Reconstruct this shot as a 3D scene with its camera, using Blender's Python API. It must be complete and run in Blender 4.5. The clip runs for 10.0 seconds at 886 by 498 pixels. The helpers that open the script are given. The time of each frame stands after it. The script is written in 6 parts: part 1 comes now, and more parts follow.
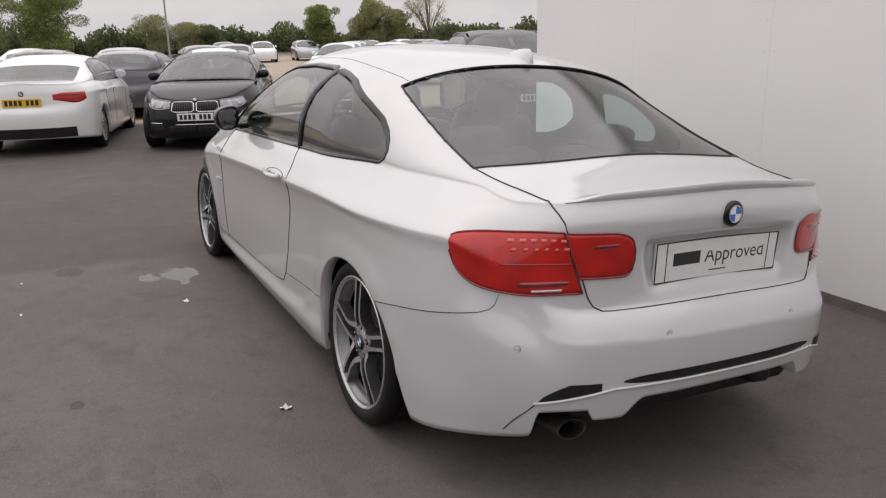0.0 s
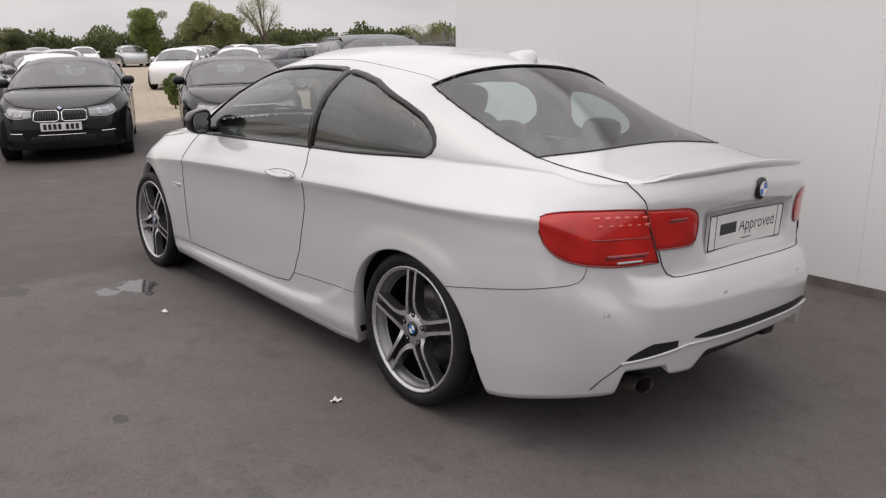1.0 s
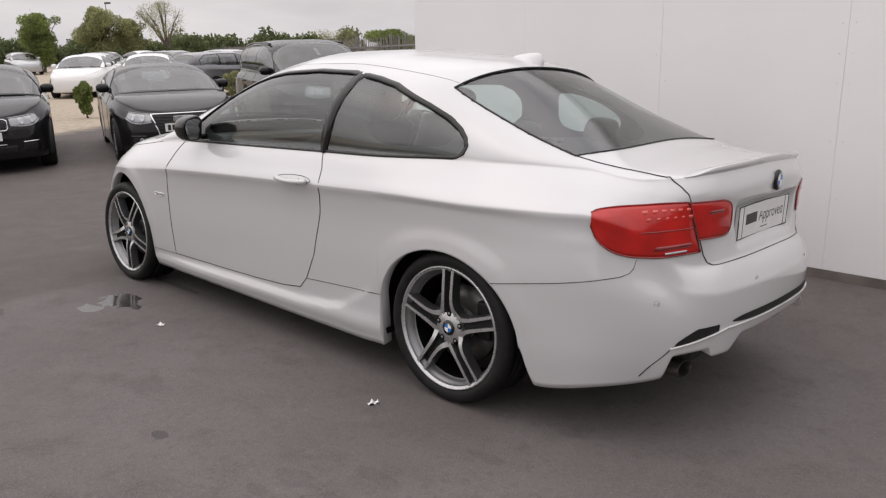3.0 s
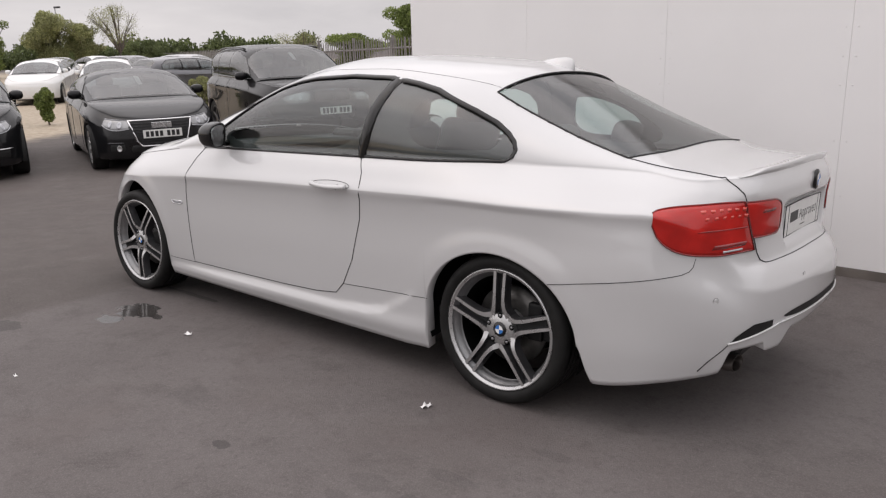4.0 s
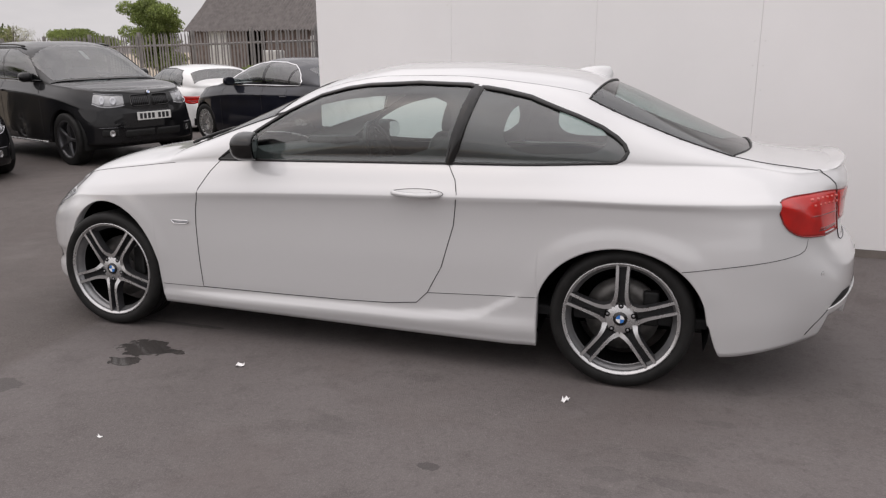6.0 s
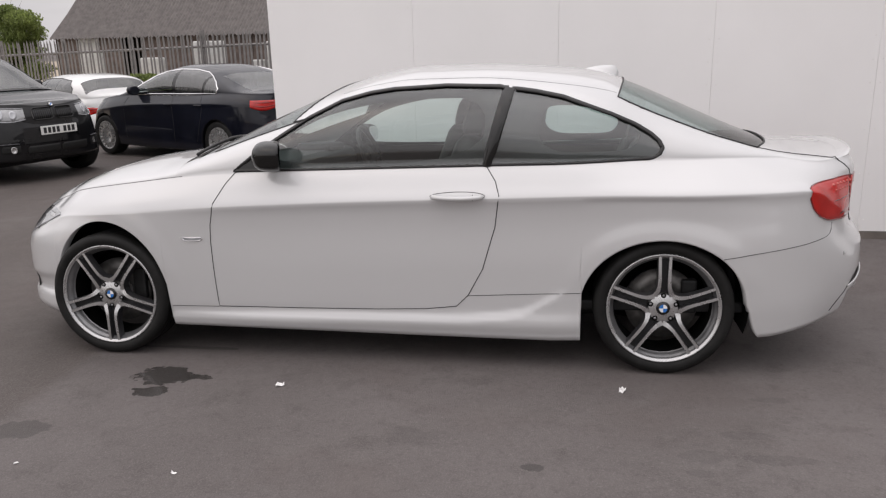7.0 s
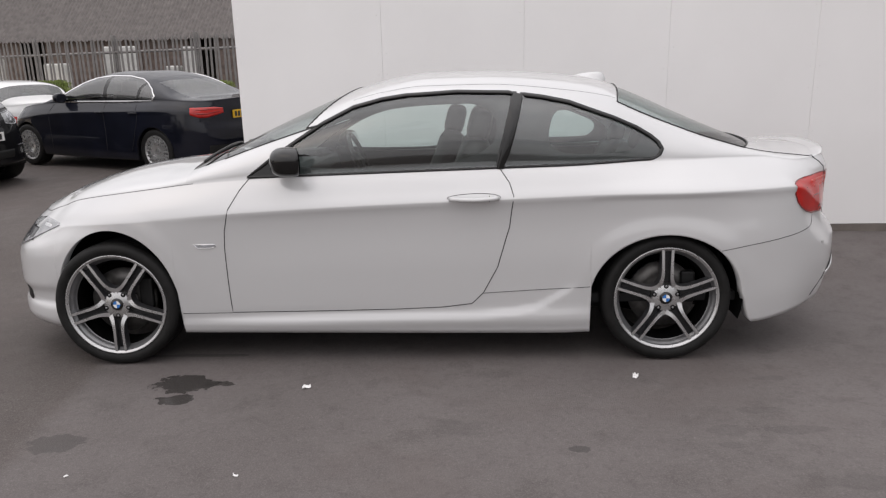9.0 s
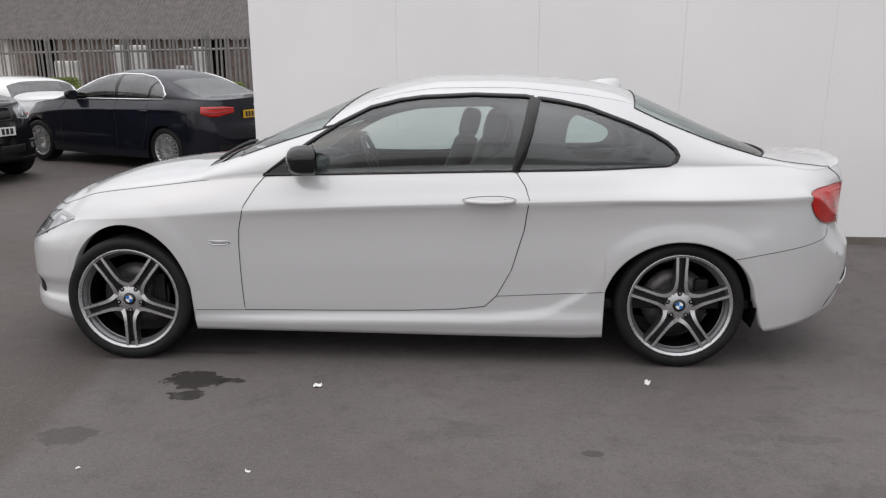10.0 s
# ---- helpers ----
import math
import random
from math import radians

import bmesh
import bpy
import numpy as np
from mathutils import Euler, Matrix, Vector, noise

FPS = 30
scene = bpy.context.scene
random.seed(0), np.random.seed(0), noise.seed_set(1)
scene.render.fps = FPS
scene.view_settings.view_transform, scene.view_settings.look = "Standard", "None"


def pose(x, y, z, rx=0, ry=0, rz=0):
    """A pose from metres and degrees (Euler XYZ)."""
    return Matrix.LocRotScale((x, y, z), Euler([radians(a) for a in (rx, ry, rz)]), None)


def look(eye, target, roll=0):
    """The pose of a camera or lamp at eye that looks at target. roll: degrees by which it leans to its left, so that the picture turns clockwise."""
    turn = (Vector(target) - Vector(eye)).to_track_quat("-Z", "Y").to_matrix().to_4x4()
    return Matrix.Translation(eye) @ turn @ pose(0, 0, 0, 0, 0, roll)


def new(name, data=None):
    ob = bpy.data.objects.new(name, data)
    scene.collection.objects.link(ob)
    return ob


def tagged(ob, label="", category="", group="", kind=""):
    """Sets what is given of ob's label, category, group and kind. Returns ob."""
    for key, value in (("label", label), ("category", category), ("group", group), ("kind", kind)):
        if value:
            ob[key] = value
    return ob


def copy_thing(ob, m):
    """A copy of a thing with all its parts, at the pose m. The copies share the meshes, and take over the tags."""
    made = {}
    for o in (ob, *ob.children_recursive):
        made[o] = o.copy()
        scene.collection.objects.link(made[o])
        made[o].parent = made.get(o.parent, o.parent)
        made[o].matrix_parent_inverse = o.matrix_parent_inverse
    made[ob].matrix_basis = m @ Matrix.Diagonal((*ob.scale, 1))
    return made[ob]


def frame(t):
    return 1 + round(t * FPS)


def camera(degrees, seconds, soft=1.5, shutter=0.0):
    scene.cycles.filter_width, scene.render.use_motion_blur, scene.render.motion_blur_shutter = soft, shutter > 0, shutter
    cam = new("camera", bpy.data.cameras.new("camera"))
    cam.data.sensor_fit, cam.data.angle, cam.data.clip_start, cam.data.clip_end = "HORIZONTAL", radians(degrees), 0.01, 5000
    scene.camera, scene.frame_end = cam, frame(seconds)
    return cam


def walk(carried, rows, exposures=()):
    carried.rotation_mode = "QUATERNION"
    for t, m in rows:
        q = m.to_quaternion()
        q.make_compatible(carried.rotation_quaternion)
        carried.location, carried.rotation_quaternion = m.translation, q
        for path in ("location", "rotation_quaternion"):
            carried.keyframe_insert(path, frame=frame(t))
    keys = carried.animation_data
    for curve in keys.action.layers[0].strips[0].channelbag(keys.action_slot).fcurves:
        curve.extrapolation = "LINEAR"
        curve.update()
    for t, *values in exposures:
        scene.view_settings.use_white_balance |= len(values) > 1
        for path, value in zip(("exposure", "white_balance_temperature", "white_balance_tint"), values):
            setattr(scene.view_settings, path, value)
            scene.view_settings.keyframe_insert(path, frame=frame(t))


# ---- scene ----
cam = camera(61.0, 10.0, 1.25)
PATH = [
    (0, (3.906, -1.801, 1.478), (2.205, -0.896, 0.942), -1.17),
    (0.5, (3.765, -2.193, 1.471), (2.170, -1.105, 0.948), -0.53),
    (1, (3.611, -2.571, 1.477), (2.148, -1.315, 0.946), -1.12),
    (1.5, (3.438, -2.767, 1.476), (2.060, -1.413, 0.958), -1.33),
    (2, (3.337, -2.936, 1.483), (2.032, -1.515, 0.955), -1.55),
    (3.5, (3.281, -2.985, 1.481), (1.986, -1.553, 0.962), -1.26),
    (4, (3.041, -3.228, 1.498), (1.824, -1.728, 0.980), -1.63),
    (4.5, (2.745, -3.439, 1.487), (1.639, -1.853, 0.975), -1.22),
    (5, (2.335, -3.664, 1.540), (1.404, -1.978, 1.000), -0.41),
    (5.5, (1.956, -3.905, 1.557), (1.198, -2.133, 1.022), -0.04),
    (7, (0.893, -4.206, 1.571), (0.593, -2.301, 1.043), -1.49),
    (7.5, (0.524, -4.311, 1.565), (0.380, -2.384, 1.049), -1.10),
    (8, (0.439, -4.383, 1.582), (0.366, -2.455, 1.056), -1.62),
    (8.5, (0.411, -4.394, 1.576), (0.342, -2.463, 1.062), -1.54),
    (9, (0.407, -4.387, 1.592), (0.339, -2.457, 1.073), -1.32),
    (9.5, (0.410, -4.389, 1.577), (0.352, -2.456, 1.066), -0.82),
    (10, (0.353, -4.392, 1.571), (0.277, -2.457, 1.068), 0.00),
]
walk(cam, [(t, look(eye, target, roll)) for t, eye, target, roll in PATH], [(0, 0.0, 6720, 15), (2, 0.12, 6720, 15), (8.5, 0.13, 6680, 14), (10, 0.13, 6500, 11)])

# ---- sky and sun: a bright overcast day ----
world = bpy.data.worlds.new("overcast_sky")
scene.world = world
world.use_nodes = True
wn, wl = world.node_tree.nodes, world.node_tree.links
wn.clear()
w_out = wn.new("ShaderNodeOutputWorld")
w_bg = wn.new("ShaderNodeBackground")
w_sky = wn.new("ShaderNodeTexSky")
w_sky.sky_type = "NISHITA"
w_sky.sun_disc = False
w_sky.sun_elevation, w_sky.sun_rotation = radians(59), radians(238)
w_sky.air_density, w_sky.dust_density = 1.5, 4.0
w_co = wn.new("ShaderNodeTexCoord")
w_map = wn.new("ShaderNodeMapping")
w_map.inputs["Scale"].default_value = (1.0, 1.0, 4.0)
w_noise = wn.new("ShaderNodeTexNoise")
w_noise.inputs["Scale"].default_value = 2.2
w_noise.inputs["Detail"].default_value = 6
w_noise.inputs["Roughness"].default_value = 0.55
w_ramp = wn.new("ShaderNodeValToRGB")
w_ramp.color_ramp.elements[0].position, w_ramp.color_ramp.elements[0].color = 0.3, (6.0, 6.1, 6.35, 1)
w_ramp.color_ramp.elements[1].position, w_ramp.color_ramp.elements[1].color = 0.7, (9.2, 9.2, 9.3, 1)
w_mix = wn.new("ShaderNodeMix")
w_mix.data_type = "RGBA"
w_mix.inputs["Factor"].default_value = 0.92
wl.new(w_co.outputs["Generated"], w_map.inputs["Vector"])
wl.new(w_map.outputs["Vector"], w_noise.inputs["Vector"])
wl.new(w_noise.outputs["Fac"], w_ramp.inputs["Fac"])
wl.new(w_sky.outputs["Color"], w_mix.inputs["A"])
wl.new(w_ramp.outputs["Color"], w_mix.inputs["B"])
w_sep = wn.new("ShaderNodeSeparateXYZ")
w_up = wn.new("ShaderNodeMapRange")
w_up.inputs["From Min"].default_value, w_up.inputs["From Max"].default_value = 0.0, 1.0
w_up.inputs["To Min"].default_value, w_up.inputs["To Max"].default_value = 0.95, 2.1
w_mul = wn.new("ShaderNodeVectorMath")
w_mul.operation = "SCALE"
wl.new(w_co.outputs["Generated"], w_sep.inputs["Vector"])
wl.new(w_sep.outputs["Z"], w_up.inputs["Value"])
wl.new(w_mix.outputs["Result"], w_mul.inputs[0])
wl.new(w_up.outputs["Result"], w_mul.inputs["Scale"])
wl.new(w_mul.outputs["Vector"], w_bg.inputs["Color"])
w_bg.inputs["Strength"].default_value = 0.085
wl.new(w_bg.outputs["Background"], w_out.inputs["Surface"])

sun_data = bpy.data.lights.new("sun", "SUN")
sun_data.energy, sun_data.angle, sun_data.color = 0.55, radians(120), (1.0, 0.97, 0.95)
sun = new("sun", sun_data)
sun.matrix_world = look((0, 0, 16), (8, 5, 0))

# ---- materials ----
def mat(name, color, rough=0.5, metal=0.0, noise_scale=0.0, noise_amount=0.0, bump=0.0, bump_scale=60.0, coat=0.0, spec=0.5, island=0.0):
    m = bpy.data.materials.new(name)
    m.use_nodes = True
    n, l = m.node_tree.nodes, m.node_tree.links
    b = n["Principled BSDF"]
    b.inputs["Base Color"].default_value = (*color, 1)
    b.inputs["Roughness"].default_value = rough
    b.inputs["Metallic"].default_value = metal
    b.inputs["Specular IOR Level"].default_value = spec
    if coat:
        b.inputs["Coat Weight"].default_value = coat
        b.inputs["Coat Roughness"].default_value = 0.03
    co = n.new("ShaderNodeTexCoord")
    if noise_amount:
        t = n.new("ShaderNodeTexNoise")
        t.inputs["Scale"].default_value = noise_scale
        t.inputs["Detail"].default_value = 6
        l.new(co.outputs["Object"], t.inputs["Vector"])
        r = n.new("ShaderNodeValToRGB")
        r.color_ramp.elements[0].position, r.color_ramp.elements[1].position = 0.3, 0.7
        r.color_ramp.elements[0].color = (*[c * (1 - noise_amount) for c in color], 1)
        r.color_ramp.elements[1].color = (*[min(1, c * (1 + noise_amount)) for c in color], 1)
        l.new(t.outputs["Fac"], r.inputs["Fac"])
        l.new(r.outputs["Color"], b.inputs["Base Color"])
        rr = n.new("ShaderNodeMapRange")
        rr.inputs["To Min"].default_value, rr.inputs["To Max"].default_value = max(0, rough - 0.06), min(1, rough + 0.06)
        l.new(t.outputs["Fac"], rr.inputs["Value"])
        l.new(rr.outputs["Result"], b.inputs["Roughness"])
    if bump:
        t2 = n.new("ShaderNodeTexNoise")
        t2.inputs["Scale"].default_value = bump_scale
        t2.inputs["Detail"].default_value = 4
        l.new(co.outputs["Object"], t2.inputs["Vector"])
        bp = n.new("ShaderNodeBump")
        bp.inputs["Strength"].default_value = bump
        bp.inputs["Distance"].default_value = 0.01
        l.new(t2.outputs["Fac"], bp.inputs["Height"])
        l.new(bp.outputs["Normal"], b.inputs["Normal"])
    return m


def glass(name, tint, mirror=0.08):
    """A clear pane: tinted see-through, with more gloss at flat angles, alike from both sides."""
    m = bpy.data.materials.new(name)
    m.use_nodes = True
    n, l = m.node_tree.nodes, m.node_tree.links
    n.clear()
    out = n.new("ShaderNodeOutputMaterial")
    tr = n.new("ShaderNodeBsdfTransparent")
    tr.inputs["Color"].default_value = (*tint, 1)
    gl = n.new("ShaderNodeBsdfGlossy")
    gl.inputs["Roughness"].default_value = 0.085
    lw = n.new("ShaderNodeLayerWeight")
    pw = n.new("ShaderNodeMath")
    pw.operation = "POWER"
    pw.inputs[1].default_value = 4.5
    mr = n.new("ShaderNodeMapRange")
    mr.inputs["To Min"].default_value = mirror
    mx = n.new("ShaderNodeMixShader")
    l.new(lw.outputs["Facing"], pw.inputs[0])
    l.new(pw.outputs[0], mr.inputs["Value"])
    l.new(mr.outputs["Result"], mx.inputs["Fac"])
    l.new(tr.outputs["BSDF"], mx.inputs[1])
    l.new(gl.outputs["BSDF"], mx.inputs[2])
    l.new(mx.outputs["Shader"], out.inputs["Surface"])
    return m


WHITE_PAINT = mat("white_car_paint", (0.58, 0.58, 0.582), 0.30, 0.10, 900, 0.012, coat=1.0)
WHITE_PAINT.node_tree.links.remove(WHITE_PAINT.node_tree.nodes["Principled BSDF"].inputs["Roughness"].links[0])
WHITE_PAINT.node_tree.nodes["Principled BSDF"].inputs["Coat IOR"].default_value = 1.7
BLACK_PAINT = mat("black_car_paint", (0.007, 0.007, 0.008), 0.4, 0.0, 3, 0.25, coat=0.75, spec=0.05)
NAVY_PAINT = mat("navy_car_paint", (0.006, 0.007, 0.013), 0.4, 0.0, 3, 0.25, coat=0.75, spec=0.05)
GREY_PAINT = mat("grey_car_paint", (0.10, 0.10, 0.11), 0.3, 0.3, 3, 0.1, coat=1.0)
SILVER_PAINT = mat("silver_car_paint", (0.45, 0.46, 0.47), 0.3, 0.5, 3, 0.06, coat=1.0)
FAR_WHITE = mat("plain_white_car_paint", (0.78, 0.78, 0.77), 0.3, 0.0, 3, 0.03, coat=1.0)
GLOSS_BLACK = mat("gloss_black_trim", (0.008, 0.008, 0.008), 0.08, 0.0, 4, 0.2)
RUBBER = mat("black_rubber_seal", (0.012, 0.012, 0.012), 0.5, 0.0, 30, 0.3)
GAP = mat("dark_shut_line", (0.03, 0.03, 0.03), 0.8, 0.0, 30, 0.2)
PLASTIC = mat("black_plastic", (0.012, 0.012, 0.012), 0.55, 0.0, 40, 0.25, spec=0.3)
TYRE = mat("tyre_rubber", (0.010, 0.0098, 0.0095), 0.62, 0.0, 14, 0.45, 0.1, 60, spec=0.25)
ALLOY = mat("machined_alloy", (0.50, 0.50, 0.50), 0.28, 0.75, 20, 0.06)
ALLOY_DARK = mat("dark_grey_alloy", (0.10, 0.10, 0.105), 0.36, 0.7, 20, 0.15)
STEEL = mat("brake_disc_steel", (0.13, 0.125, 0.12), 0.45, 0.7, 25, 0.3)
CHROME = mat("chrome", (0.75, 0.75, 0.76), 0.08, 1.0, 10, 0.03)
EXHAUST = mat("dull_exhaust_steel", (0.07, 0.06, 0.055), 0.45, 0.6, 12, 0.3)
INTERIOR = mat("dark_interior_trim", (0.012, 0.012, 0.013), 0.7, 0.0, 30, 0.3)
LEATHER = mat("black_leather", (0.011, 0.0105, 0.0105), 0.5, 0.0, 20, 0.25, 0.06, 40)
PLATE_WHITE = mat("white_plate", (0.75, 0.75, 0.73), 0.35, 0.0, 20, 0.05)
PLATE_YELLOW = mat("yellow_plate", (0.75, 0.45, 0.02), 0.35, 0.0, 20, 0.05)
INK = mat("black_lettering", (0.02, 0.02, 0.022), 0.5, 0.0, 40, 0.2)
BLUE_ENAMEL = mat("blue_enamel", (0.03, 0.17, 0.5), 0.15, 0.0, 40, 0.1)
WHITE_ENAMEL = mat("white_enamel", (0.8, 0.8, 0.8), 0.15, 0.0, 40, 0.04)
RED_LENS = mat("red_lamp_lens", (0.46, 0.011, 0.007), 0.15, 0.0, 9, 0.25, coat=0.3)
RED_DARK = mat("dark_red_lamp_lens", (0.20, 0.008, 0.006), 0.2, 0.0, 9, 0.25, coat=0.35)
MID_RED = mat("red_lamp_diode", (0.58, 0.05, 0.03), 0.12, 0.0, 25, 0.2, coat=1.0)
# Near-black liner colour with shade in it, also for wheel barrel and bolt holes.
LINER_SHADE = mat("black_liner_and_shade", (0.004, 0.004, 0.004), 0.8, 0.0, 20, 0.3, spec=0.1)
ALLOY_GREY = mat("grey_alloy", (0.26, 0.26, 0.265), 0.36, 0.7, 20, 0.12)
DARK_RED = mat("dark_red_lamp_inner", (0.20, 0.006, 0.005), 0.15, 0.0, 25, 0.3, coat=1.0)
CLEAR_LENS = mat("clear_lamp_lens", (0.42, 0.43, 0.45), 0.08, 0.35, 30, 0.08, coat=1.0)
LAMP_GLASS = mat("smoky_lamp_glass", (0.30, 0.305, 0.31), 0.06, 0.3, 12, 0.2, coat=1.0)
LAMP_DARK = mat("dark_lamp_bezel", (0.05, 0.05, 0.055), 0.15, 0.3, 40, 0.4)
HERO_GLASS = glass("tinted_car_glass", (0.74, 0.83, 0.81), 0.13)
REAR_GLASS = glass("dark_tinted_glass", (0.66, 0.77, 0.75), 0.15)
DARK_GLASS = glass("parked_car_glass", (0.32, 0.36, 0.36), 0.17)


# ---- mesh helpers ----
def to_object(name, verts, faces, material, parent=None, label="", smooth=True, normals=None):
    me = bpy.data.meshes.new(name)
    me.from_pydata([tuple(v) for v in verts], [], faces)
    me.materials.append(material)
    if smooth:
        me.polygons.foreach_set("use_smooth", [True] * len(me.polygons))
    if normals is not None:
        me.normals_split_custom_set_from_vertices([tuple(v) for v in normals])
    ob = new(name, me)
    if parent:
        ob.parent = parent
    if label:
        tagged(ob, label)
    return ob


def part(name, bm, material, parent, label="", smooth=False):
    me = bpy.data.meshes.new(name)
    bm.to_mesh(me)
    bm.free()
    me.materials.append(material)
    if smooth:
        me.polygons.foreach_set("use_smooth", [True] * len(me.polygons))
    ob = new(name, me)
    ob.parent = parent
    if label:
        tagged(ob, label)
    return ob


def box(bm, c, size, m=None, bevel=0.0):
    r = bmesh.ops.create_cube(bm, size=1)
    vs = r["verts"]
    for v in vs:
        v.co = Vector((v.co.x * size[0], v.co.y * size[1], v.co.z * size[2]))
    if bevel:
        es = list({e for v in vs for e in v.link_edges})
        vs = list({v for f in bmesh.ops.bevel(bm, geom=es, offset=bevel, segments=2, affect="EDGES", profile=0.5)["faces"] for v in f.verts} | {v for v in vs if v.is_valid})
    for v in vs:
        v.co = (m @ v.co if m else v.co) + Vector(c)
    return vs


def sweep(points, radius, n=6, closed=False, flat=1.0):
    """Vertices and faces of a tube along points."""
    pts = [Vector(p) for p in points]
    verts, faces = [], []
    k = len(pts)
    for i, p in enumerate(pts):
        a = pts[(i - 1) % k] if closed or i else pts[0]
        b = pts[(i + 1) % k] if closed or i < k - 1 else pts[-1]
        d = (b - a).normalized()
        up = Vector((0, 0, 1)) if abs(d.z) < 0.9 else Vector((0, 1, 0))
        s = d.cross(up).normalized()
        t = s.cross(d)
        for j in range(n):
            g = 2 * math.pi * j / n
            verts.append(p + s * math.cos(g) * radius + t * math.sin(g) * radius * flat)
    m = k if closed else k - 1
    for i in range(m):
        for j in range(n):
            i2, j2 = (i + 1) % k, (j + 1) % n
            faces.append((i * n + j, i2 * n + j, i2 * n + j2, i * n + j2))
    if not closed:
        faces.append(tuple(range(n)))
        faces.append(tuple((k - 1) * n + j for j in reversed(range(n))))
    return verts, faces


def lathe(profile, n, axis="y", center=(0, 0, 0), closed=True):
    """Profile of (radius, offset along the axis), turned about the axis."""
    verts, faces = [], []
    k = len(profile)
    for i in range(n):
        g = 2 * math.pi * i / n
        for r, o in profile:
            verts.append((center[0] + r * math.cos(g), center[1] + o, center[2] + r * math.sin(g)))
    for i in range(n):
        for j in range(k if closed else k - 1):
            i2, j2 = (i + 1) % n, (j + 1) % k
            faces.append((i * k + j, i2 * k + j, i2 * k + j2, i * k + j2))
    return verts, faces


def curve(*pts):
    """Smooth function through points, with no overshoot."""
    xs = np.array([p[0] for p in pts], float)
    ys = np.array([p[1] for p in pts], float)
    h = np.diff(xs)
    d = np.diff(ys) / h
    m = np.zeros(len(xs))
    for i in range(1, len(xs) - 1):
        if d[i - 1] * d[i] > 0:
            w1, w2 = 2 * h[i] + h[i - 1], h[i] + 2 * h[i - 1]
            m[i] = (w1 + w2) / (w1 / d[i - 1] + w2 / d[i])
    m[0], m[-1] = d[0], d[-1]

    def f(x):
        x = min(max(x, xs[0]), xs[-1])
        i = min(int(np.searchsorted(xs, x, "right")) - 1, len(h) - 1)
        i = max(i, 0)
        t = (x - xs[i]) / h[i]
        return float(ys[i] * (1 + 2 * t) * (1 - t) ** 2 + h[i] * m[i] * t * (1 - t) ** 2 + ys[i + 1] * t * t * (3 - 2 * t) + h[i] * m[i + 1] * t * t * (t - 1))
    return f


def soft_step(t):
    t = min(max(t, 0.0), 1.0)
    return t * t * (3 - 2 * t)


def catmull(pts, u):
    n = len(pts)
    i = min(max(int(u), 0), n - 2)
    t = u - i
    g = lambda k: np.array(pts[k]) if 0 <= k < n else (np.array([pts[-k][0], -pts[-k][1]]) if k < 0 else np.array([pts[2 * n - 2 - k][0], -pts[2 * n - 2 - k][1]]))
    p0, p1, p2, p3 = g(i - 1), g(i), g(i + 1), g(i + 2)
    return 0.5 * (2 * p1 + (p2 - p0) * t + (2 * p0 - 5 * p1 + 4 * p2 - p3) * t * t + (3 * p1 - p0 - 3 * p2 + p3) * t ** 3)


def inside(poly, x, z):
    c = False
    j = len(poly) - 1
    for i in range(len(poly)):
        if (poly[i][1] > z) != (poly[j][1] > z) and x < (poly[j][0] - poly[i][0]) * (z - poly[i][1]) / (poly[j][1] - poly[i][1]) + poly[i][0]:
            c = not c
        j = i
    return c


def rounded(poly, steps=6, k=0.5):
    """Corner-cut smoothing of a closed polygon."""
    for _ in range(2):
        out = []
        for i, p in enumerate(poly):
            q = poly[(i + 1) % len(poly)]
            out.append((p[0] * 0.75 + q[0] * 0.25, p[1] * 0.75 + q[1] * 0.25))
            out.append((p[0] * 0.25 + q[0] * 0.75, p[1] * 0.25 + q[1] * 0.75))
        poly = out
    return poly


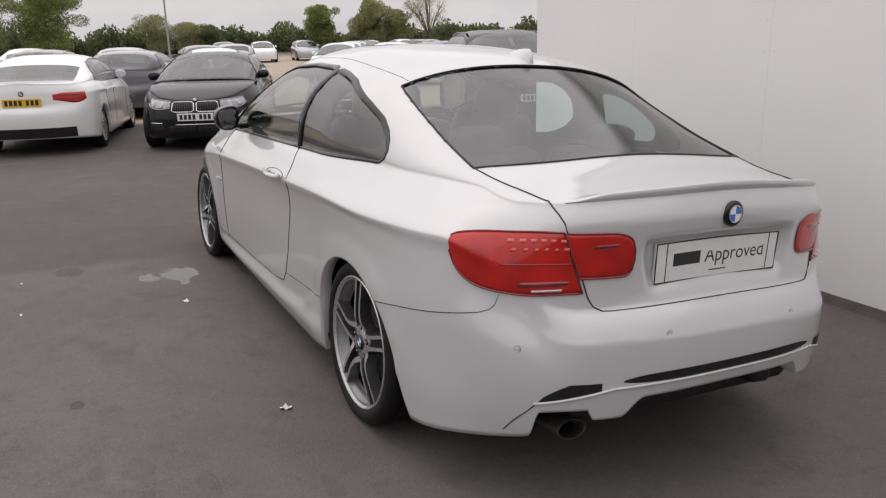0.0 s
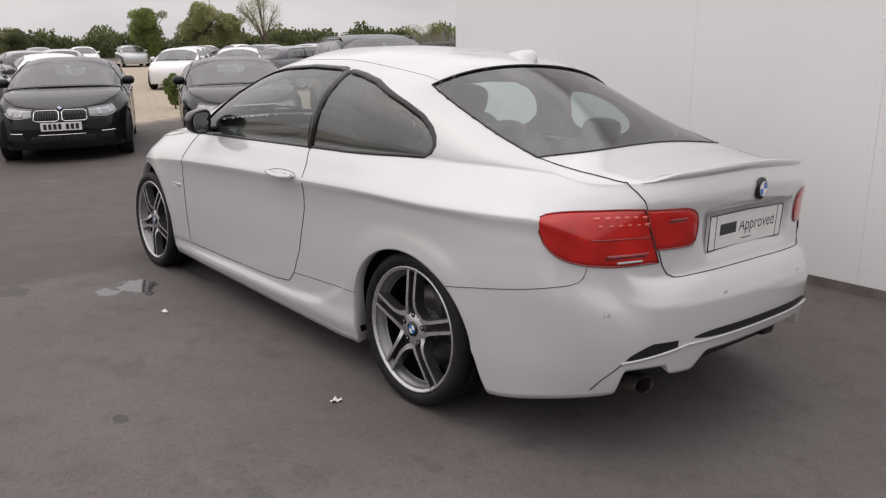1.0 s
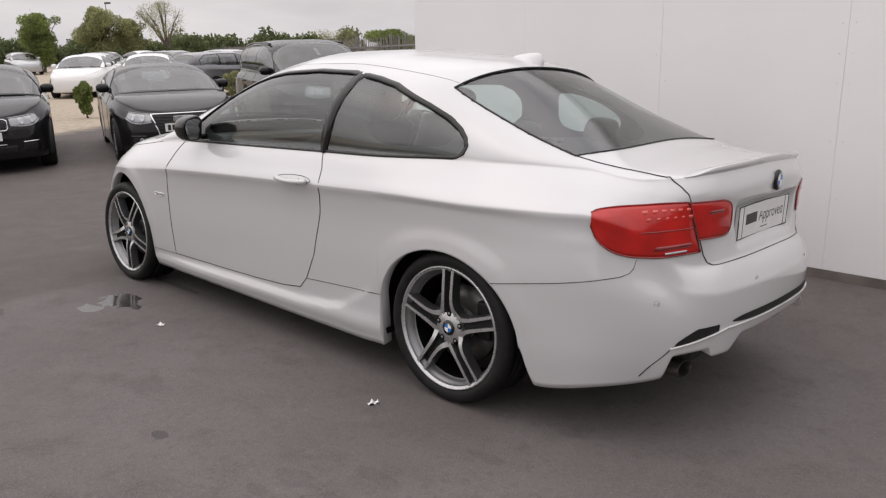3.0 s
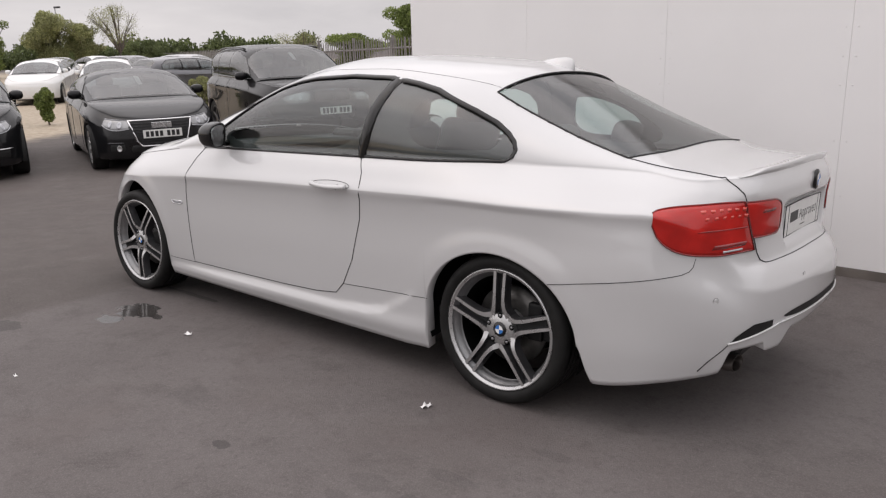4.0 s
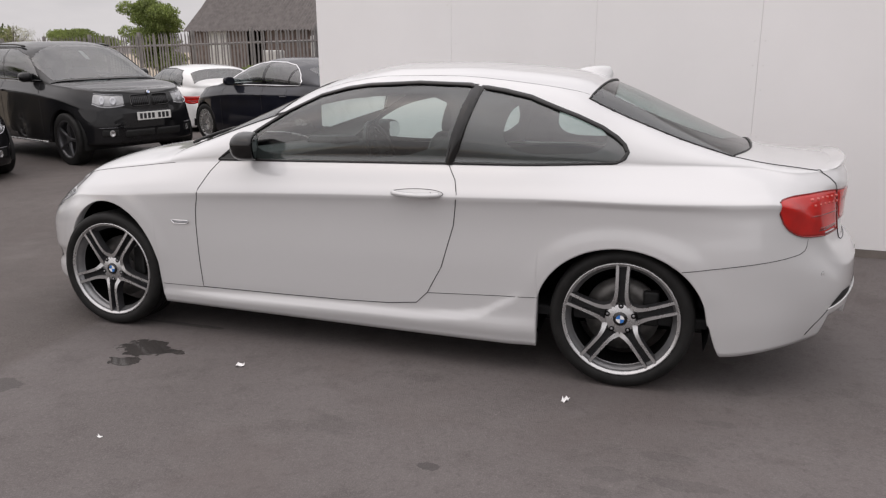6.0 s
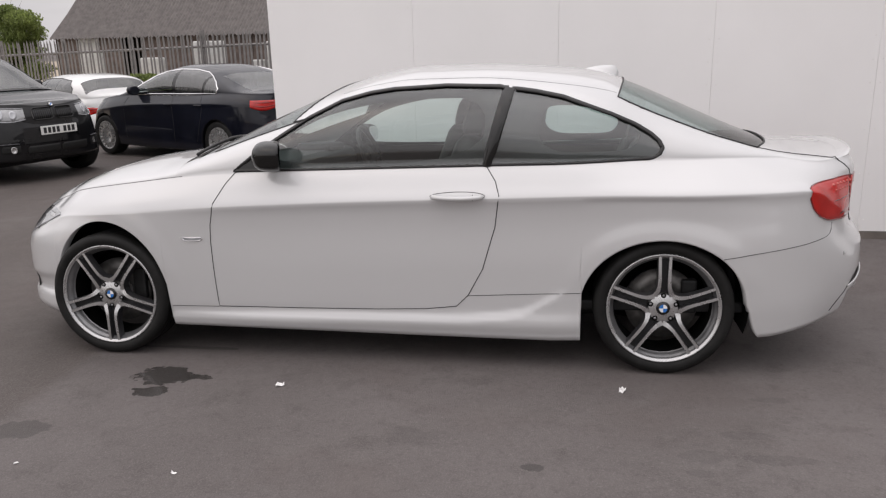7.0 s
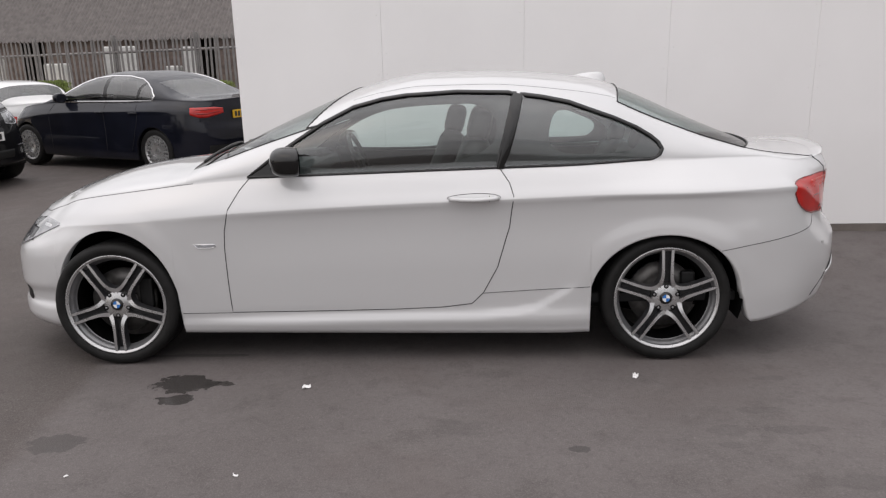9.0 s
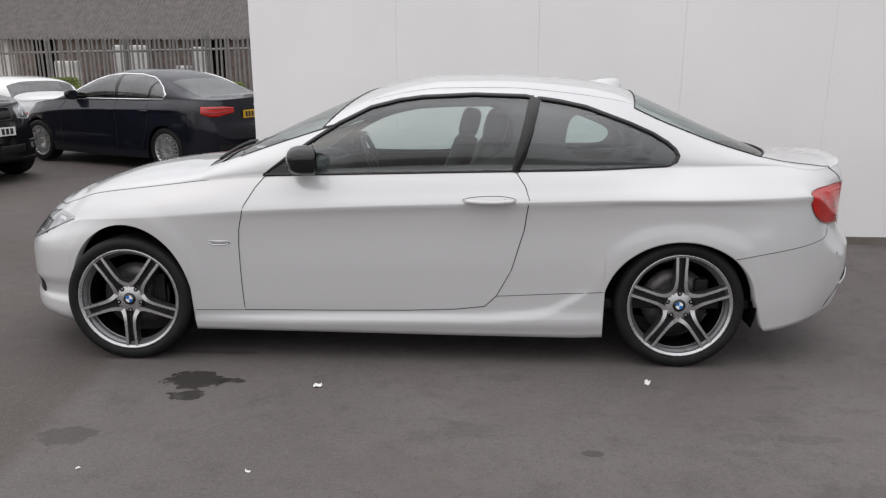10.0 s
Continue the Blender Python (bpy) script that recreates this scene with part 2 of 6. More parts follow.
class Shape:
    """The outer surface of a car: nose at -x, its left side at -y, ground at z = 0."""

    def __init__(self, outline, profiles, low, crease, top, roof, hood, boot, arches, glass_n=3.2, dent=None):
        self.outline, self.profiles, self.low_line, self.crease, self.top = outline, profiles, low, crease, top
        self.roof, self.hood, self.boot, self.arches, self.n, self.dent = roof, hood, boot, arches, glass_n if callable(glass_n) else (lambda x: glass_n), dent
        self.last = len(outline) - 1
        self.memo = {}
        self.keys = sorted(profiles)
        self.tables = [np.array([profiles[k](w / 200) for w in range(401)]) for k in self.keys]
        us = np.linspace(0, self.last, 500)
        self.us, self.edge = us, [self.wrap(u, 2.0) for u in us]
        xs = [p[0] for p in self.edge]
        mid = [i for i in range(len(us)) if self.outline[2][0] < xs[i] < self.outline[-3][0]]
        self.ex, self.ey, self.ez = [np.array([self.edge[i][k] for i in mid]) for k in (0, 1, 2)]

    def station(self, u):
        """Outline point, outward normal, crease and top height, blended profiles at u; kept for reuse."""
        if u not in self.memo:
            p = catmull(self.outline, u)
            a, b = catmull(self.outline, max(0, u - 0.05)), catmull(self.outline, min(self.last, u + 0.05))
            d = (b - a) / np.linalg.norm(b - a)
            if u < 0.001 or u > self.last - 0.001:
                d = np.array([0, 1.0 if u < 1 else -1.0])
            ks = self.keys
            i = max(k for k in range(len(ks) - 1) if ks[k] <= u or k == 0)
            t = min(max((u - ks[i]) / (ks[i + 1] - ks[i]), 0.0), 1.0)
            t = t * t * (3 - 2 * t)
            row = self.tables[i] * (1 - t) + self.tables[i + 1] * t
            self.memo[u] = (float(p[0]), float(p[1]), float(-d[1]), float(d[0]), self.crease(u), self.top(u), row.tolist())
        return self.memo[u]

    def wrap(self, u, w, out=0.0):
        u = float(u)
        px, py, nx, ny, c, tp, row = self.station(u)
        q = min(max(w * 200, 0.0), 399.999)
        i = int(q)
        d = row[i] + (row[i + 1] - row[i]) * (q - i) - out
        z = 0.15 + (c - 0.15) * w if w <= 1 else c + (tp - c) * (w - 1)
        if self.dent:
            d += self.dent(px, abs(py), z)
        return (px - nx * d, -max(py - ny * d, 0.0), z)

    def w_at(self, u, z):
        c, tp = self.station(float(u))[4:6]
        return (z - 0.15) / (c - 0.15) if z <= c else 1 + (z - c) / (tp - c)

    def on_side(self, x, z, out=0.0):
        """Point of the left side at that x and height."""
        lo, hi = 0.0, float(self.last)
        for _ in range(30):
            u = (lo + hi) / 2
            if self.wrap(u, self.w_at(u, z))[0] < x:
                lo = u
            else:
                hi = u
        p = self.wrap(u, self.w_at(u, z))
        return (p[0], p[1] - out, p[2])

    def low(self, x):
        z = self.low_line(x)
        for cx, cz, rx, rz in self.arches:
            if abs(x - cx) < rx:
                z = max(z, cz + rz * math.sqrt(1 - ((x - cx) / rx) ** 2))
        return z

    def base(self, x):
        return float(np.interp(x, self.ex, self.ey)), float(np.interp(x, self.ex, self.ez))

    def cabin(self, x, a):
        """Greenhouse: a runs from 0 at the belt to 1 at the centre line."""
        y0, z0 = self.base(x)
        h = max(self.roof(x) - z0, 0.0)
        g = a * math.pi / 2
        e = 2 / self.n(x)
        return (x, y0 * max(math.cos(g), 0) ** e, z0 + h * math.sin(g) ** e)

    def cabin_at(self, x, z, out=0.0):
        y0, z0 = self.base(x)
        h = max(self.roof(x) - z0, 1e-4)
        f = min(max((z - z0) / h, 0), 1)
        return (x, y0 * (1 - f ** self.n(x)) ** (1 / self.n(x)) - out, z)

    def cabin_z(self, x, y):
        y0, z0 = self.base(x)
        return z0 + max(self.roof(x) - z0, 0) * max(0, 1 - abs(y / y0) ** self.n(x)) ** (1 / self.n(x))

    def find_u(self, z, lo, hi, x=None, y=None):
        """Place along the outline where the surface has that x, or that half width, at height z."""
        for _ in range(40):
            u = (lo + hi) / 2
            p = self.wrap(u, self.w_at(u, z))
            if (p[0] < x) if x is not None else (-p[1] > y):
                lo = u
            else:
                hi = u
        return u

    def rear(self, y, z, out=0.0):
        """Point of the tail at that half width and height; y < 0 is the left side."""
        u = self.find_u(z, self.last - 4.2, self.last, y=abs(y))
        p = self.wrap(u, self.w_at(u, z), out)
        return (p[0], -abs(p[1]) if y < 0 else abs(p[1]), p[2])


def flip(verts):
    return [(v[0], -v[1], v[2]) for v in verts]


def grid_faces(rows, cols, off=0, rev=False):
    f = []
    for i in range(rows - 1):
        for j in range(cols - 1):
            q = (off + i * cols + j, off + (i + 1) * cols + j, off + (i + 1) * cols + j + 1, off + i * cols + j + 1)
            f.append(q[::-1] if rev else q)
    return f


def patch(shape, u0, u1, top, bottom, out=0.004, n=24, m=8, right=False, depth=0.02, lean=(0.0, 0.0), mid=0.755):
    """A lamp or panel that lies on the wrapped side, between two heights, with its edge turned inwards."""
    verts = []
    for i in range(n + 1):
        u = u0 + (u1 - u0) * i / n
        zt, zb = top(u), bottom(u)
        tilt = lean[0] + (lean[1] - lean[0]) * i / n
        at = lambda z, o: shape.wrap(u + tilt * (mid - z), shape.w_at(u + tilt * (mid - z), z), o)
        verts.append(at(zb, -depth))
        for j in range(m + 1):
            z = zb + (zt - zb) * j / m
            e = min(j, m - j, i * m / n * 2, (n - i) * m / n * 2) / m
            verts.append(at(z, out - 0.004 * max(0, 1 - e * 6)))
        verts.append(at(zt, -depth))
    faces = grid_faces(n + 1, m + 3)
    if right:
        return flip(verts), [f[::-1] for f in faces]
    return verts, faces


def build_body(shape, classes, step=0.05, nl=16, nu=8, na=22, cowl=-0.98, tail=2.0):
    """One surface of sides, bonnet, boot and cabin, sorted into panels by classes(x, y, z, zone). Returns panel name -> (verts, faces, normals)."""
    us = set(np.round(np.arange(0, shape.last + 1e-6, step), 4))
    xs_u = [shape.wrap(u, 0.5)[0] for u in shape.us]
    for cx, cz, rx, rz in shape.arches:
        for k in range(15):
            g = math.pi * k / 14
            us.add(round(float(np.interp(cx + (rx + 0.0005) * math.cos(g), xs_u, shape.us)), 4))
        for d in (-rx - 0.003, rx + 0.003):
            us.add(round(float(np.interp(cx + d, xs_u, shape.us)), 4))
    us.add(float(shape.last))
    us = sorted(us)
    us = [u for i, u in enumerate(us) if i == 0 or u - us[i - 1] > 0.0015]
    bm = bmesh.new()
    names, tag = [], bm.faces.layers.int.new("panel")

    def add(grid, zone, rev):
        vs = [[bm.verts.new(p) for p in row] for row in grid]
        for i in range(len(vs) - 1):
            for j in range(len(vs[0]) - 1):
                q = [vs[i][j], vs[i + 1][j], vs[i + 1][j + 1], vs[i][j + 1]]
                c = sum((v.co for v in q), Vector()) / 4
                key = classes(c.x, c.y, c.z, zone)
                if key is None:
                    continue
                if key not in names:
                    names.append(key)
                f = bm.faces.new(q[::-1] if rev else q)
                f[tag] = names.index(key)
    side = []
    for u in us:
        x = shape.wrap(u, 0.5)[0]
        wl_ = min(shape.w_at(u, shape.low(x)), 0.98)
        ws = list(np.linspace(wl_, 1, nl)) + list(np.linspace(1, 2, nu + 1))[1:]
        col = [shape.wrap(u, w) for w in ws]
        p = shape.wrap(u, wl_, -0.05)
        side.append([(p[0], p[1], col[0][2] + 0.004)] + col)
    add(side, "side", False)
    add([flip(c) for c in side], "side", True)

    def deck(sel, line):
        rows = []
        for u in sel:
            x, y, z = shape.wrap(u, 2.0)
            e, c = 2 / shape.n(x), line(x) - z
            half = [(x, y * max(math.cos(g), 0) ** e, z + c * math.sin(g) ** e) for g in np.linspace(0, math.pi / 2, na)]
            rows.append(half + flip(half)[::-1][1:])
        return rows
    ex = {u: shape.wrap(u, 2.0)[0] for u in us}
    front = [u for u in us if ex[u] <= cowl]
    back = [u for u in us if ex[u] >= tail]
    mid = [u for u in us if cowl <= ex[u] <= tail]
    mid = [front[-1]] + [u for u in mid if u != front[-1]]
    add(deck(front, shape.hood), "bonnet", False)
    add(deck(back, shape.boot), "boot", False)
    cab = []
    for u in mid + [back[0]]:
        half = [shape.cabin(ex[u], a) for a in np.linspace(0, 1, na)]
        cab.append(half + flip(half)[::-1][1:])
    add(cab, "cabin", False)
    bmesh.ops.remove_doubles(bm, verts=bm.verts[:], dist=0.0004)
    bmesh.ops.recalc_face_normals(bm, faces=bm.faces[:])
    bm.normal_update()
    # make sure that the faces look outwards
    ref = max(bm.faces, key=lambda f: f.calc_center_median().z)
    if ref.normal.z < 0:
        bmesh.ops.reverse_faces(bm, faces=bm.faces[:])
        bm.normal_update()
    out = {}
    for k, name in enumerate(names):
        index, verts, norms, faces = {}, [], [], []
        for f in bm.faces:
            if f[tag] != k:
                continue
            for v in f.verts:
                if v not in index:
                    index[v] = len(verts)
                    verts.append(tuple(v.co))
                    norms.append(tuple(v.normal))
            faces.append([index[v] for v in f.verts])
        out[name] = (verts, faces, norms)
    bm.free()
    return out


def strip_part(name, shape, poly, width, material, parent, lift=0.004):
    """A flat black strip along the inside of a window's outline, on both sides of the car."""
    k = len(poly)
    area = sum(poly[i][0] * poly[(i + 1) % k][1] - poly[(i + 1) % k][0] * poly[i][1] for i in range(k))
    rows = []
    for i, (x, z) in enumerate(poly):
        (ax, az), (bx, bz) = poly[i - 1], poly[(i + 1) % k]
        d = Vector((bx - ax, bz - az)).normalized() * (1 if area > 0 else -1)
        w = width(x, z)
        ix, iz = x - d.y * w, z + d.x * w
        ox, oz = x + d.y * 0.004, z - d.x * 0.004
        rows.append([shape.cabin_at(ox, oz, -0.004), shape.cabin_at(ox, oz, lift * 0.7), shape.cabin_at(x, z, lift), shape.cabin_at(ix, iz, lift * 0.6), shape.cabin_at(ix, iz, -0.008)])
    rows.append(rows[0])
    verts = [p for row in rows for p in row]
    for right in (False, True):
        to_object(name, flip(verts) if right else verts, grid_faces(k + 1, 5), material, parent)


def seal_part(name, pts, r, material, parent, label=""):
    """A flat strip round a side window."""
    v, f = sweep(pts, r, 8, True)
    v = [Vector((q.x, pts[i // 8][1] + (q.y - pts[i // 8][1]) * 0.35, q.z)) for i, q in enumerate(v)]
    return to_object(name, v, f, material, parent, label)


def tube_part(name, pts, r, material, parent, n=6, closed=False, label="", flat=1.0):
    v, f = sweep(pts, r, n, closed, flat)
    return to_object(name, v, f, material, parent, label)


def joined(name, pieces, material, parent, label="", smooth=True):
    verts, faces = [], []
    for v, f in pieces:
        k = len(verts)
        verts += list(v)
        faces += [tuple(i + k for i in q) for q in f]
    return to_object(name, verts, faces, material, parent, label, smooth)


# ---- wheels ----
def spoke_mesh(a0, r0, a1, r1, w0, w1, y0, y1, deep, k=6):
    """A bar from radius r0 at angle a0 to r1 at a1; front at y0 to y1, running back by deep. Returns front and rest."""
    p0 = Vector((r0 * math.cos(a0), 0, r0 * math.sin(a0)))
    p1 = Vector((r1 * math.cos(a1), 0, r1 * math.sin(a1)))
    d = (p1 - p0).normalized()
    s = Vector((-d.z, 0, d.x))
    fv, bv = [], []
    for i in range(k + 1):
        t = i / k
        c = p0.lerp(p1, t)
        w = w0 + (w1 - w0) * t ** 1.5
        y = y0 + (y1 - y0) * t - 0.012 * math.sin(math.pi * t)
        l, r = c - s * w / 2, c + s * w / 2
        fv += [(l.x, y, l.z), (r.x, y, r.z)]
        l2, r2 = c - s * w * 0.85, c + s * w * 0.85
        bv += [(l2.x, y + deep, l2.z), (l.x - s.x * 0.001, y + 0.006, l.z - s.z * 0.001), (r.x + s.x * 0.001, y + 0.006, r.z + s.z * 0.001), (r2.x, y + deep, r2.z)]
    ff = [(2 * i, 2 * i + 1, 2 * i + 3, 2 * i + 2) for i in range(k)]
    bf = []
    for i in range(k):
        for j in range(3):
            bf.append((4 * i + j, 4 * i + j + 1, 4 * i + 4 + j + 1, 4 * i + 4 + j))
    return (fv, ff), (bv, bf)


def curved_spoke(a, s, r1):
    """One of a pair of spokes: parallel to its twin from the rim, then bending away to the hub."""
    line = [(r1, 0.0235), (0.20, 0.0222), (0.16, 0.0214), (0.13, 0.0214), (0.108, 0.0228), (0.090, 0.0258), (0.077, 0.0300), (0.066, 0.0355), (0.056, 0.040)]
    fv, bv = [], []
    e = Vector((math.cos(a), 0, math.sin(a)))
    n = Vector((-e.z, 0, e.x)) * s
    pts = [e * r + n * o for r, o in line]
    k = len(pts)
    for i, p in enumerate(pts):
        d = (pts[min(i + 1, k - 1)] - pts[max(i - 1, 0)]).normalized()
        side = Vector((-d.z, 0, d.x))
        t = i / (k - 1)
        w = 0.0066 + 0.0060 * t ** 2
        y = -0.106 + 0.010 * t - 0.010 * math.sin(math.pi * min(1, t * 1.1))
        l, r = p - side * w, p + side * w
        fv += [(l.x, y, l.z), (r.x, y, r.z)]
        l2, r2 = p - side * w * 1.35, p + side * w * 1.35
        bv += [(l2.x, y + 0.045, l2.z), (l.x, y + 0.0015, l.z), (r.x, y + 0.0015, r.z), (r2.x, y + 0.045, r2.z)]
    ff = [(2 * i, 2 * i + 1, 2 * i + 3, 2 * i + 2) for i in range(k - 1)]
    bf = [(4 * i + j, 4 * i + j + 1, 4 * i + 5 + j, 4 * i + 4 + j) for i in range(k - 1) for j in (0, 2)]
    return (fv, ff), (bv, bf)


def hero_wheel(car, x, y, z, radius, turn, mirror=False):
    rim_r = 0.253
    v, f = lathe([(rim_r + 0.006, -0.106), (rim_r + 0.004, -0.113), (rim_r - 0.001, -0.113), (rim_r - 0.004, -0.106), (rim_r - 0.010, -0.104)], 72, closed=False)
    wheel = to_object("wheel", v, f, ALLOY, car, "machined double-spoke alloy wheel")
    v, f = lathe([(rim_r - 0.010, -0.104), (rim_r - 0.014, -0.088), (rim_r - 0.021, -0.085), (rim_r - 0.023, -0.066), (rim_r - 0.030, -0.060)], 60, closed=False)
    to_object("rim_barrel", v, f, ALLOY_GREY, wheel)
    # Barrel behind the spokes coloured near-black: painted shade instead of bare alloy.
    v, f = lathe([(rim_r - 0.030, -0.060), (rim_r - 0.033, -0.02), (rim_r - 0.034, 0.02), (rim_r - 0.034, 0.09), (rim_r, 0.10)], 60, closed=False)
    to_object("inner_barrel", v, f, LINER_SHADE, wheel)
    sw = [(rim_r + 0.002, -0.104), (rim_r + 0.01, -0.112), (radius - 0.035, -0.121), (radius - 0.015, -0.115), (radius - 0.004, -0.1), (radius, -0.08)]
    tread = []
    for k in range(5):
        c = -0.064 + 0.032 * k
        tread += [(radius, c - 0.012), (radius, c + 0.012), (radius - 0.007, c + 0.0125), (radius - 0.007, c + 0.0195)]
    back = [(r, -o) for r, o in sw[::-1]]
    v, f = lathe(sw + tread[:-2] + back, 72, closed=False)
    tyre = to_object("tyre", v, f, TYRE, wheel, "black low-profile tyre")
    for k in range(5):
        a = turn + k * 2 * math.pi / 5
        fr, bk = [], []
        for s in (-1, 1):
            q, b = curved_spoke(a, s, rim_r - 0.007)
            fr.append(q)
            bk.append(b)
        joined("spoke_face", fr, ALLOY, wheel)
        joined("spoke", bk, ALLOY_DARK, wheel, smooth=False)
        # Flat near-black disc on the hub paints the shade of a bolt hole.
        v, f = lathe([(0.0, -0.0968), (0.0115, -0.0968), (0.0125, -0.095)], 12, center=(0.060 * math.cos(a), 0, 0.060 * math.sin(a)), closed=False)
        to_object("bolt_hole", v, f, LINER_SHADE, wheel)
        v, f = lathe([(0.0, -0.0985), (0.0055, -0.0985), (0.0065, -0.0968)], 6, center=(0.060 * math.cos(a), 0, 0.060 * math.sin(a)), closed=False)
        to_object("wheel_bolt", v, f, ALLOY_GREY, wheel)
        e_, n_ = Vector((math.cos(a), 0, math.sin(a))), Vector((-math.sin(a), 0, math.cos(a)))
        # Dark sheet added between the twin spokes, standing in for the slot's shade.
        slot_sheet = [e_ * r_ + n_ * o_ + Vector((0, y_, 0)) for r_, y_ in ((0.075, -0.080), (0.12, -0.083), (0.18, -0.082), (rim_r - 0.012, -0.078)) for o_ in (-0.019, 0.019)]
        to_object("spoke_web", slot_sheet, grid_faces(4, 2), INTERIOR, wheel)
    v, f = lathe([(0.0, -0.0955), (0.064, -0.0955), (0.067, -0.093), (0.068, -0.072), (0.068, -0.05), (0.070, 0.0)], 40, closed=False)
    to_object("wheel_hub", v, f, ALLOY, wheel)
    v, f = lathe([(0.0, -0.101), (0.029, -0.101), (0.032, -0.095)], 32, closed=False)
    to_object("centre_cap", v, f, GLOSS_BLACK, wheel, "black round cap with blue and white quarters")
    quarters = {0: ([], []), 1: ([], [])}
    for i in range(4):
        vv, ff = quarters[i % 2]
        k = len(vv)
        vv += [(0, -0.1017, 0)] + [(0.0185 * math.cos(i * math.pi / 2 + j * math.pi / 16), -0.1017, 0.0185 * math.sin(i * math.pi / 2 + j * math.pi / 16)) for j in range(9)]
        ff += [(k, k + j, k + j + 1) for j in range(1, 9)]
    for i in (0, 1):
        to_object("badge_quarters", *quarters[i], BLUE_ENAMEL if i else WHITE_ENAMEL, wheel)
    v, f = lathe([(0.05, -0.005), (0.168, -0.005), (0.168, 0.02), (0.05, 0.02)], 48)
    to_object("brake_disc", v, f, STEEL, wheel, "worn steel brake disc")
    bm = bmesh.new()
    box(bm, (0.13 * math.cos(0.3), 0.0, 0.13 * math.sin(0.3)), (0.07, 0.06, 0.16), bevel=0.01)
    part("brake_caliper", bm, PLASTIC, wheel)
    wheel.matrix_basis = pose(x, y, z, 0, 0, 180 if mirror else 0)
    return wheel


def simple_wheel(car, x, y, z, radius, mirror=False, spokes=10, dark=False):
    rr = radius * 0.72
    metal = ALLOY_DARK if dark else ALLOY
    v, f = lathe([(rr, -0.1), (radius - 0.03, -0.112), (radius - 0.005, -0.098), (radius, -0.07), (radius, 0.07), (radius - 0.01, 0.1), (rr, 0.1)], 36, closed=False)
    wheel = to_object("wheel", v, f, TYRE, car, "black tyre on an alloy rim")
    v, f = lathe([(rr + 0.002, -0.1), (rr - 0.012, -0.104), (rr - 0.03, -0.07), (rr - 0.03, 0.08)], 36, closed=False)
    to_object("rim", v, f, metal, wheel)
    pieces = []
    for k in range(spokes):
        a = 2 * math.pi * k / spokes
        pieces += list(spoke_mesh(a, 0.03, a, rr - 0.008, 0.03, 0.022, -0.075, -0.096, 0.03, 2))
    v, f = lathe([(0.0, -0.085), (0.05, -0.083), (0.055, -0.06)], 16, closed=False)
    pieces.append((v, f))
    joined("spokes", pieces, metal, wheel, smooth=False)
    v, f = lathe([(0.0, 0.0), (rr - 0.02, 0.0)], 24, closed=False)
    to_object("brake_disc", v, f, INTERIOR, wheel)
    wheel.matrix_basis = pose(x, y, z, 0, 0, 180 if mirror else 0)
    return wheel


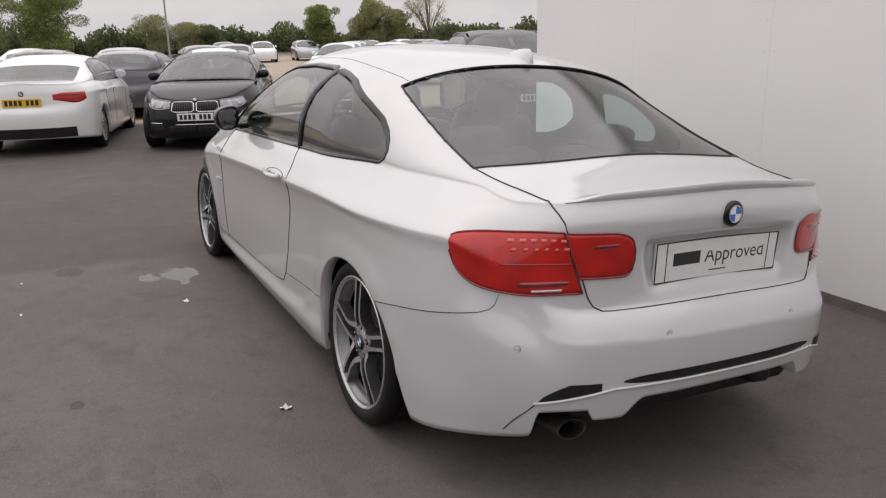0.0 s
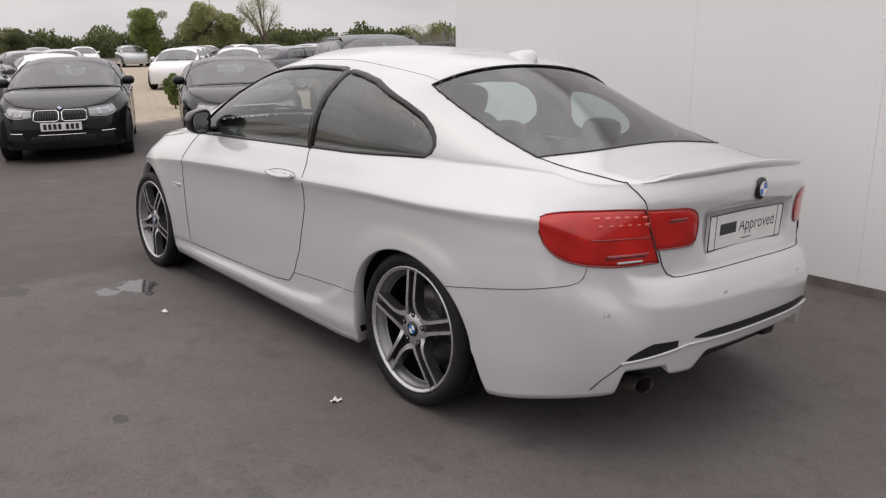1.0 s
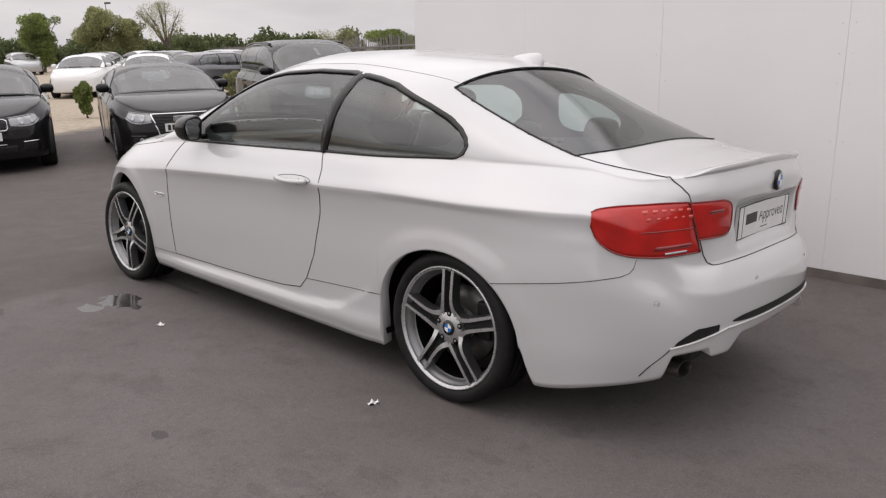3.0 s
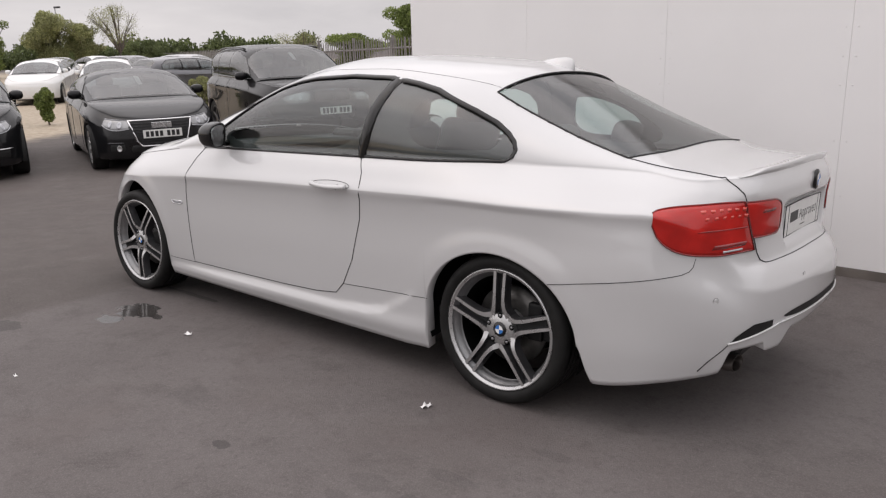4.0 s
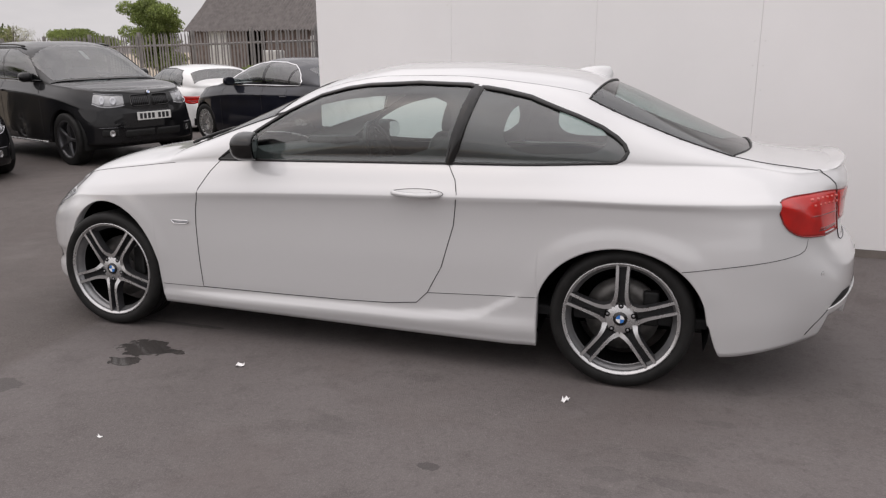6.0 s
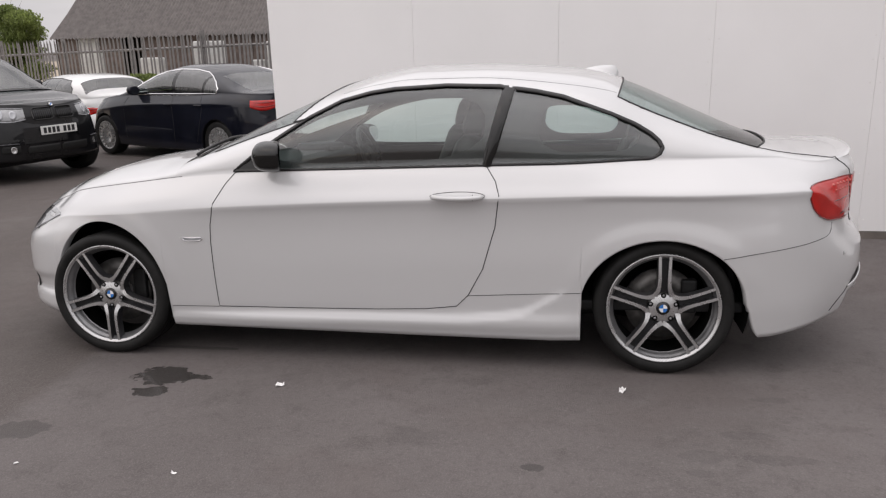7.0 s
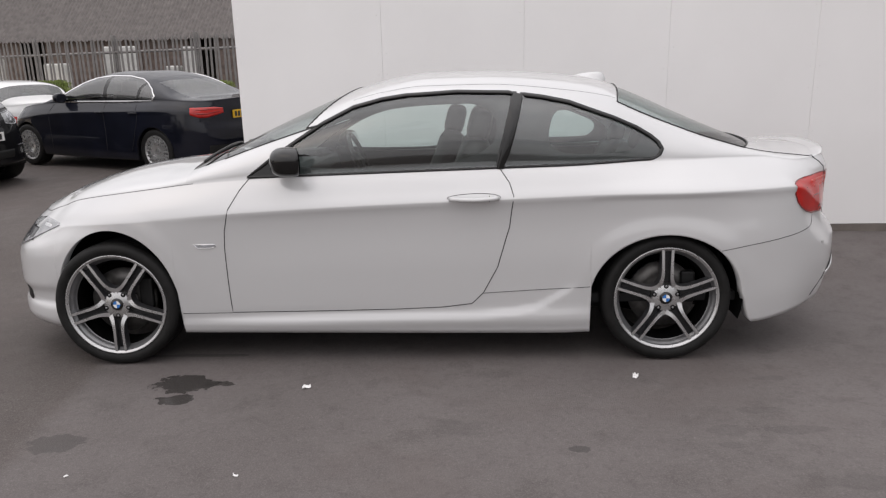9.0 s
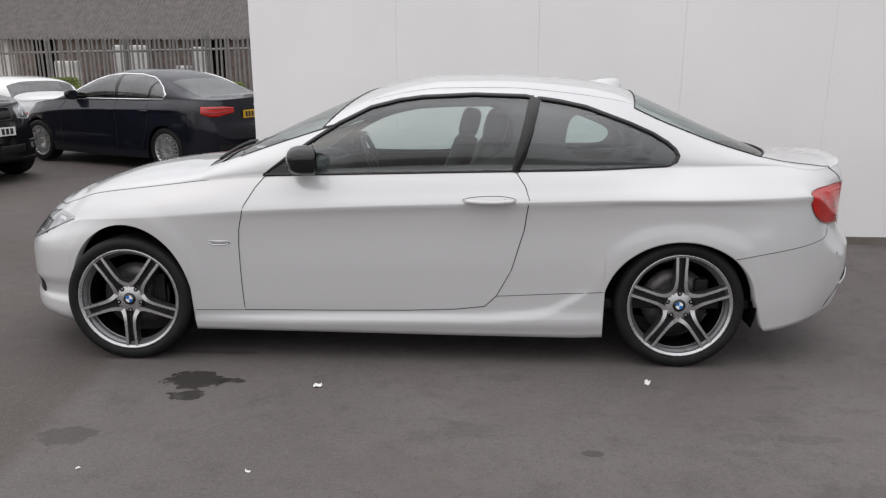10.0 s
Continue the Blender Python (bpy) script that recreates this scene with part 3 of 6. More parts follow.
# ---- the ground ----
def ground_material():
    m = bpy.data.materials.new("worn_asphalt")
    m.use_nodes = True
    n, l = m.node_tree.nodes, m.node_tree.links
    b = n["Principled BSDF"]
    b.inputs["Specular IOR Level"].default_value = 0.35
    geo = n.new("ShaderNodeNewGeometry")
    sep = n.new("ShaderNodeSeparateXYZ")
    l.new(geo.outputs["Position"], sep.inputs["Vector"])

    def noise(scale, detail=6, rough=0.6):
        t = n.new("ShaderNodeTexNoise")
        t.inputs["Scale"].default_value, t.inputs["Detail"].default_value, t.inputs["Roughness"].default_value = scale, detail, rough
        l.new(geo.outputs["Position"], t.inputs["Vector"])
        return t.outputs["Fac"]

    def maths(op, a, c, clamp=False):
        t = n.new("ShaderNodeMath")
        t.operation, t.use_clamp = op, clamp
        for i, v in enumerate((a, c)):
            if isinstance(v, (int, float)):
                t.inputs[i].default_value = v
            else:
                l.new(v, t.inputs[i])
        return t.outputs[0]

    def blend(f, a, c):
        t = n.new("ShaderNodeMix")
        t.data_type = "RGBA"
        l.new(f, t.inputs["Factor"])
        for key, v in (("A", a), ("B", c)):
            if isinstance(v, tuple):
                t.inputs[key].default_value = (*v, 1)
            else:
                l.new(v, t.inputs[key])
        return t.outputs["Result"]

    def ramp(f, lo, hi):
        t = n.new("ShaderNodeMapRange")
        t.inputs["From Min"].default_value, t.inputs["From Max"].default_value = lo, hi
        l.new(f, t.inputs["Value"])
        return t.outputs["Result"]
    fine, mid, big = noise(160, 3), noise(6), noise(0.7)
    wob = noise(3.0)
    # the seam between the older asphalt of the lot and the apron by the wall
    edge = maths("ADD", sep.outputs["X"], maths("ADD", maths("MULTIPLY", maths("SUBTRACT", wob, 0.5), 0.16), maths("MULTIPLY", sep.outputs["Y"], 0.14)))
    apron = ramp(edge, -1.66, -1.57)
    lot_c = blend(ramp(big, 0.35, 0.65), (0.072, 0.059, 0.054), (0.094, 0.079, 0.073))
    apr_c = blend(ramp(big, 0.35, 0.65), (0.108, 0.094, 0.091), (0.140, 0.124, 0.121))
    col = blend(apron, lot_c, apr_c)
    col = blend(maths("MULTIPLY", ramp(mid, 0.52, 0.70), 0.5), col, (0.075, 0.066, 0.062))
    col = blend(maths("MULTIPLY", ramp(noise(1.9, 5), 0.55, 0.75), 0.45), col, (0.155, 0.138, 0.132))
    col = blend(maths("MULTIPLY", ramp(fine, 0.45, 0.75), 0.50), col, (0.21, 0.193, 0.185))
    col = blend(maths("MULTIPLY", ramp(noise(38, 5, 0.7), 0.50, 0.68), 0.34), col, (0.062, 0.053, 0.050))
    col = blend(maths("MULTIPLY", ramp(noise(85, 4, 0.7), 0.56, 0.72), 0.40), col, (0.24, 0.22, 0.21))
    col = blend(maths("MULTIPLY", ramp(noise(0.9, 7, 0.7), 0.50, 0.62), 0.30), col, (0.105, 0.084, 0.078))
    # oil and water stains of their own shapes
    wet = None
    for cx, cy, rx, ry, k in ((-0.955, -1.13, 0.15, 0.115, 0.88), (-1.25, -1.75, 0.12, 0.085, 0.5), (0.82, -1.815, 0.045, 0.032, 0.6),
                              (1.62, -1.47, 0.11, 0.04, 0.22), (1.42, -1.67, 0.08, 0.05, 0.2), (1.69, -1.66, 0.13, 0.04, 0.22), (1.40, -1.79, 0.06, 0.03, 0.22), (1.81, -1.11, 0.09, 0.03, 0.2),
                              (-0.93, -1.32, 0.09, 0.06, 0.85), (-0.78, -1.13, 0.09, 0.03, 0.8), (-1.0, -0.73, 0.30, 0.022, 0.6), (0.35, -1.62, 0.12, 0.08, 0.18), (1.72, -2.07, 0.16, 0.06, 0.2)):
        dx = maths("DIVIDE", maths("SUBTRACT", sep.outputs["X"], cx), rx)
        dy = maths("DIVIDE", maths("SUBTRACT", sep.outputs["Y"], cy), ry)
        d = maths("ADD", maths("MULTIPLY", dx, dx), maths("MULTIPLY", dy, dy))
        d = maths("ADD", d, maths("MULTIPLY", maths("SUBTRACT", noise(14, 4), 0.5), 3.4))
        s = maths("MULTIPLY", maths("SUBTRACT", 1.0, ramp(d, 0.75, 1.05)), k)
        if k > 0.7:
            wet = s if wet is None else maths("MAXIMUM", wet, s)
        col = blend(s, col, (0.045, 0.042, 0.040))
    # sandy gravel patch far across the lot
    gx = maths("ADD", sep.outputs["X"], maths("MULTIPLY", maths("SUBTRACT", noise(0.8), 0.5), 3.0))
    grav = maths("MULTIPLY", ramp(gx, -12.6, -13.4), maths("SUBTRACT", 1.0, ramp(gx, -60.0, -75.0)))
    gcol = blend(ramp(noise(8), 0.35, 0.65), (0.33, 0.27, 0.20), (0.46, 0.39, 0.30))
    col = blend(grav, col, gcol)
    l.new(col, b.inputs["Base Color"])
    r = n.new("ShaderNodeMapRange")
    r.inputs["To Min"].default_value, r.inputs["To Max"].default_value = 0.62, 0.9
    l.new(mid, r.inputs["Value"])
    l.new(maths("SUBTRACT", r.outputs["Result"], maths("MULTIPLY", wet, 1.0), True), b.inputs["Roughness"])
    bp = n.new("ShaderNodeBump")
    bp.inputs["Distance"].default_value = 0.005
    l.new(maths("SUBTRACT", 0.55, maths("MULTIPLY", wet, 0.58), True), bp.inputs["Strength"])
    l.new(fine, bp.inputs["Height"])
    l.new(bp.outputs["Normal"], b.inputs["Normal"])
    return m


GROUND = ground_material()


def lie(x, y):
    """Height of the ground: an apron that falls from the yard to a shallow gutter by the wall, then a nearly level lot with one shallow dip."""
    r = math.hypot(x, y)
    k = soft_step((r - 3.6) / 4.4)
    apron = -0.0594 * min(y, 0.95) + 0.076 * soft_step((y - 0.95) / 0.9)
    dip = 0.32 * math.exp(-((x + 11) ** 2 + (y - 12.7) ** 2) / 18)
    return apron * (1 - k) + k * (0.007 * max(0.0, min(r, 90) - 14) - 0.07 - dip)


axis = sorted(set([round(v, 2) for v in np.linspace(-30, 30, 61)] + [round(v, 2) for v in np.linspace(-5, 5, 41)] + [s * v for s in (-1, 1) for v in (34, 40, 48, 58, 70, 80, 90, 120, 200, 400, 900)]))
verts = [(x, y, lie(x, y)) for x in axis for y in axis]
me = bpy.data.meshes.new("ground")
me.from_pydata(verts, [], grid_faces(len(axis), len(axis)))
me.polygons.foreach_set("use_smooth", [True] * len(me.polygons))
me.materials.append(GROUND)
tagged(new("ground", me), "worn grey asphalt car park with dark stains", "ground", kind="structure")

# ---- the white panelled wall beside the car ----
WALL_TURN = -1.5
WALL = Matrix.Translation((-1.50, 2.03, 0.05)) @ pose(0, 0, 0, 0, 0, WALL_TURN)
WALL_PANEL = mat("white_wall_panel", (0.87, 0.86, 0.855), 0.42, 0.0, 0.9, 0.03, 0.04, 4)
SEAM = mat("grey_panel_joint", (0.62, 0.61, 0.60), 0.7, 0.0, 8, 0.1)
PLINTH = mat("dirty_concrete_plinth", (0.16, 0.14, 0.125), 0.85, 0.0, 5, 0.3, 0.4, 60)
BOLT = mat("painted_screw_head", (0.84, 0.83, 0.82), 0.35, 0.2, 30, 0.1)
WALL_LONG, WALL_HIGH = 11.0, 2.48
bm = bmesh.new()
box(bm, (WALL_LONG / 2, 3.02, WALL_HIGH / 2 + 0.02), (WALL_LONG - 0.02, 6.0, WALL_HIGH - 0.04))
core = new("wall_core", bpy.data.meshes.new("wall_core"))
bm.to_mesh(core.data)
bm.free()
core.data.materials.append(SEAM)
core.matrix_world = WALL
tagged(core, "plain block of the white panelled building", "wall", kind="structure")
wall = new("wall_north", bpy.data.meshes.new("wall_north"))
bm = bmesh.new()
box(bm, (WALL_LONG / 2, 3.0, WALL_HIGH + 0.06), (WALL_LONG + 0.1, 6.1, 0.12), bevel=0.01)
bm.to_mesh(wall.data)
bm.free()
wall.data.materials.append(WALL_PANEL)
wall.matrix_world = WALL
tagged(wall, "smooth white panelled building wall with screw heads", "wall", kind="structure")
panel_w = 1.16
x0 = 0.0
k = 0
first = 1.22
while x0 < WALL_LONG - 0.01:
    wdt = min(panel_w if k else first, WALL_LONG - x0)
    bm = bmesh.new()
    box(bm, (x0 + wdt / 2, -0.003, 0.03 + (WALL_HIGH - 0.03) / 2), (wdt - 0.0012, 0.03, WALL_HIGH - 0.03), bevel=0.0008)
    part("panel", bm, WALL_PANEL, wall)
    for z in (0.12, 0.48, 0.82, 1.16, 1.33, 1.50, 1.80, 2.14, 2.36):
        for s in ((-0.035, 0.035) if k else (0.035,)):
            v, f = lathe([(0.0, -0.0215), (0.004, -0.0212), (0.0055, -0.0185)], 8, center=(x0 + s, 0, z), closed=False)
            to_object("screw_head", v, f, BOLT, wall)
    x0 += wdt
    k += 1
bm = bmesh.new()
box(bm, (WALL_LONG / 2, 0.008, -0.085), (WALL_LONG, 0.05, 0.226), bevel=0.006)
plinth = part("baseboard", bm, PLINTH, None, "")
plinth.matrix_world = WALL
tagged(plinth, "dirty dark concrete strip along the foot of the wall", "plinth", kind="structure")

# ---- added unseen block that closes the place behind the walk and cuts light ----
EAST_BLOCK = mat("plain_block_grey", (0.24, 0.24, 0.235), 0.6, 0.0, 1.5, 0.2)
bm = bmesh.new()
box(bm, (16.0, -5.0, 2.2), (3.0, 26.0, 4.8), bevel=0.02)
back = part("wall_east", bm, EAST_BLOCK, None)
tagged(back, "plain grey clad building across the yard", "wall", kind="structure")


# ---- the white coupe ----
SKIRT = curve((-1.2, 0.225), (-0.3, 0.232), (0.45, 0.242), (0.72, 0.275), (0.9, 0.36), (1.0, 0.42))


ARCHES = [(-1.382, 0.31, 0.335, 0.382), (1.38, 0.30, 0.362, 0.325)]


def coupe_dent(x, y, z):
    """Plate recess in the boot lid (inwards), the moulded side skirt and the flared wheel arches (outwards)."""
    flare = 0.0
    for cx, cz, rx, rz in ARCHES:
        if abs(x - cx) < 0.55 and z > cz - 0.1 and y > 0.6:
            rho = math.hypot((x - cx) / rx, (z - cz) / rz)
            flare -= 0.005 * soft_step((1.34 - rho) / 0.24) * soft_step((z - 0.34) / 0.12)
    if x > 2.1:
        return 0.032 * soft_step((0.345 - y - max(0, 0.74 - z) * 0.3) / 0.05) * soft_step((z - 0.625) / 0.05) * soft_step((0.812 - z) / 0.02)
    if abs(x) < 1.06:
        return flare - 0.011 * soft_step((SKIRT(x) - z) / 0.018) * soft_step((1.0 - x) / 0.12)
    return flare


COUPE = Shape(
    outline=[(-2.19, 0), (-2.155, 0.35), (-2.03, 0.61), (-1.85, 0.757), (-1.6, 0.845), (-1.2, 0.884), (-0.7, 0.89), (0, 0.892), (0.7, 0.892),
             (1.2, 0.898), (1.6, 0.892), (1.945, 0.84), (2.175, 0.70), (2.305, 0.53), (2.375, 0.28), (2.395, 0)],
    profiles={
        0: curve((0, 0.05), (0.12, 0.0), (0.22, 0.0), (0.30, 0.022), (0.38, 0.02), (0.48, 0.0), (0.75, 0), (0.88, 0.012), (1, 0.05), (1.5, 0.095), (2, 0.16)),
        3: curve((0, 0.03), (0.12, -0.004), (0.22, 0.0), (0.30, 0.022), (0.38, 0.018), (0.48, 0.0), (0.72, 0.004), (0.86, 0.02), (1, 0.062), (1.5, 0.12), (2, 0.20)),
        5: curve((0, 0.04), (0.2, 0.012), (0.5, 0.004), (0.8, 0.002), (1, 0.005), (1.3, 0.022), (2, 0.11)),
        6.5: curve((0, 0.03), (0.10, 0.008), (0.17, 0.018), (0.22, 0.014), (0.5, 0.013), (0.8, 0.018), (0.95, 0.012), (1, 0.0), (1.06, 0.003), (1.4, 0.03), (1.8, 0.062), (2, 0.082)),
        8.3: curve((0, 0.02), (0.10, 0.0), (0.2, 0.012), (0.3, 0.012), (0.5, 0.012), (0.8, 0.019), (0.95, 0.012), (1, 0.0), (1.06, 0.003), (1.4, 0.033), (1.8, 0.07), (2, 0.095)),
        9.5: curve((0, 0.012), (0.3, 0.0), (0.6, 0.0), (0.85, 0.014), (0.95, 0.013), (1, 0.002), (1.07, 0.008), (1.5, 0.082), (2, 0.175)),
        11: curve((0, 0.02), (0.3, 0.0), (0.6, 0.0), (0.85, 0.018), (0.95, 0.026), (1, 0.020), (1.07, 0.028), (1.3, 0.070), (1.7, 0.145), (2, 0.215)),
        12: curve((0, 0.05), (0.3, 0.01), (0.5, 0), (0.62, 0.003), (0.66, 0.008), (0.80, 0.034), (0.86, 0.04), (1, 0.045), (1.5, 0.07), (1.75, 0.095), (2, 0.135)),
        13: curve((0, 0.07), (0.3, 0.012), (0.6, 0), (0.79, 0.003), (0.82, 0.008), (0.955, 0.045), (0.97, 0.055), (1, 0.060), (1.5, 0.068), (1.78, 0.062), (1.9, 0.074), (2, 0.092)),
        15: curve((0, 0.1), (0.3, 0.03), (0.6, 0), (0.79, 0.003), (0.82, 0.008), (0.955, 0.05), (0.97, 0.068), (1, 0.082), (1.15, 0.088), (1.5, 0.090), (1.8, 0.078), (1.9, 0.090), (2, 0.108))},
    low=curve((-2.3, 0.17), (-1.8, 0.16), (-1.0, 0.155), (1.0, 0.135), (1.60, 0.30), (1.744, 0.31), (1.775, 0.215), (1.80, 0.166), (2.0, 0.195), (2.21, 0.225), (2.235, 0.315), (2.31, 0.322), (2.317, 0.288), (2.344, 0.285), (2.362, 0.345), (2.5, 0.345)),
    crease=curve((0, 0.58), (2, 0.6), (3, 0.64), (4, 0.705), (4.5, 0.72), (5, 0.735), (6, 0.768), (7, 0.795), (8, 0.812), (9, 0.825), (11, 0.825), (12, 0.72), (12.6, 0.635), (13, 0.62), (15, 0.62)),
    top=curve((0, 0.69), (2, 0.712), (3, 0.752), (4, 0.812), (5, 0.868), (6, 0.915), (7, 0.932), (8, 0.94), (9, 0.948), (10, 0.95), (11, 0.94), (12, 0.915), (13, 0.925), (15, 0.935)),
    roof=curve((-1.02, 0.945), (-0.8, 1.035), (-0.612, 1.12), (-0.4, 1.211), (-0.217, 1.285), (0.014, 1.352), (0.213, 1.379), (0.507, 1.381), (0.829, 1.363), (1.117, 1.327), (1.277, 1.27), (1.63, 1.112), (1.824, 1.025), (1.9, 0.994), (2.0, 0.968), (2.1, 0.957), (2.3, 0.94)),
    hood=curve((-2.1, 0.69), (-2.01, 0.722), (-1.785, 0.815), (-1.41, 0.91), (-0.95, 0.955)),
    boot=curve((1.9, 0.994), (2.0, 0.968), (2.1, 0.957), (2.3, 0.94)),
    arches=ARCHES, glass_n=curve((-1.7, 1.8), (-1.15, 2.0), (-0.9, 3.0), (0.5, 2.9), (1.0, 2.5), (1.35, 2.15), (1.65, 1.9), (2.3, 2.0)),
    dent=coupe_dent)


DOOR = [(-0.64, 0.93), (-0.694, 0.87), (-0.748, 0.787), (-0.775, 0.68), (-0.781, 0.6), (-0.78, 0.422), (-0.777, 0.263), (-0.3, 0.264), (0.06, 0.268), (0.3, 0.276), (0.445, 0.292), (0.503, 0.347), (0.576, 0.477), (0.635, 0.675), (0.652, 0.826), (0.634, 0.882), (0.588, 0.943)]
DOOR_GLASS = [(-0.66, 0.925), (-0.545, 1.010), (-0.417, 1.092), (-0.293, 1.166), (-0.142, 1.236), (0.0, 1.270), (0.12, 1.286), (0.374, 1.296), (0.63, 1.287), (0.655, 1.28), (0.575, 0.943), (0.09, 0.936)]
QUARTER_GLASS = [(0.605, 0.945), (0.69, 1.278), (0.80, 1.262), (0.926, 1.236), (1.144, 1.157), (1.255, 1.108), (1.325, 1.066), (1.362, 1.034), (1.378, 1.003), (1.366, 0.974), (1.33, 0.956), (1.1, 0.951)]


B_PILLAR = [(0.57, 0.935), (0.65, 1.284), (0.695, 1.276), (0.61, 0.94)]


def split_line(x):
    return 0.542 + (x - 1.63) * 0.15


def coupe_panel(x, y, z, zone):
    s = "left" if y < 0 else "right"
    if zone == "cabin":
        for poly, name in ((DOOR_GLASS, "door_window"), (QUARTER_GLASS, "quarter_window")):
            if abs(y) > 0.4 and inside(poly, x, z):
                return name + "_" + s
        if abs(y) > 0.4 and inside(B_PILLAR, x, z):
            return "pillar_trim_" + s
        y0, z0 = COUPE.base(x)
        f = (z - z0) / max(COUPE.roof(x) - z0, 1e-3)
        if x < -0.16 - 0.16 * (abs(y) / 0.6) ** 2 and f > 0.70:
            return "windscreen" if x > -0.90 + 0.12 * (abs(y) / 0.7) ** 2 else "cowl"
        if x > 1.235 - 0.06 * (abs(y) / 0.57) ** 2 and abs(y) < 0.565 + (x - 1.17) * 0.06 and x < 1.90 - 0.10 * (abs(y) / 0.6) ** 4:
            return "rear_window"
        if x > 1.78 and abs(y) < 0.60 - (x - 1.78) * 0.15:
            return "boot_lid"
        return "body_shell"
    if zone == "bonnet":
        return "bonnet"
    if zone == "boot":
        return "boot_lid" if abs(y) < 0.555 else "body_shell"
    if inside(DOOR, x, z):
        return "door_" + s
    if x < -0.6:
        if x < -1.62 and z < 0.62 + (x + 1.62) * 0.1 or x < -2.0:
            return "front_bumper"
        return "side_skirt_" + s if z < 0.262 and x > -1.1 else "front_wing_" + s
    if x > 1.5:
        if z < min(split_line(x), 0.605) and x > 1.63:
            return "rear_bumper"
        if abs(y) < 0.535 and z > 0.58:
            return "boot_lid"
    if z < 0.262 + max(0, x + 0.2) * 0.085 and x < 1.1:
        return "side_skirt_" + s
    return "body_shell"


def offset_mesh(verts, normals, d):
    return [tuple(Vector(v) + Vector(n) * d) for v, n in zip(verts, normals)]


car = new("parked_coupe")
tagged(car, "white two-door coupe with black window trim and alloy wheels", "car")
panels = build_body(COUPE, coupe_panel, step=0.025, nl=34, nu=24, na=46, cowl=-0.98, tail=1.99)
for name, (v, f, nrm) in panels.items():
    plain = name.replace("_left", "").replace("_right", "")
    if "window" in name or name == "windscreen":
        dark = name.startswith("rear") or name.startswith("quarter")
        v = offset_mesh(v, nrm, -0.004)
        g = to_object(plain, v, f, REAR_GLASS if dark else HERO_GLASS, car, "tinted car window glass", normals=nrm)
        g.visible_shadow = False
    else:
        to_object(plain, v, f, GLOSS_BLACK if name == "cowl" or "pillar" in name else WHITE_PAINT, car, normals=nrm)


def both(points):
    return (points, [(p[0], -p[1], p[2]) for p in points])


def dense(pts, n=8, closed=False):
    out = []
    k = len(pts)
    for i in range(k if closed else k - 1):
        a, b = pts[i], pts[(i + 1) % k]
        out += [tuple(a[j] + (b[j] - a[j]) * t / n for j in range(len(a))) for t in range(n)]
    return out if closed else out + [pts[-1]]


# shut lines and window seals
door_path = [COUPE.on_side(x, z, 0.0005) for x, z in dense(DOOR, 5)]
for side in both(door_path):
    tube_part("door_shut_line", side, 0.0021, GAP, car)
for poly, wide in ((DOOR_GLASS, 0.011), (QUARTER_GLASS, 0.013)):
    strip_part("window_seal", COUPE, dense(poly, 5, True), lambda x, z, wide=wide: wide if z > 0.97 else 0.007, GLOSS_BLACK, car, 0.0025)
pillar = []
for i in range(13):
    t = i / 12
    z = 0.938 + (1.281 - 0.938) * t
    for j in range(5):
        x = 0.574 + 0.079 * t + 0.036 * j / 4
        pillar.append(COUPE.cabin_at(x, z - 0.006 * t * j / 4, 0.0045 - 0.004 * (j in (0, 4))))
for right in (False, True):
    to_object("pillar_trim", flip(pillar) if right else pillar, grid_faces(13, 5), GLOSS_BLACK, car, "black centre pillar trim")
bump = [COUPE.on_side(x, split_line(x), 0.0005) for x in np.linspace(1.63, 2.08, 24)] + [COUPE.on_side(2.10, 0.618), COUPE.on_side(2.108, 0.632), COUPE.on_side(2.112, 0.662)]
skirt = [COUPE.on_side(x, 0.261, 0.0005) for x in np.linspace(-1.04, -0.78, 10)]
sill = [COUPE.on_side(x, 0.345 + (x - 0.5) * 0.05, 0.0005) for x in np.linspace(0.5, 1.03, 16)]
for line in (bump, skirt, sill):
    for side in both(line):
        tube_part("panel_gap", side, 0.0014, GAP, car)

# wheels and wheel wells
for x, turn in ((-1.38, -math.pi / 2), (1.38, math.pi / 2)):
    for s in (-1, 1):
        hero_wheel(car, x, s * 0.748, 0.317, 0.318, turn if s < 0 else -turn, s > 0)
        verts, faces = [], []
        cx, cz, rx, rz = COUPE.arches[0 if x < 0 else 1]
        for i in range(25):
            g = -0.35 + (math.pi + 0.7) * i / 24
            px, pz = cx + (rx + 0.012) * math.cos(g), cz + (rz + 0.012) * math.sin(g)
            for yy in (min(0.865, abs(COUPE.on_side(px, max(pz, 0.3))[1]) - 0.014), 0.55):
                verts.append((px, s * yy, max(pz, 0.14)))
        faces = grid_faces(25, 2)
        k = len(verts)
        verts += [(cx, s * 0.55, 0.10)]
        faces += [(2 * i + 1, 2 * i + 3, k) for i in range(24)]
        to_object("wheel_well", verts, faces, LINER_SHADE, car)

# rear window edge, lamps, boot line
edge = [(1.235 - 0.06 * (t / 0.57) ** 2, t) for t in np.linspace(-0.565, 0.565, 25)]
edge += [(x, 0.565 + (x - 1.17) * 0.06) for x in np.linspace(1.20, 1.80, 16)]
edge += [(1.90 - 0.10 * (abs(t) / 0.6) ** 4, t) for t in np.linspace(0.59, -0.59, 25)]
edge += [(x, -0.565 - (x - 1.17) * 0.06) for x in np.linspace(1.80, 1.20, 16)]
tube_part("rear_window_seal", [(x, y, COUPE.cabin_z(x, y) + 0.0005) for x, y in edge], 0.0045, RUBBER, car, closed=True)

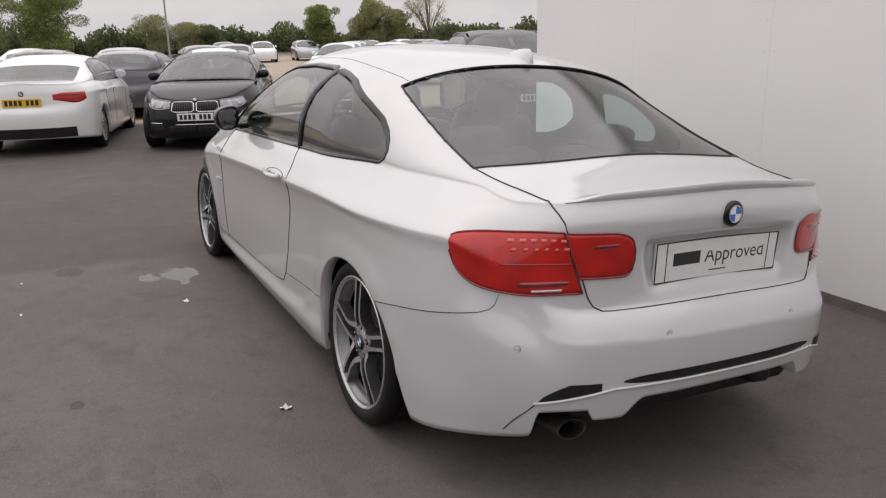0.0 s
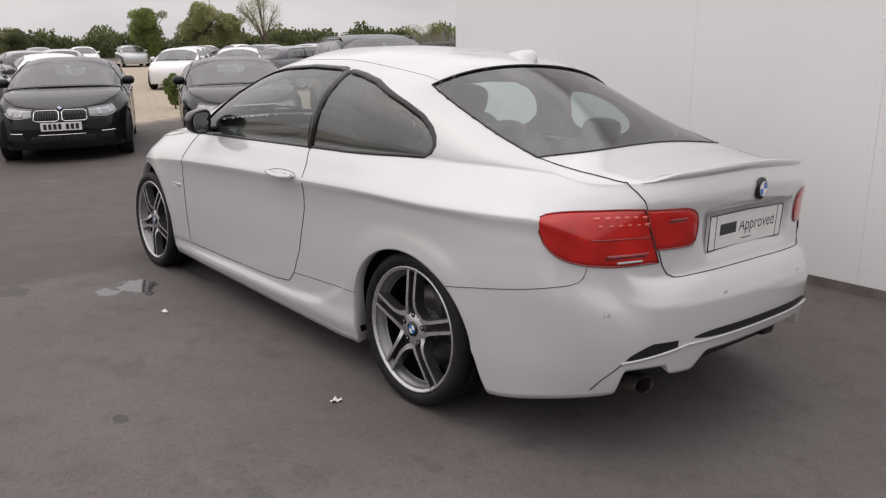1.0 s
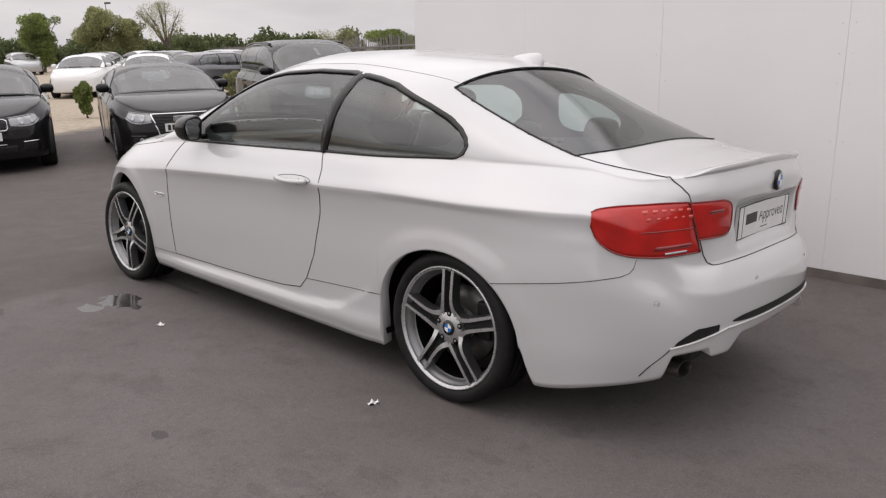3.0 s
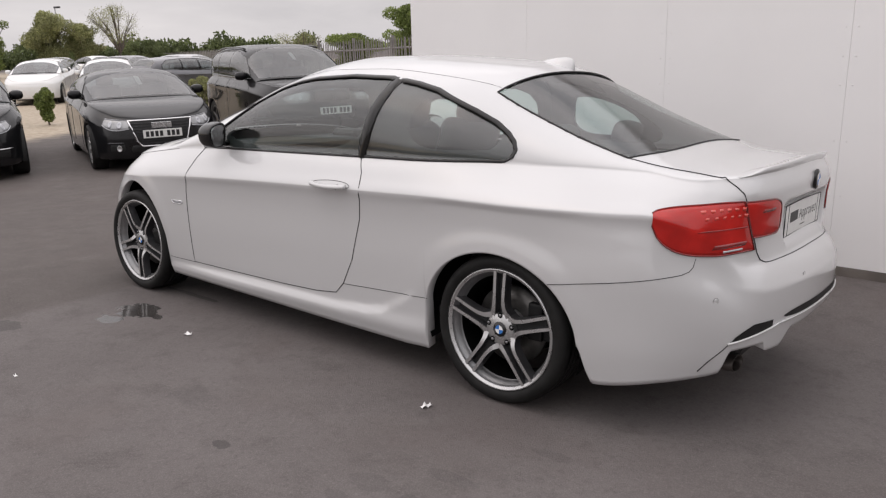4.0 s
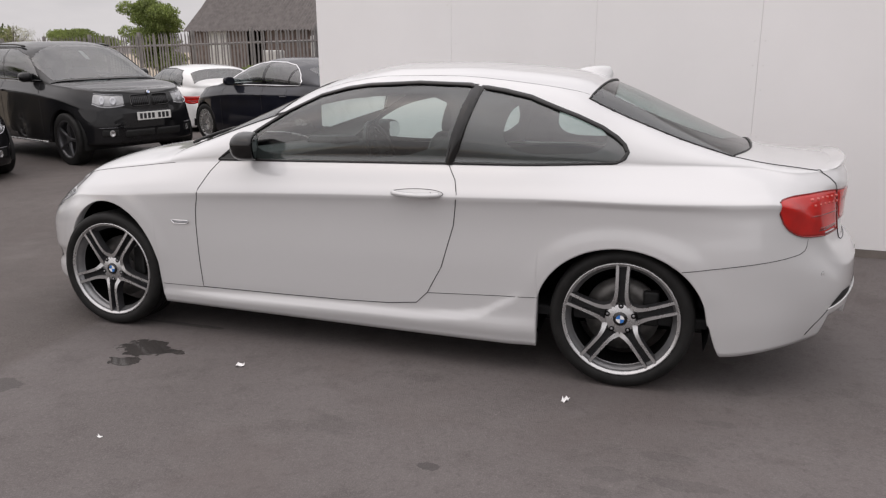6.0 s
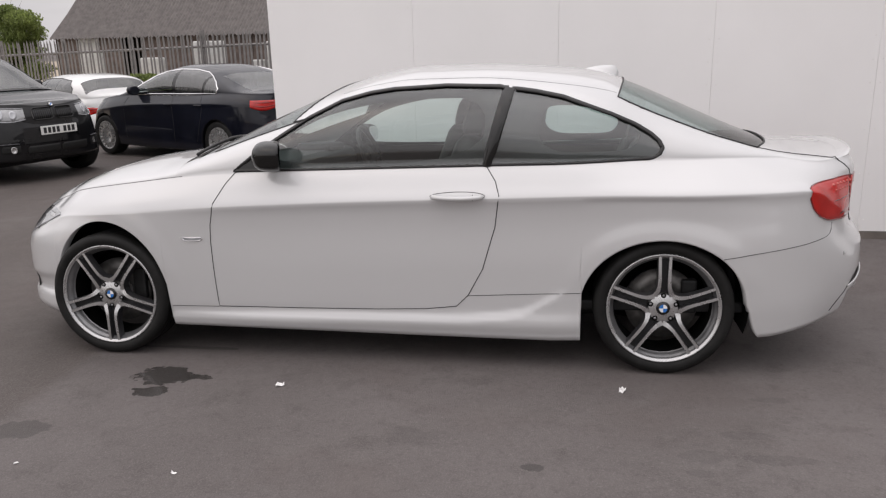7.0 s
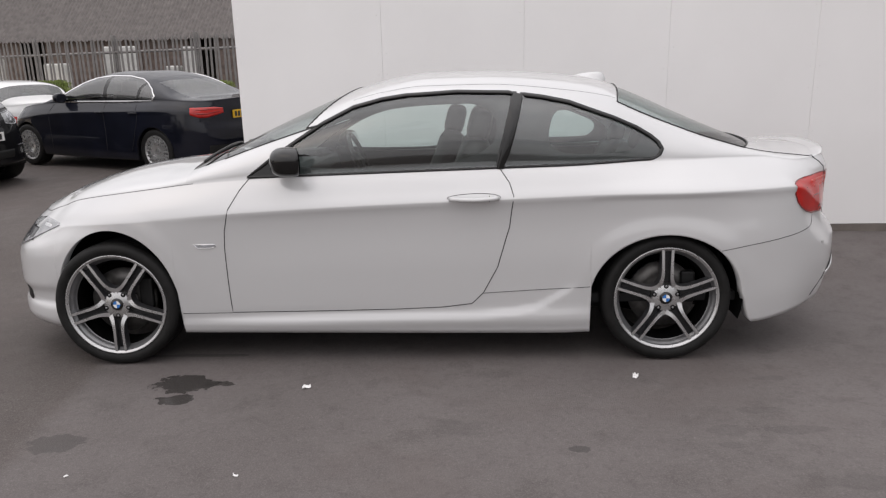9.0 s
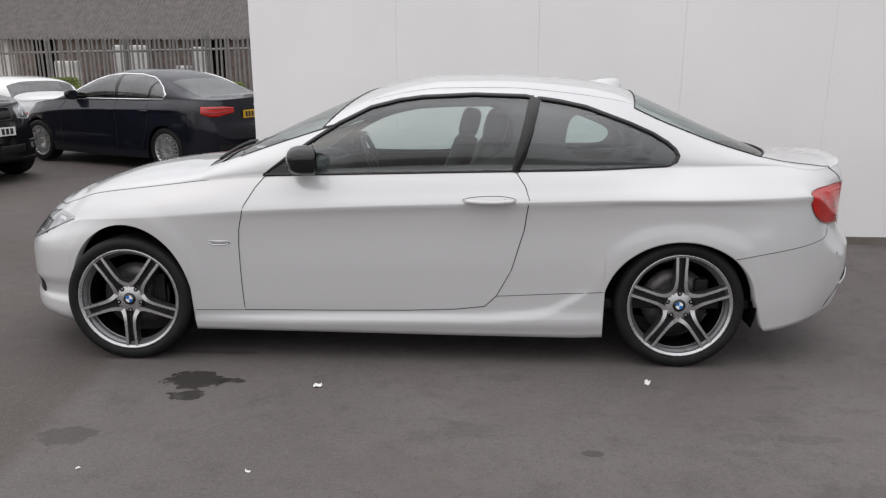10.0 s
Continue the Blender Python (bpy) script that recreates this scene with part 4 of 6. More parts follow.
line = [(x, -(0.605 - (x - 1.78) * 0.15), 0) for x in np.linspace(1.78, 1.98, 10)]
line = [(x, y, COUPE.cabin_z(x, y) + 0.0008) for x, y, _ in line]


def boot_z(x, y):
    ey, ez = COUPE.base(min(x, 2.29))
    return ez + (COUPE.boot(x) - ez) * max(0, 1 - abs(y / ey) ** COUPE.n(x)) ** (1 / COUPE.n(x))


line += [(x, -(0.573 - (x - 1.98) * 0.10), boot_z(x, -(0.573 - (x - 1.98) * 0.10)) + 0.001) for x in np.linspace(2.0, 2.13, 7)]
line += [COUPE.rear(y, z, 0.001) for y, z in ((-0.562, 0.928), (-0.558, 0.912), (-0.555, 0.895), (-0.55, 0.87), (-0.547, 0.845), (-0.535, 0.80), (-0.515, 0.74), (-0.50, 0.69), (-0.49, 0.65), (-0.475, 0.622), (-0.45, 0.608))]
line += [COUPE.rear(y, 0.606, 0.001) for y in np.linspace(-0.42, -0.001, 16)]
for side in both(line):
    tube_part("boot_shut_line", side, 0.0022, GAP, car)

# lip spoiler on the edge of the boot
verts, k = [], 0
ys = np.linspace(-0.535, 0.535, 41)
for y in ys:
    ex_, ey_, ez_ = COUPE.rear(y if y else 1e-4, 0.925, 0.0)
    f = soft_step((0.54 - abs(y)) / 0.12)
    z0 = boot_z(min(ex_ - 0.01, 2.28), y)
    for dx, dz in ((-0.11, -0.002), (-0.06, 0.005 * f), (-0.02, 0.014 * f), (-0.001, 0.019 * f), (0.005, 0.016 * f), (0.002, 0.004 * f), (-0.004, -0.012), (-0.05, -0.03)):
        verts.append((ex_ + dx, y, z0 + dz))
to_object("boot_spoiler", verts, grid_faces(len(ys), 8), WHITE_PAINT, car, "slim white lip spoiler")

# tail lamps
u_tip = COUPE.find_u(0.80, 10.5, 12.5, x=1.985)
u_seam = COUPE.find_u(0.76, 11.5, 15, y=0.528)
u_end = COUPE.find_u(0.76, 11.5, 15, y=0.352)
LEAN_U = (COUPE.find_u(0.664, 11.5, 15, y=0.494) - COUPE.find_u(0.845, 11.5, 15, y=0.547)) / 0.181
span = lambda u: (u - u_tip) / (u_seam - u_tip)
top_o = lambda u: curve((0, 0.834), (0.03, 0.838), (0.12, 0.841), (0.4, 0.844), (1, 0.846))(span(u))
bot_o = lambda u: curve((0, 0.785), (0.03, 0.752), (0.1, 0.714), (0.2, 0.687), (0.33, 0.672), (0.5, 0.666), (1, 0.664))(span(u))
span2 = lambda u: (u - u_seam) / (u_end - u_seam)
top_i = lambda u: curve((0, 0.844), (0.7, 0.838), (0.88, 0.826), (0.97, 0.805), (1, 0.78))(span2(u))
bot_i = lambda u: curve((0, 0.708), (0.8, 0.705), (0.92, 0.712), (0.98, 0.728), (1, 0.75))(span2(u))
for right in (False, True):
    v, f = patch(COUPE, u_tip, u_seam - 0.012, top_o, bot_o, 0.007, 40, 12, right, lean=(0, LEAN_U))
    lamp = to_object("tail_lamp", v, f, RED_LENS, car, "glossy red tail lamp with dark inner bands")
    v, f = patch(COUPE, u_seam + 0.012, u_end, top_i, bot_i, 0.007, 24, 10, right, lean=(LEAN_U, 0))
    lamp2 = to_object("tail_lamp", v, f, RED_LENS, car, "glossy red inner tail lamp on the boot lid")
    sp = u_seam - u_tip
    for a, b, lo, hi, m in ((0.36, 0.97, 0.752, 0.756, DARK_RED), (0.5, 0.97, 0.688, 0.706, DARK_RED), (0.62, 0.9, 0.673, 0.681, CLEAR_LENS)):
        v, f = patch(COUPE, u_tip + sp * a, u_tip + sp * b, lambda u, hi=hi: hi, lambda u, lo=lo: lo, 0.0100, 14, 2, right, -0.004)
        to_object("lamp_band", v, f, m, lamp)
    for row in range(2):
        for i in range(6):
            a = 0.40 + 0.095 * i + 0.03 * row
            v, f = patch(COUPE, u_tip + sp * a, u_tip + sp * (a + 0.05), lambda u, row=row: 0.826 - 0.024 * row, lambda u, row=row: 0.813 - 0.024 * row, 0.0100, 3, 2, right, -0.004)
            to_object("led", v, f, MID_RED, lamp)
    v, f = patch(COUPE, u_seam + 0.3 * (u_end - u_seam), u_seam + 0.75 * (u_end - u_seam), lambda u: 0.808, lambda u: 0.792, 0.0100, 6, 2, right, -0.004)
    to_object("lamp_band", v, f, DARK_RED, lamp2)
    for t_, b_, a0, a1 in ((top_o, bot_o, u_tip, u_seam - 0.012), (top_i, bot_i, u_seam + 0.012, u_end)):
        us_ = np.linspace(a0, a1, 28)
        ln = (lambda u: LEAN_U * (u - a0) / (a1 - a0)) if t_ is top_o else (lambda u: LEAN_U * (a1 - u) / (a1 - a0))
        pt = lambda u, z: COUPE.wrap(u + ln(u) * (0.755 - z), COUPE.w_at(u + ln(u) * (0.755 - z), z), 0.003)
        ring = [pt(u, t_(u)) for u in us_] + [pt(u, b_(u)) for u in us_[::-1]]
        tube_part("lamp_seal", flip(ring) if right else ring, 0.0032, DARK_RED, car, closed=True)

# number plate holder with its printed card
px_ = 2.395 - 0.090 - 0.032
bm = bmesh.new()
box(bm, (px_ + 0.004, 0.002, 0.722), (0.016, 0.525, 0.125), bevel=0.004)
holder = part("plate_holder", bm, PLATE_WHITE, car, "white dealer plate with black lettering")
for y, z, w, h in ((-0.222, 0.722, 0.003, 0.118), (0.222, 0.722, 0.003, 0.118), (-0.137, 0.727, 0.112, 0.040), (0.0, 0.679, 0.075, 0.004)):
    bm = bmesh.new()
    box(bm, (px_ + 0.0128, y, z), (0.001, w, h))
    part("printed_bar", bm, INK, holder)
txt = bpy.data.curves.new("approved", "FONT")
txt.body, txt.size, txt.extrude = "Approved", 0.067, 0.0004
txt_ob = new("approved_text", txt)
deps = bpy.context.evaluated_depsgraph_get()
deps.update()
tm = bpy.data.meshes.new_from_object(txt_ob.evaluated_get(deps))
bpy.data.objects.remove(txt_ob)
word = new("lettering", tm)
tm.materials.clear()
tm.materials.append(INK)
word.parent = holder
word.matrix_basis = pose(px_ + 0.0132, -0.062, 0.707, 90, 0, 90)
holder_edge = [(px_ + 0.011, -0.262, 0.661), (px_ + 0.011, 0.266, 0.661), (px_ + 0.011, 0.266, 0.783), (px_ + 0.011, -0.262, 0.783)]
tube_part("plate_rim", dense(holder_edge, 2, True), 0.0022, INK, holder, closed=True)


def roundel(x, y, z, r, yaw, tilt, parent):
    v, f = lathe([(0.0, -0.009), (r * 0.8, -0.008), (r, -0.003), (r, 0.004)], 36, closed=False)
    ring = to_object("badge", v, f, GLOSS_BLACK, parent, "round black badge with blue and white quarters")
    for i, m in ((0, BLUE_ENAMEL), (1, WHITE_ENAMEL)):
        vv, ff = [], []
        for q in (i, i + 2):
            k = len(vv)
            vv += [(0, -0.0095, 0)] + [(r * 0.62 * math.cos(q * math.pi / 2 + j * math.pi / 16), -0.0092, r * 0.62 * math.sin(q * math.pi / 2 + j * math.pi / 16)) for j in range(9)]
            ff += [(k, k + j, k + j + 1) for j in range(1, 9)]
        to_object("badge_quarters", vv, ff, m, ring)
    v, f = lathe([(r * 0.60, -0.0092), (r * 0.65, -0.0105), (r * 0.68, -0.0092)], 36, closed=False)
    to_object("badge_ring", v, f, CHROME, ring)
    ring.matrix_basis = pose(x, y, z, tilt, 0, yaw)
    return ring


rx_ = COUPE.rear(-0.001, 0.862)[0]
roundel(rx_ + 0.001, 0.0, 0.862, 0.041, 90, 0, car)

# bumper slots, parking sensors, exhaust and underside
def slot(y0, y1, zt, zb, out=0.0015, n=18):
    verts = []
    for i in range(n + 1):
        y = y0 + (y1 - y0) * i / n
        t = i / n
        for z in (zb(t), (zb(t) + zt(t)) / 2, zt(t)):
            verts.append(COUPE.rear(y if abs(y) > 1e-3 else 1e-3, z, out))
    return to_object("bumper_slot", verts, grid_faces(n + 1, 3), PLASTIC, car, "black recessed bumper slot")


for s in (-1, 1):
    slot(s * 0.64, s * 0.48, lambda t: 0.352 + 0.056 * min(1, t * 2.2) ** 0.6, lambda t: 0.350 + 0.03 * t)
    rim = [COUPE.rear(s * y, 0.348 + 0.032 * (0.64 - y) / 0.16, 0.004) for y in np.linspace(0.65, 0.44, 14)]
    tube_part("slot_lip", rim, 0.0042, WHITE_PAINT, car)
    seam_ = [COUPE.rear(s * y, z, 0.0008) for y, z in ((0.64, 0.352), (0.66, 0.32), (0.685, 0.28), (0.70, 0.24))]
    tube_part("panel_gap", seam_, 0.002, GAP, car)
    for y, z in ((0.685, 0.512), (0.27, 0.535)):
        p = COUPE.rear(s * y, z, 0.0)
        v, f = lathe([(0.0, -0.0008), (0.009, -0.0008), (0.010, 0.001)], 16, closed=False)
        sen = to_object("parking_sensor", v, f, WHITE_PAINT, car)
        nrm_ = Vector(COUPE.rear(s * y, z, 0.02)) - Vector(p)
        face_ = math.degrees(math.atan2(nrm_.y, nrm_.x)) + 90
        sen.matrix_basis = pose(*p, 0, 0, face_)
        v, f = lathe([(0.0102, -0.0022), (0.0109, -0.0015)], 20, closed=False)
        sen2 = to_object("sensor_ring", v, f, GAP, car)
        sen2.matrix_basis = pose(*p, 0, 0, face_)
slot(-0.415, 0.415, lambda t: 0.421 - 0.012 * abs(2 * t - 1) ** 8, lambda t: 0.392 + 0.012 * abs(2 * t - 1) ** 8, n=40)
tube_part("slot_lip", [COUPE.rear(y if abs(y) > 1e-3 else 1e-3, 0.387, 0.004) for y in np.linspace(-0.44, 0.44, 30)], 0.0042, WHITE_PAINT, car)
for y in (-0.49,):
    v, f = lathe([(0.040, -0.10), (0.0425, -0.103), (0.0445, -0.10), (0.0445, 0.16), (0.038, 0.16), (0.038, -0.09)], 28)
    pipe = to_object("exhaust_pipe", [(p[0] * 1.2, p[1], p[2] * 0.72) for p in v], f, EXHAUST, car, "dull oval steel exhaust tip")
    pipe.matrix_basis = pose(2.12, y, 0.205, -6, 0, 86)
bm = bmesh.new()
box(bm, (2.04, 0.02, 0.285), (0.36, 1.05, 0.16), bevel=0.05)
part("rear_silencer", bm, PLASTIC, car)
bm = bmesh.new()
box(bm, (-0.04, 0, 0.165), (1.82, 1.62, 0.07), bevel=0.01)
box(bm, (0.12, 0, 0.165), (3.8, 1.10, 0.06), bevel=0.02)
box(bm, (-1.80, 0, 0.21), (0.36, 1.05, 0.06), bevel=0.02)
box(bm, (2.17, 0.30, 0.285), (0.22, 0.10, 0.09), bevel=0.02)
part("underbody", bm, PLASTIC, car)

# side details
for s in (-1, 1):
    q = lambda pts: [(p[0], p[1] * -s, p[2]) for p in pts]
    bar = [COUPE.on_side(x, 0.824 - 0.004 * math.cos((x - 0.462) * 12), 0.010 + 0.022 * math.sin(math.pi * (x - 0.335) / 0.255) ** 0.6) for x in np.linspace(0.345, 0.58, 16)]
    verts, faces = sweep(q(bar), 0.0125, 10, False, 0.9)
    handle = to_object("door_handle", verts, faces, WHITE_PAINT, car, "white pull door handle")
    rim = [COUPE.on_side(0.462 + 0.127 * math.cos(g), 0.823 + 0.017 * math.sin(g) * (1 + 0.15 * math.cos(g)), 0.0008) for g in np.linspace(0, 2 * math.pi, 40)[:-1]]
    tube_part("handle_gap", q(rim), 0.0013, GAP, car, closed=True)
    tube_part("handle_gap", q([COUPE.on_side(0.535, z, 0.030) for z in (0.811, 0.823, 0.836)]), 0.0016, GAP, car)
    cup = [COUPE.on_side(0.455 + 0.068 * r * math.cos(g), 0.823 + 0.040 * r * math.sin(g), -0.004 - 0.006 * (1 - r)) for r in (0.05, 0.5, 1.0) for g in np.linspace(0, 2 * math.pi, 33)]
    to_object("handle_cup", q(cup), grid_faces(3, 33), WHITE_PAINT, car)
    # indicator on the front wing
    ind = [COUPE.on_side(x, z, 0.003) for x, z in dense([(-0.937, 0.618), (-0.83, 0.618), (-0.825, 0.606), (-0.85, 0.600), (-0.915, 0.600)], 3, True)]
    c = Vector((0, 0, 0))
    for p in ind:
        c += Vector(p) / len(ind)
    vs = ind + [(c.x, c.y - 0.004, c.z)]
    to_object("side_indicator", q(vs), [(i, (i + 1) % len(ind), len(ind)) for i in range(len(ind))], CLEAR_LENS, car, "small clear indicator lens")
    tube_part("indicator_rim", q(ind), 0.0022, CHROME, car, closed=True)
    # door mirror
    bm = bmesh.new()
    bmesh.ops.create_uvsphere(bm, u_segments=28, v_segments=18, radius=1)
    for v in bm.verts:
        x, y, z = v.co
        k = 0.74
        x, y, z = [math.copysign(abs(t) ** k, t) for t in (x, y, z)]
        x = min(x, 0.5)
        v.co = Vector((-0.430 + 0.092 * x + 0.02 * y, s * (0.895 + 0.068 * y * (1 + 0.12 * z)), 1.012 + 0.067 * z * (1 - 0.12 * y)))
    mirror = part("door_mirror", bm, GLOSS_BLACK, car, "glossy black door mirror", smooth=True)
    bm = bmesh.new()
    bmesh.ops.create_circle(bm, cap_ends=True, segments=28, radius=1)
    for v in bm.verts:
        y, z = v.co.x, v.co.y
        y, z = [math.copysign(abs(t) ** 0.75, t) for t in (y, z)]
        v.co = Vector((-0.381 + 0.02 * y, s * (0.895 + 0.055 * y * (1 + 0.12 * z)), 1.012 + 0.054 * z))
    part("mirror_glass", bm, CHROME, mirror)
    tube_part("mirror_foot", [(-0.48, s * 0.77, 0.952), (-0.46, s * 0.81, 0.956), (-0.44, s * 0.86, 0.97)], 0.022, GLOSS_BLACK, mirror, n=10, flat=0.7)
    # black corner between mirror and window
    tri = [(-0.66, 0.925), (-0.53, 1.015), (-0.50, 0.93)]
    pts = [COUPE.cabin_at(x, z, 0.002) for x, z in tri]
    to_object("mirror_triangle", q(pts), [(0, 1, 2)], GLOSS_BLACK, car)
    # headlamp
    a0 = COUPE.find_u(0.64, 1.2, 4.6, x=-2.02)
    a1 = COUPE.find_u(0.68, 1.2, 5.0, x=-1.70)
    sp = lambda u: (u - a0) / (a1 - a0)
    v, f = patch(COUPE, a0, a1, lambda u: 0.672 + 0.026 * min(1, sp(u) * 2) + 0.006 * sp(u), lambda u: 0.515 + 0.180 * sp(u) ** 1.1, 0.004, 24, 8, s > 0)
    head = to_object("headlamp", v, f, LAMP_GLASS, car, "clear swept-back headlamp")
    v, f = patch(COUPE, a0 + 0.15 * (a1 - a0), a0 + 0.55 * (a1 - a0), lambda u: 0.662, lambda u: 0.580 + 0.03 * sp(u), 0.006, 10, 4, s > 0, -0.003)
    to_object("lamp_bezel", v, f, LAMP_DARK, head)
    edge_ = [COUPE.wrap(u, COUPE.w_at(u, 0.520 + 0.176 * sp(u) ** 1.1), 0.004) for u in np.linspace(a0, a1, 16)]
    tube_part("lamp_rim", q(edge_), 0.0045, CLEAR_LENS, head)
    v, f = patch(COUPE, a0 + 0.62 * (a1 - a0), a0 + 0.84 * (a1 - a0), lambda u: 0.690, lambda u: 0.668, 0.006, 6, 3, s > 0, -0.003)
    to_object("lamp_reflector", v, f, CHROME, head)
    seam_ = [COUPE.wrap(u, 2.0, 0.0) for u in np.linspace(a0, 5.55, 50)]
    tube_part("bonnet_shut_line", q(seam_), 0.0016, GAP, car)
    # front grille, intake
    v, f = patch(COUPE, 0.12, 0.62, lambda u: 0.655, lambda u: 0.555, 0.004, 10, 4, s > 0)
    to_object("kidney_grille", v, f, LAMP_DARK, car, "dark kidney grille with chrome rim")
    v, f = patch(COUPE, 0.0, 1.3, lambda u: 0.34, lambda u: 0.22, 0.003, 12, 3, s > 0)
    to_object("front_intake", v, f, PLASTIC, car)
    v, f = patch(COUPE, 1.7, 2.35, lambda u: 0.37, lambda u: 0.27, 0.003, 8, 3, s > 0)
    to_object("fog_intake", v, f, PLASTIC, car)
    # wiper
    w = [(-0.92, s * 0.55 - 0.1, 0), (-0.86, s * 0.35, 0), (-0.90, s * 0.08 + 0.05, 0)]
    tube_part("wiper", [(x, y, COUPE.cabin_z(x, y) + 0.015) for x, y, _ in dense(w, 6)], 0.008, RUBBER, car)

# aerial fin on the roof
verts = []
for i in range(13):
    t = i / 12
    x = 1.03 + 0.185 * t
    h = 0.050 * min(1, t * 1.25) ** 0.8 * (1 if t < 0.9 else (1 - (t - 0.9) * 5))
    w = 0.032 * math.sin(math.pi * min(1, 0.12 + t * 0.85)) ** 0.6
    zb = COUPE.cabin_z(x, 0) - 0.004
    for y, z in ((-w, 0), (-w * 0.55, h * 0.45), (-w * 0.2, h * 0.92), (0, h), (w * 0.2, h * 0.92), (w * 0.55, h * 0.45), (w, 0)):
        verts.append((x + z * 0.12, y, zb + z))
to_object("aerial_fin", verts, grid_faces(13, 7) + [tuple(range(7)), tuple(12 * 7 + j for j in range(6, -1, -1))], WHITE_PAINT, car, "white shark-fin aerial")
for s in (-1, 1):
    rail = [(x, s * abs(COUPE.cabin_at(x, 0.0)[1]) * 0.70, 0) for x in np.linspace(-0.15, 1.17, 30)]
    tube_part("roof_groove", [(x, y, COUPE.cabin_z(x, y) - 0.0012) for x, y, _ in rail], 0.002, GAP, car)

# ---- inside the coupe ----
verts = []
xs = np.linspace(-0.92, 1.72, 24)
zs = np.linspace(0.24, 0.925, 8)
for x in xs:
    for z in zs:
        z = max(z, COUPE.low(x) + 0.03)
        verts.append((x, COUPE.on_side(x, z)[1] + 0.03, z))
for right in (False, True):
    to_object("inner_side", flip(verts) if right else verts, grid_faces(24, 8), INTERIOR, car)
bm = bmesh.new()
box(bm, (0.4, 0, 0.27), (2.7, 1.55, 0.05), bevel=0.01)
box(bm, (-0.93, 0, 0.55), (0.06, 1.5, 0.62), bevel=0.01)
box(bm, (1.74, 0, 0.55), (0.06, 1.2, 0.62), bevel=0.01)
box(bm, (1.55, 0, 0.90), (0.50, 1.22, 0.03), bevel=0.01)
part("cabin_floor", bm, INTERIOR, car)
bm = bmesh.new()
box(bm, (-0.66, 0, 0.78), (0.46, 1.46, 0.30), bevel=0.07)
box(bm, (-0.58, 0.37, 0.915), (0.22, 0.36, 0.07), bevel=0.03)
box(bm, (-0.25, 0, 0.52), (0.75, 0.22, 0.40), bevel=0.04)
part("dashboard", bm, INTERIOR, car, "dark grey dashboard")
roof_in = [(x, y * 0.94, COUPE.cabin_z(x, y) - 0.035) for x in np.linspace(-0.12, 1.12, 12) for y in np.linspace(-0.56, 0.56, 13)]
to_object("headlining", roof_in, grid_faces(12, 13), mat("dark_headlining", (0.06, 0.06, 0.06), 0.9, 0, 40, 0.08), car)


def ray_out(poly, c, a):
    """Where the ray from c at angle a leaves the polygon."""
    far, d = 0.0, (math.cos(a), math.sin(a))
    for i, p in enumerate(poly):
        q = poly[(i + 1) % len(poly)]
        e = (q[0] - p[0], q[1] - p[1])
        k = d[0] * e[1] - d[1] * e[0]
        if abs(k) > 1e-9:
            t = ((p[0] - c[0]) * e[1] - (p[1] - c[1]) * e[0]) / k
            w = ((p[0] - c[0]) * d[1] - (p[1] - c[1]) * d[0]) / k
            if t > far and -1e-6 <= w <= 1 + 1e-6:
                far = t
    return (c[0] + d[0] * far, c[1] + d[1] * far)


for outer, hole in ((DOOR_GLASS, [(-0.47, 0.945), (-0.47, 1.03), (-0.355, 1.10), (-0.214, 1.165), (-0.018, 1.21), (0.194, 1.235), (0.60, 1.235), (0.54, 0.945)]),
                    (QUARTER_GLASS, [(0.815, 0.99), (0.835, 1.19), (0.93, 1.195), (1.042, 1.18), (1.18, 1.135), (1.275, 1.075), (1.28, 1.035), (1.25, 1.0), (1.2, 0.985)])):
    c = (sum(p[0] for p in hole) / len(hole), sum(p[1] for p in hole) / len(hole))
    rows = []
    for a in np.linspace(0, 2 * math.pi, 73):
        (hx, hz), (ox, oz) = ray_out(rounded(hole), c, a), ray_out(outer, c, a)
        ox, oz = c[0] + (ox - c[0]) * 1.03, c[1] + (oz - c[1]) * 1.03
        rows += [COUPE.cabin_at(hx, hz, -0.060), COUPE.cabin_at(hx, hz, -0.045), COUPE.cabin_at((hx + ox) / 2, (hz + oz) / 2, -0.032), COUPE.cabin_at(ox, oz, -0.012)]
    for right in (False, True):
        to_object("window_surround", flip(rows) if right else rows, grid_faces(73, 4), INTERIOR, car)


def cushion(bm, c, size, tilt, bevel):
    box(bm, c, size, pose(0, 0, 0, 0, tilt, 0).to_3x3(), bevel)


def pillow(bm, c, size, tilt):
    """A plump rounded pad."""
    turn = pose(0, 0, 0, 0, tilt, 0).to_3x3()
    for v in bmesh.ops.create_uvsphere(bm, u_segments=20, v_segments=14, radius=1)["verts"]:
        p = Vector([math.copysign(abs(t) ** 0.62, t) * d / 2 for t, d in zip(v.co, size)])
        v.co = turn @ p + Vector(c)


for y, dx in ((-0.37, 0.05), (0.37, -0.09)):
    bm = bmesh.new()
    cushion(bm, (0.02 + dx, y, 0.50), (0.52, 0.50, 0.16), 6, 0.06)
    seat = part("front_seat", bm, LEATHER, car, "black leather bucket seat", smooth=True)
    bm = bmesh.new()
    cushion(bm, (0.36 + dx, y, 0.77), (0.15, 0.47, 0.58), 20, 0.06)
    part("seat_back", bm, LEATHER, seat, smooth=True)
    bm = bmesh.new()
    pillow(bm, (0.455 + dx, y, 1.105), (0.125, 0.26, 0.19), 12)
    part("headrest", bm, LEATHER, seat, smooth=True)
    for d in (-0.06, 0.06):
        tube_part("headrest_post", [(0.44 + dx, y + d, 0.98), (0.455 + dx, y + d, 1.08)], 0.006, CHROME, seat)
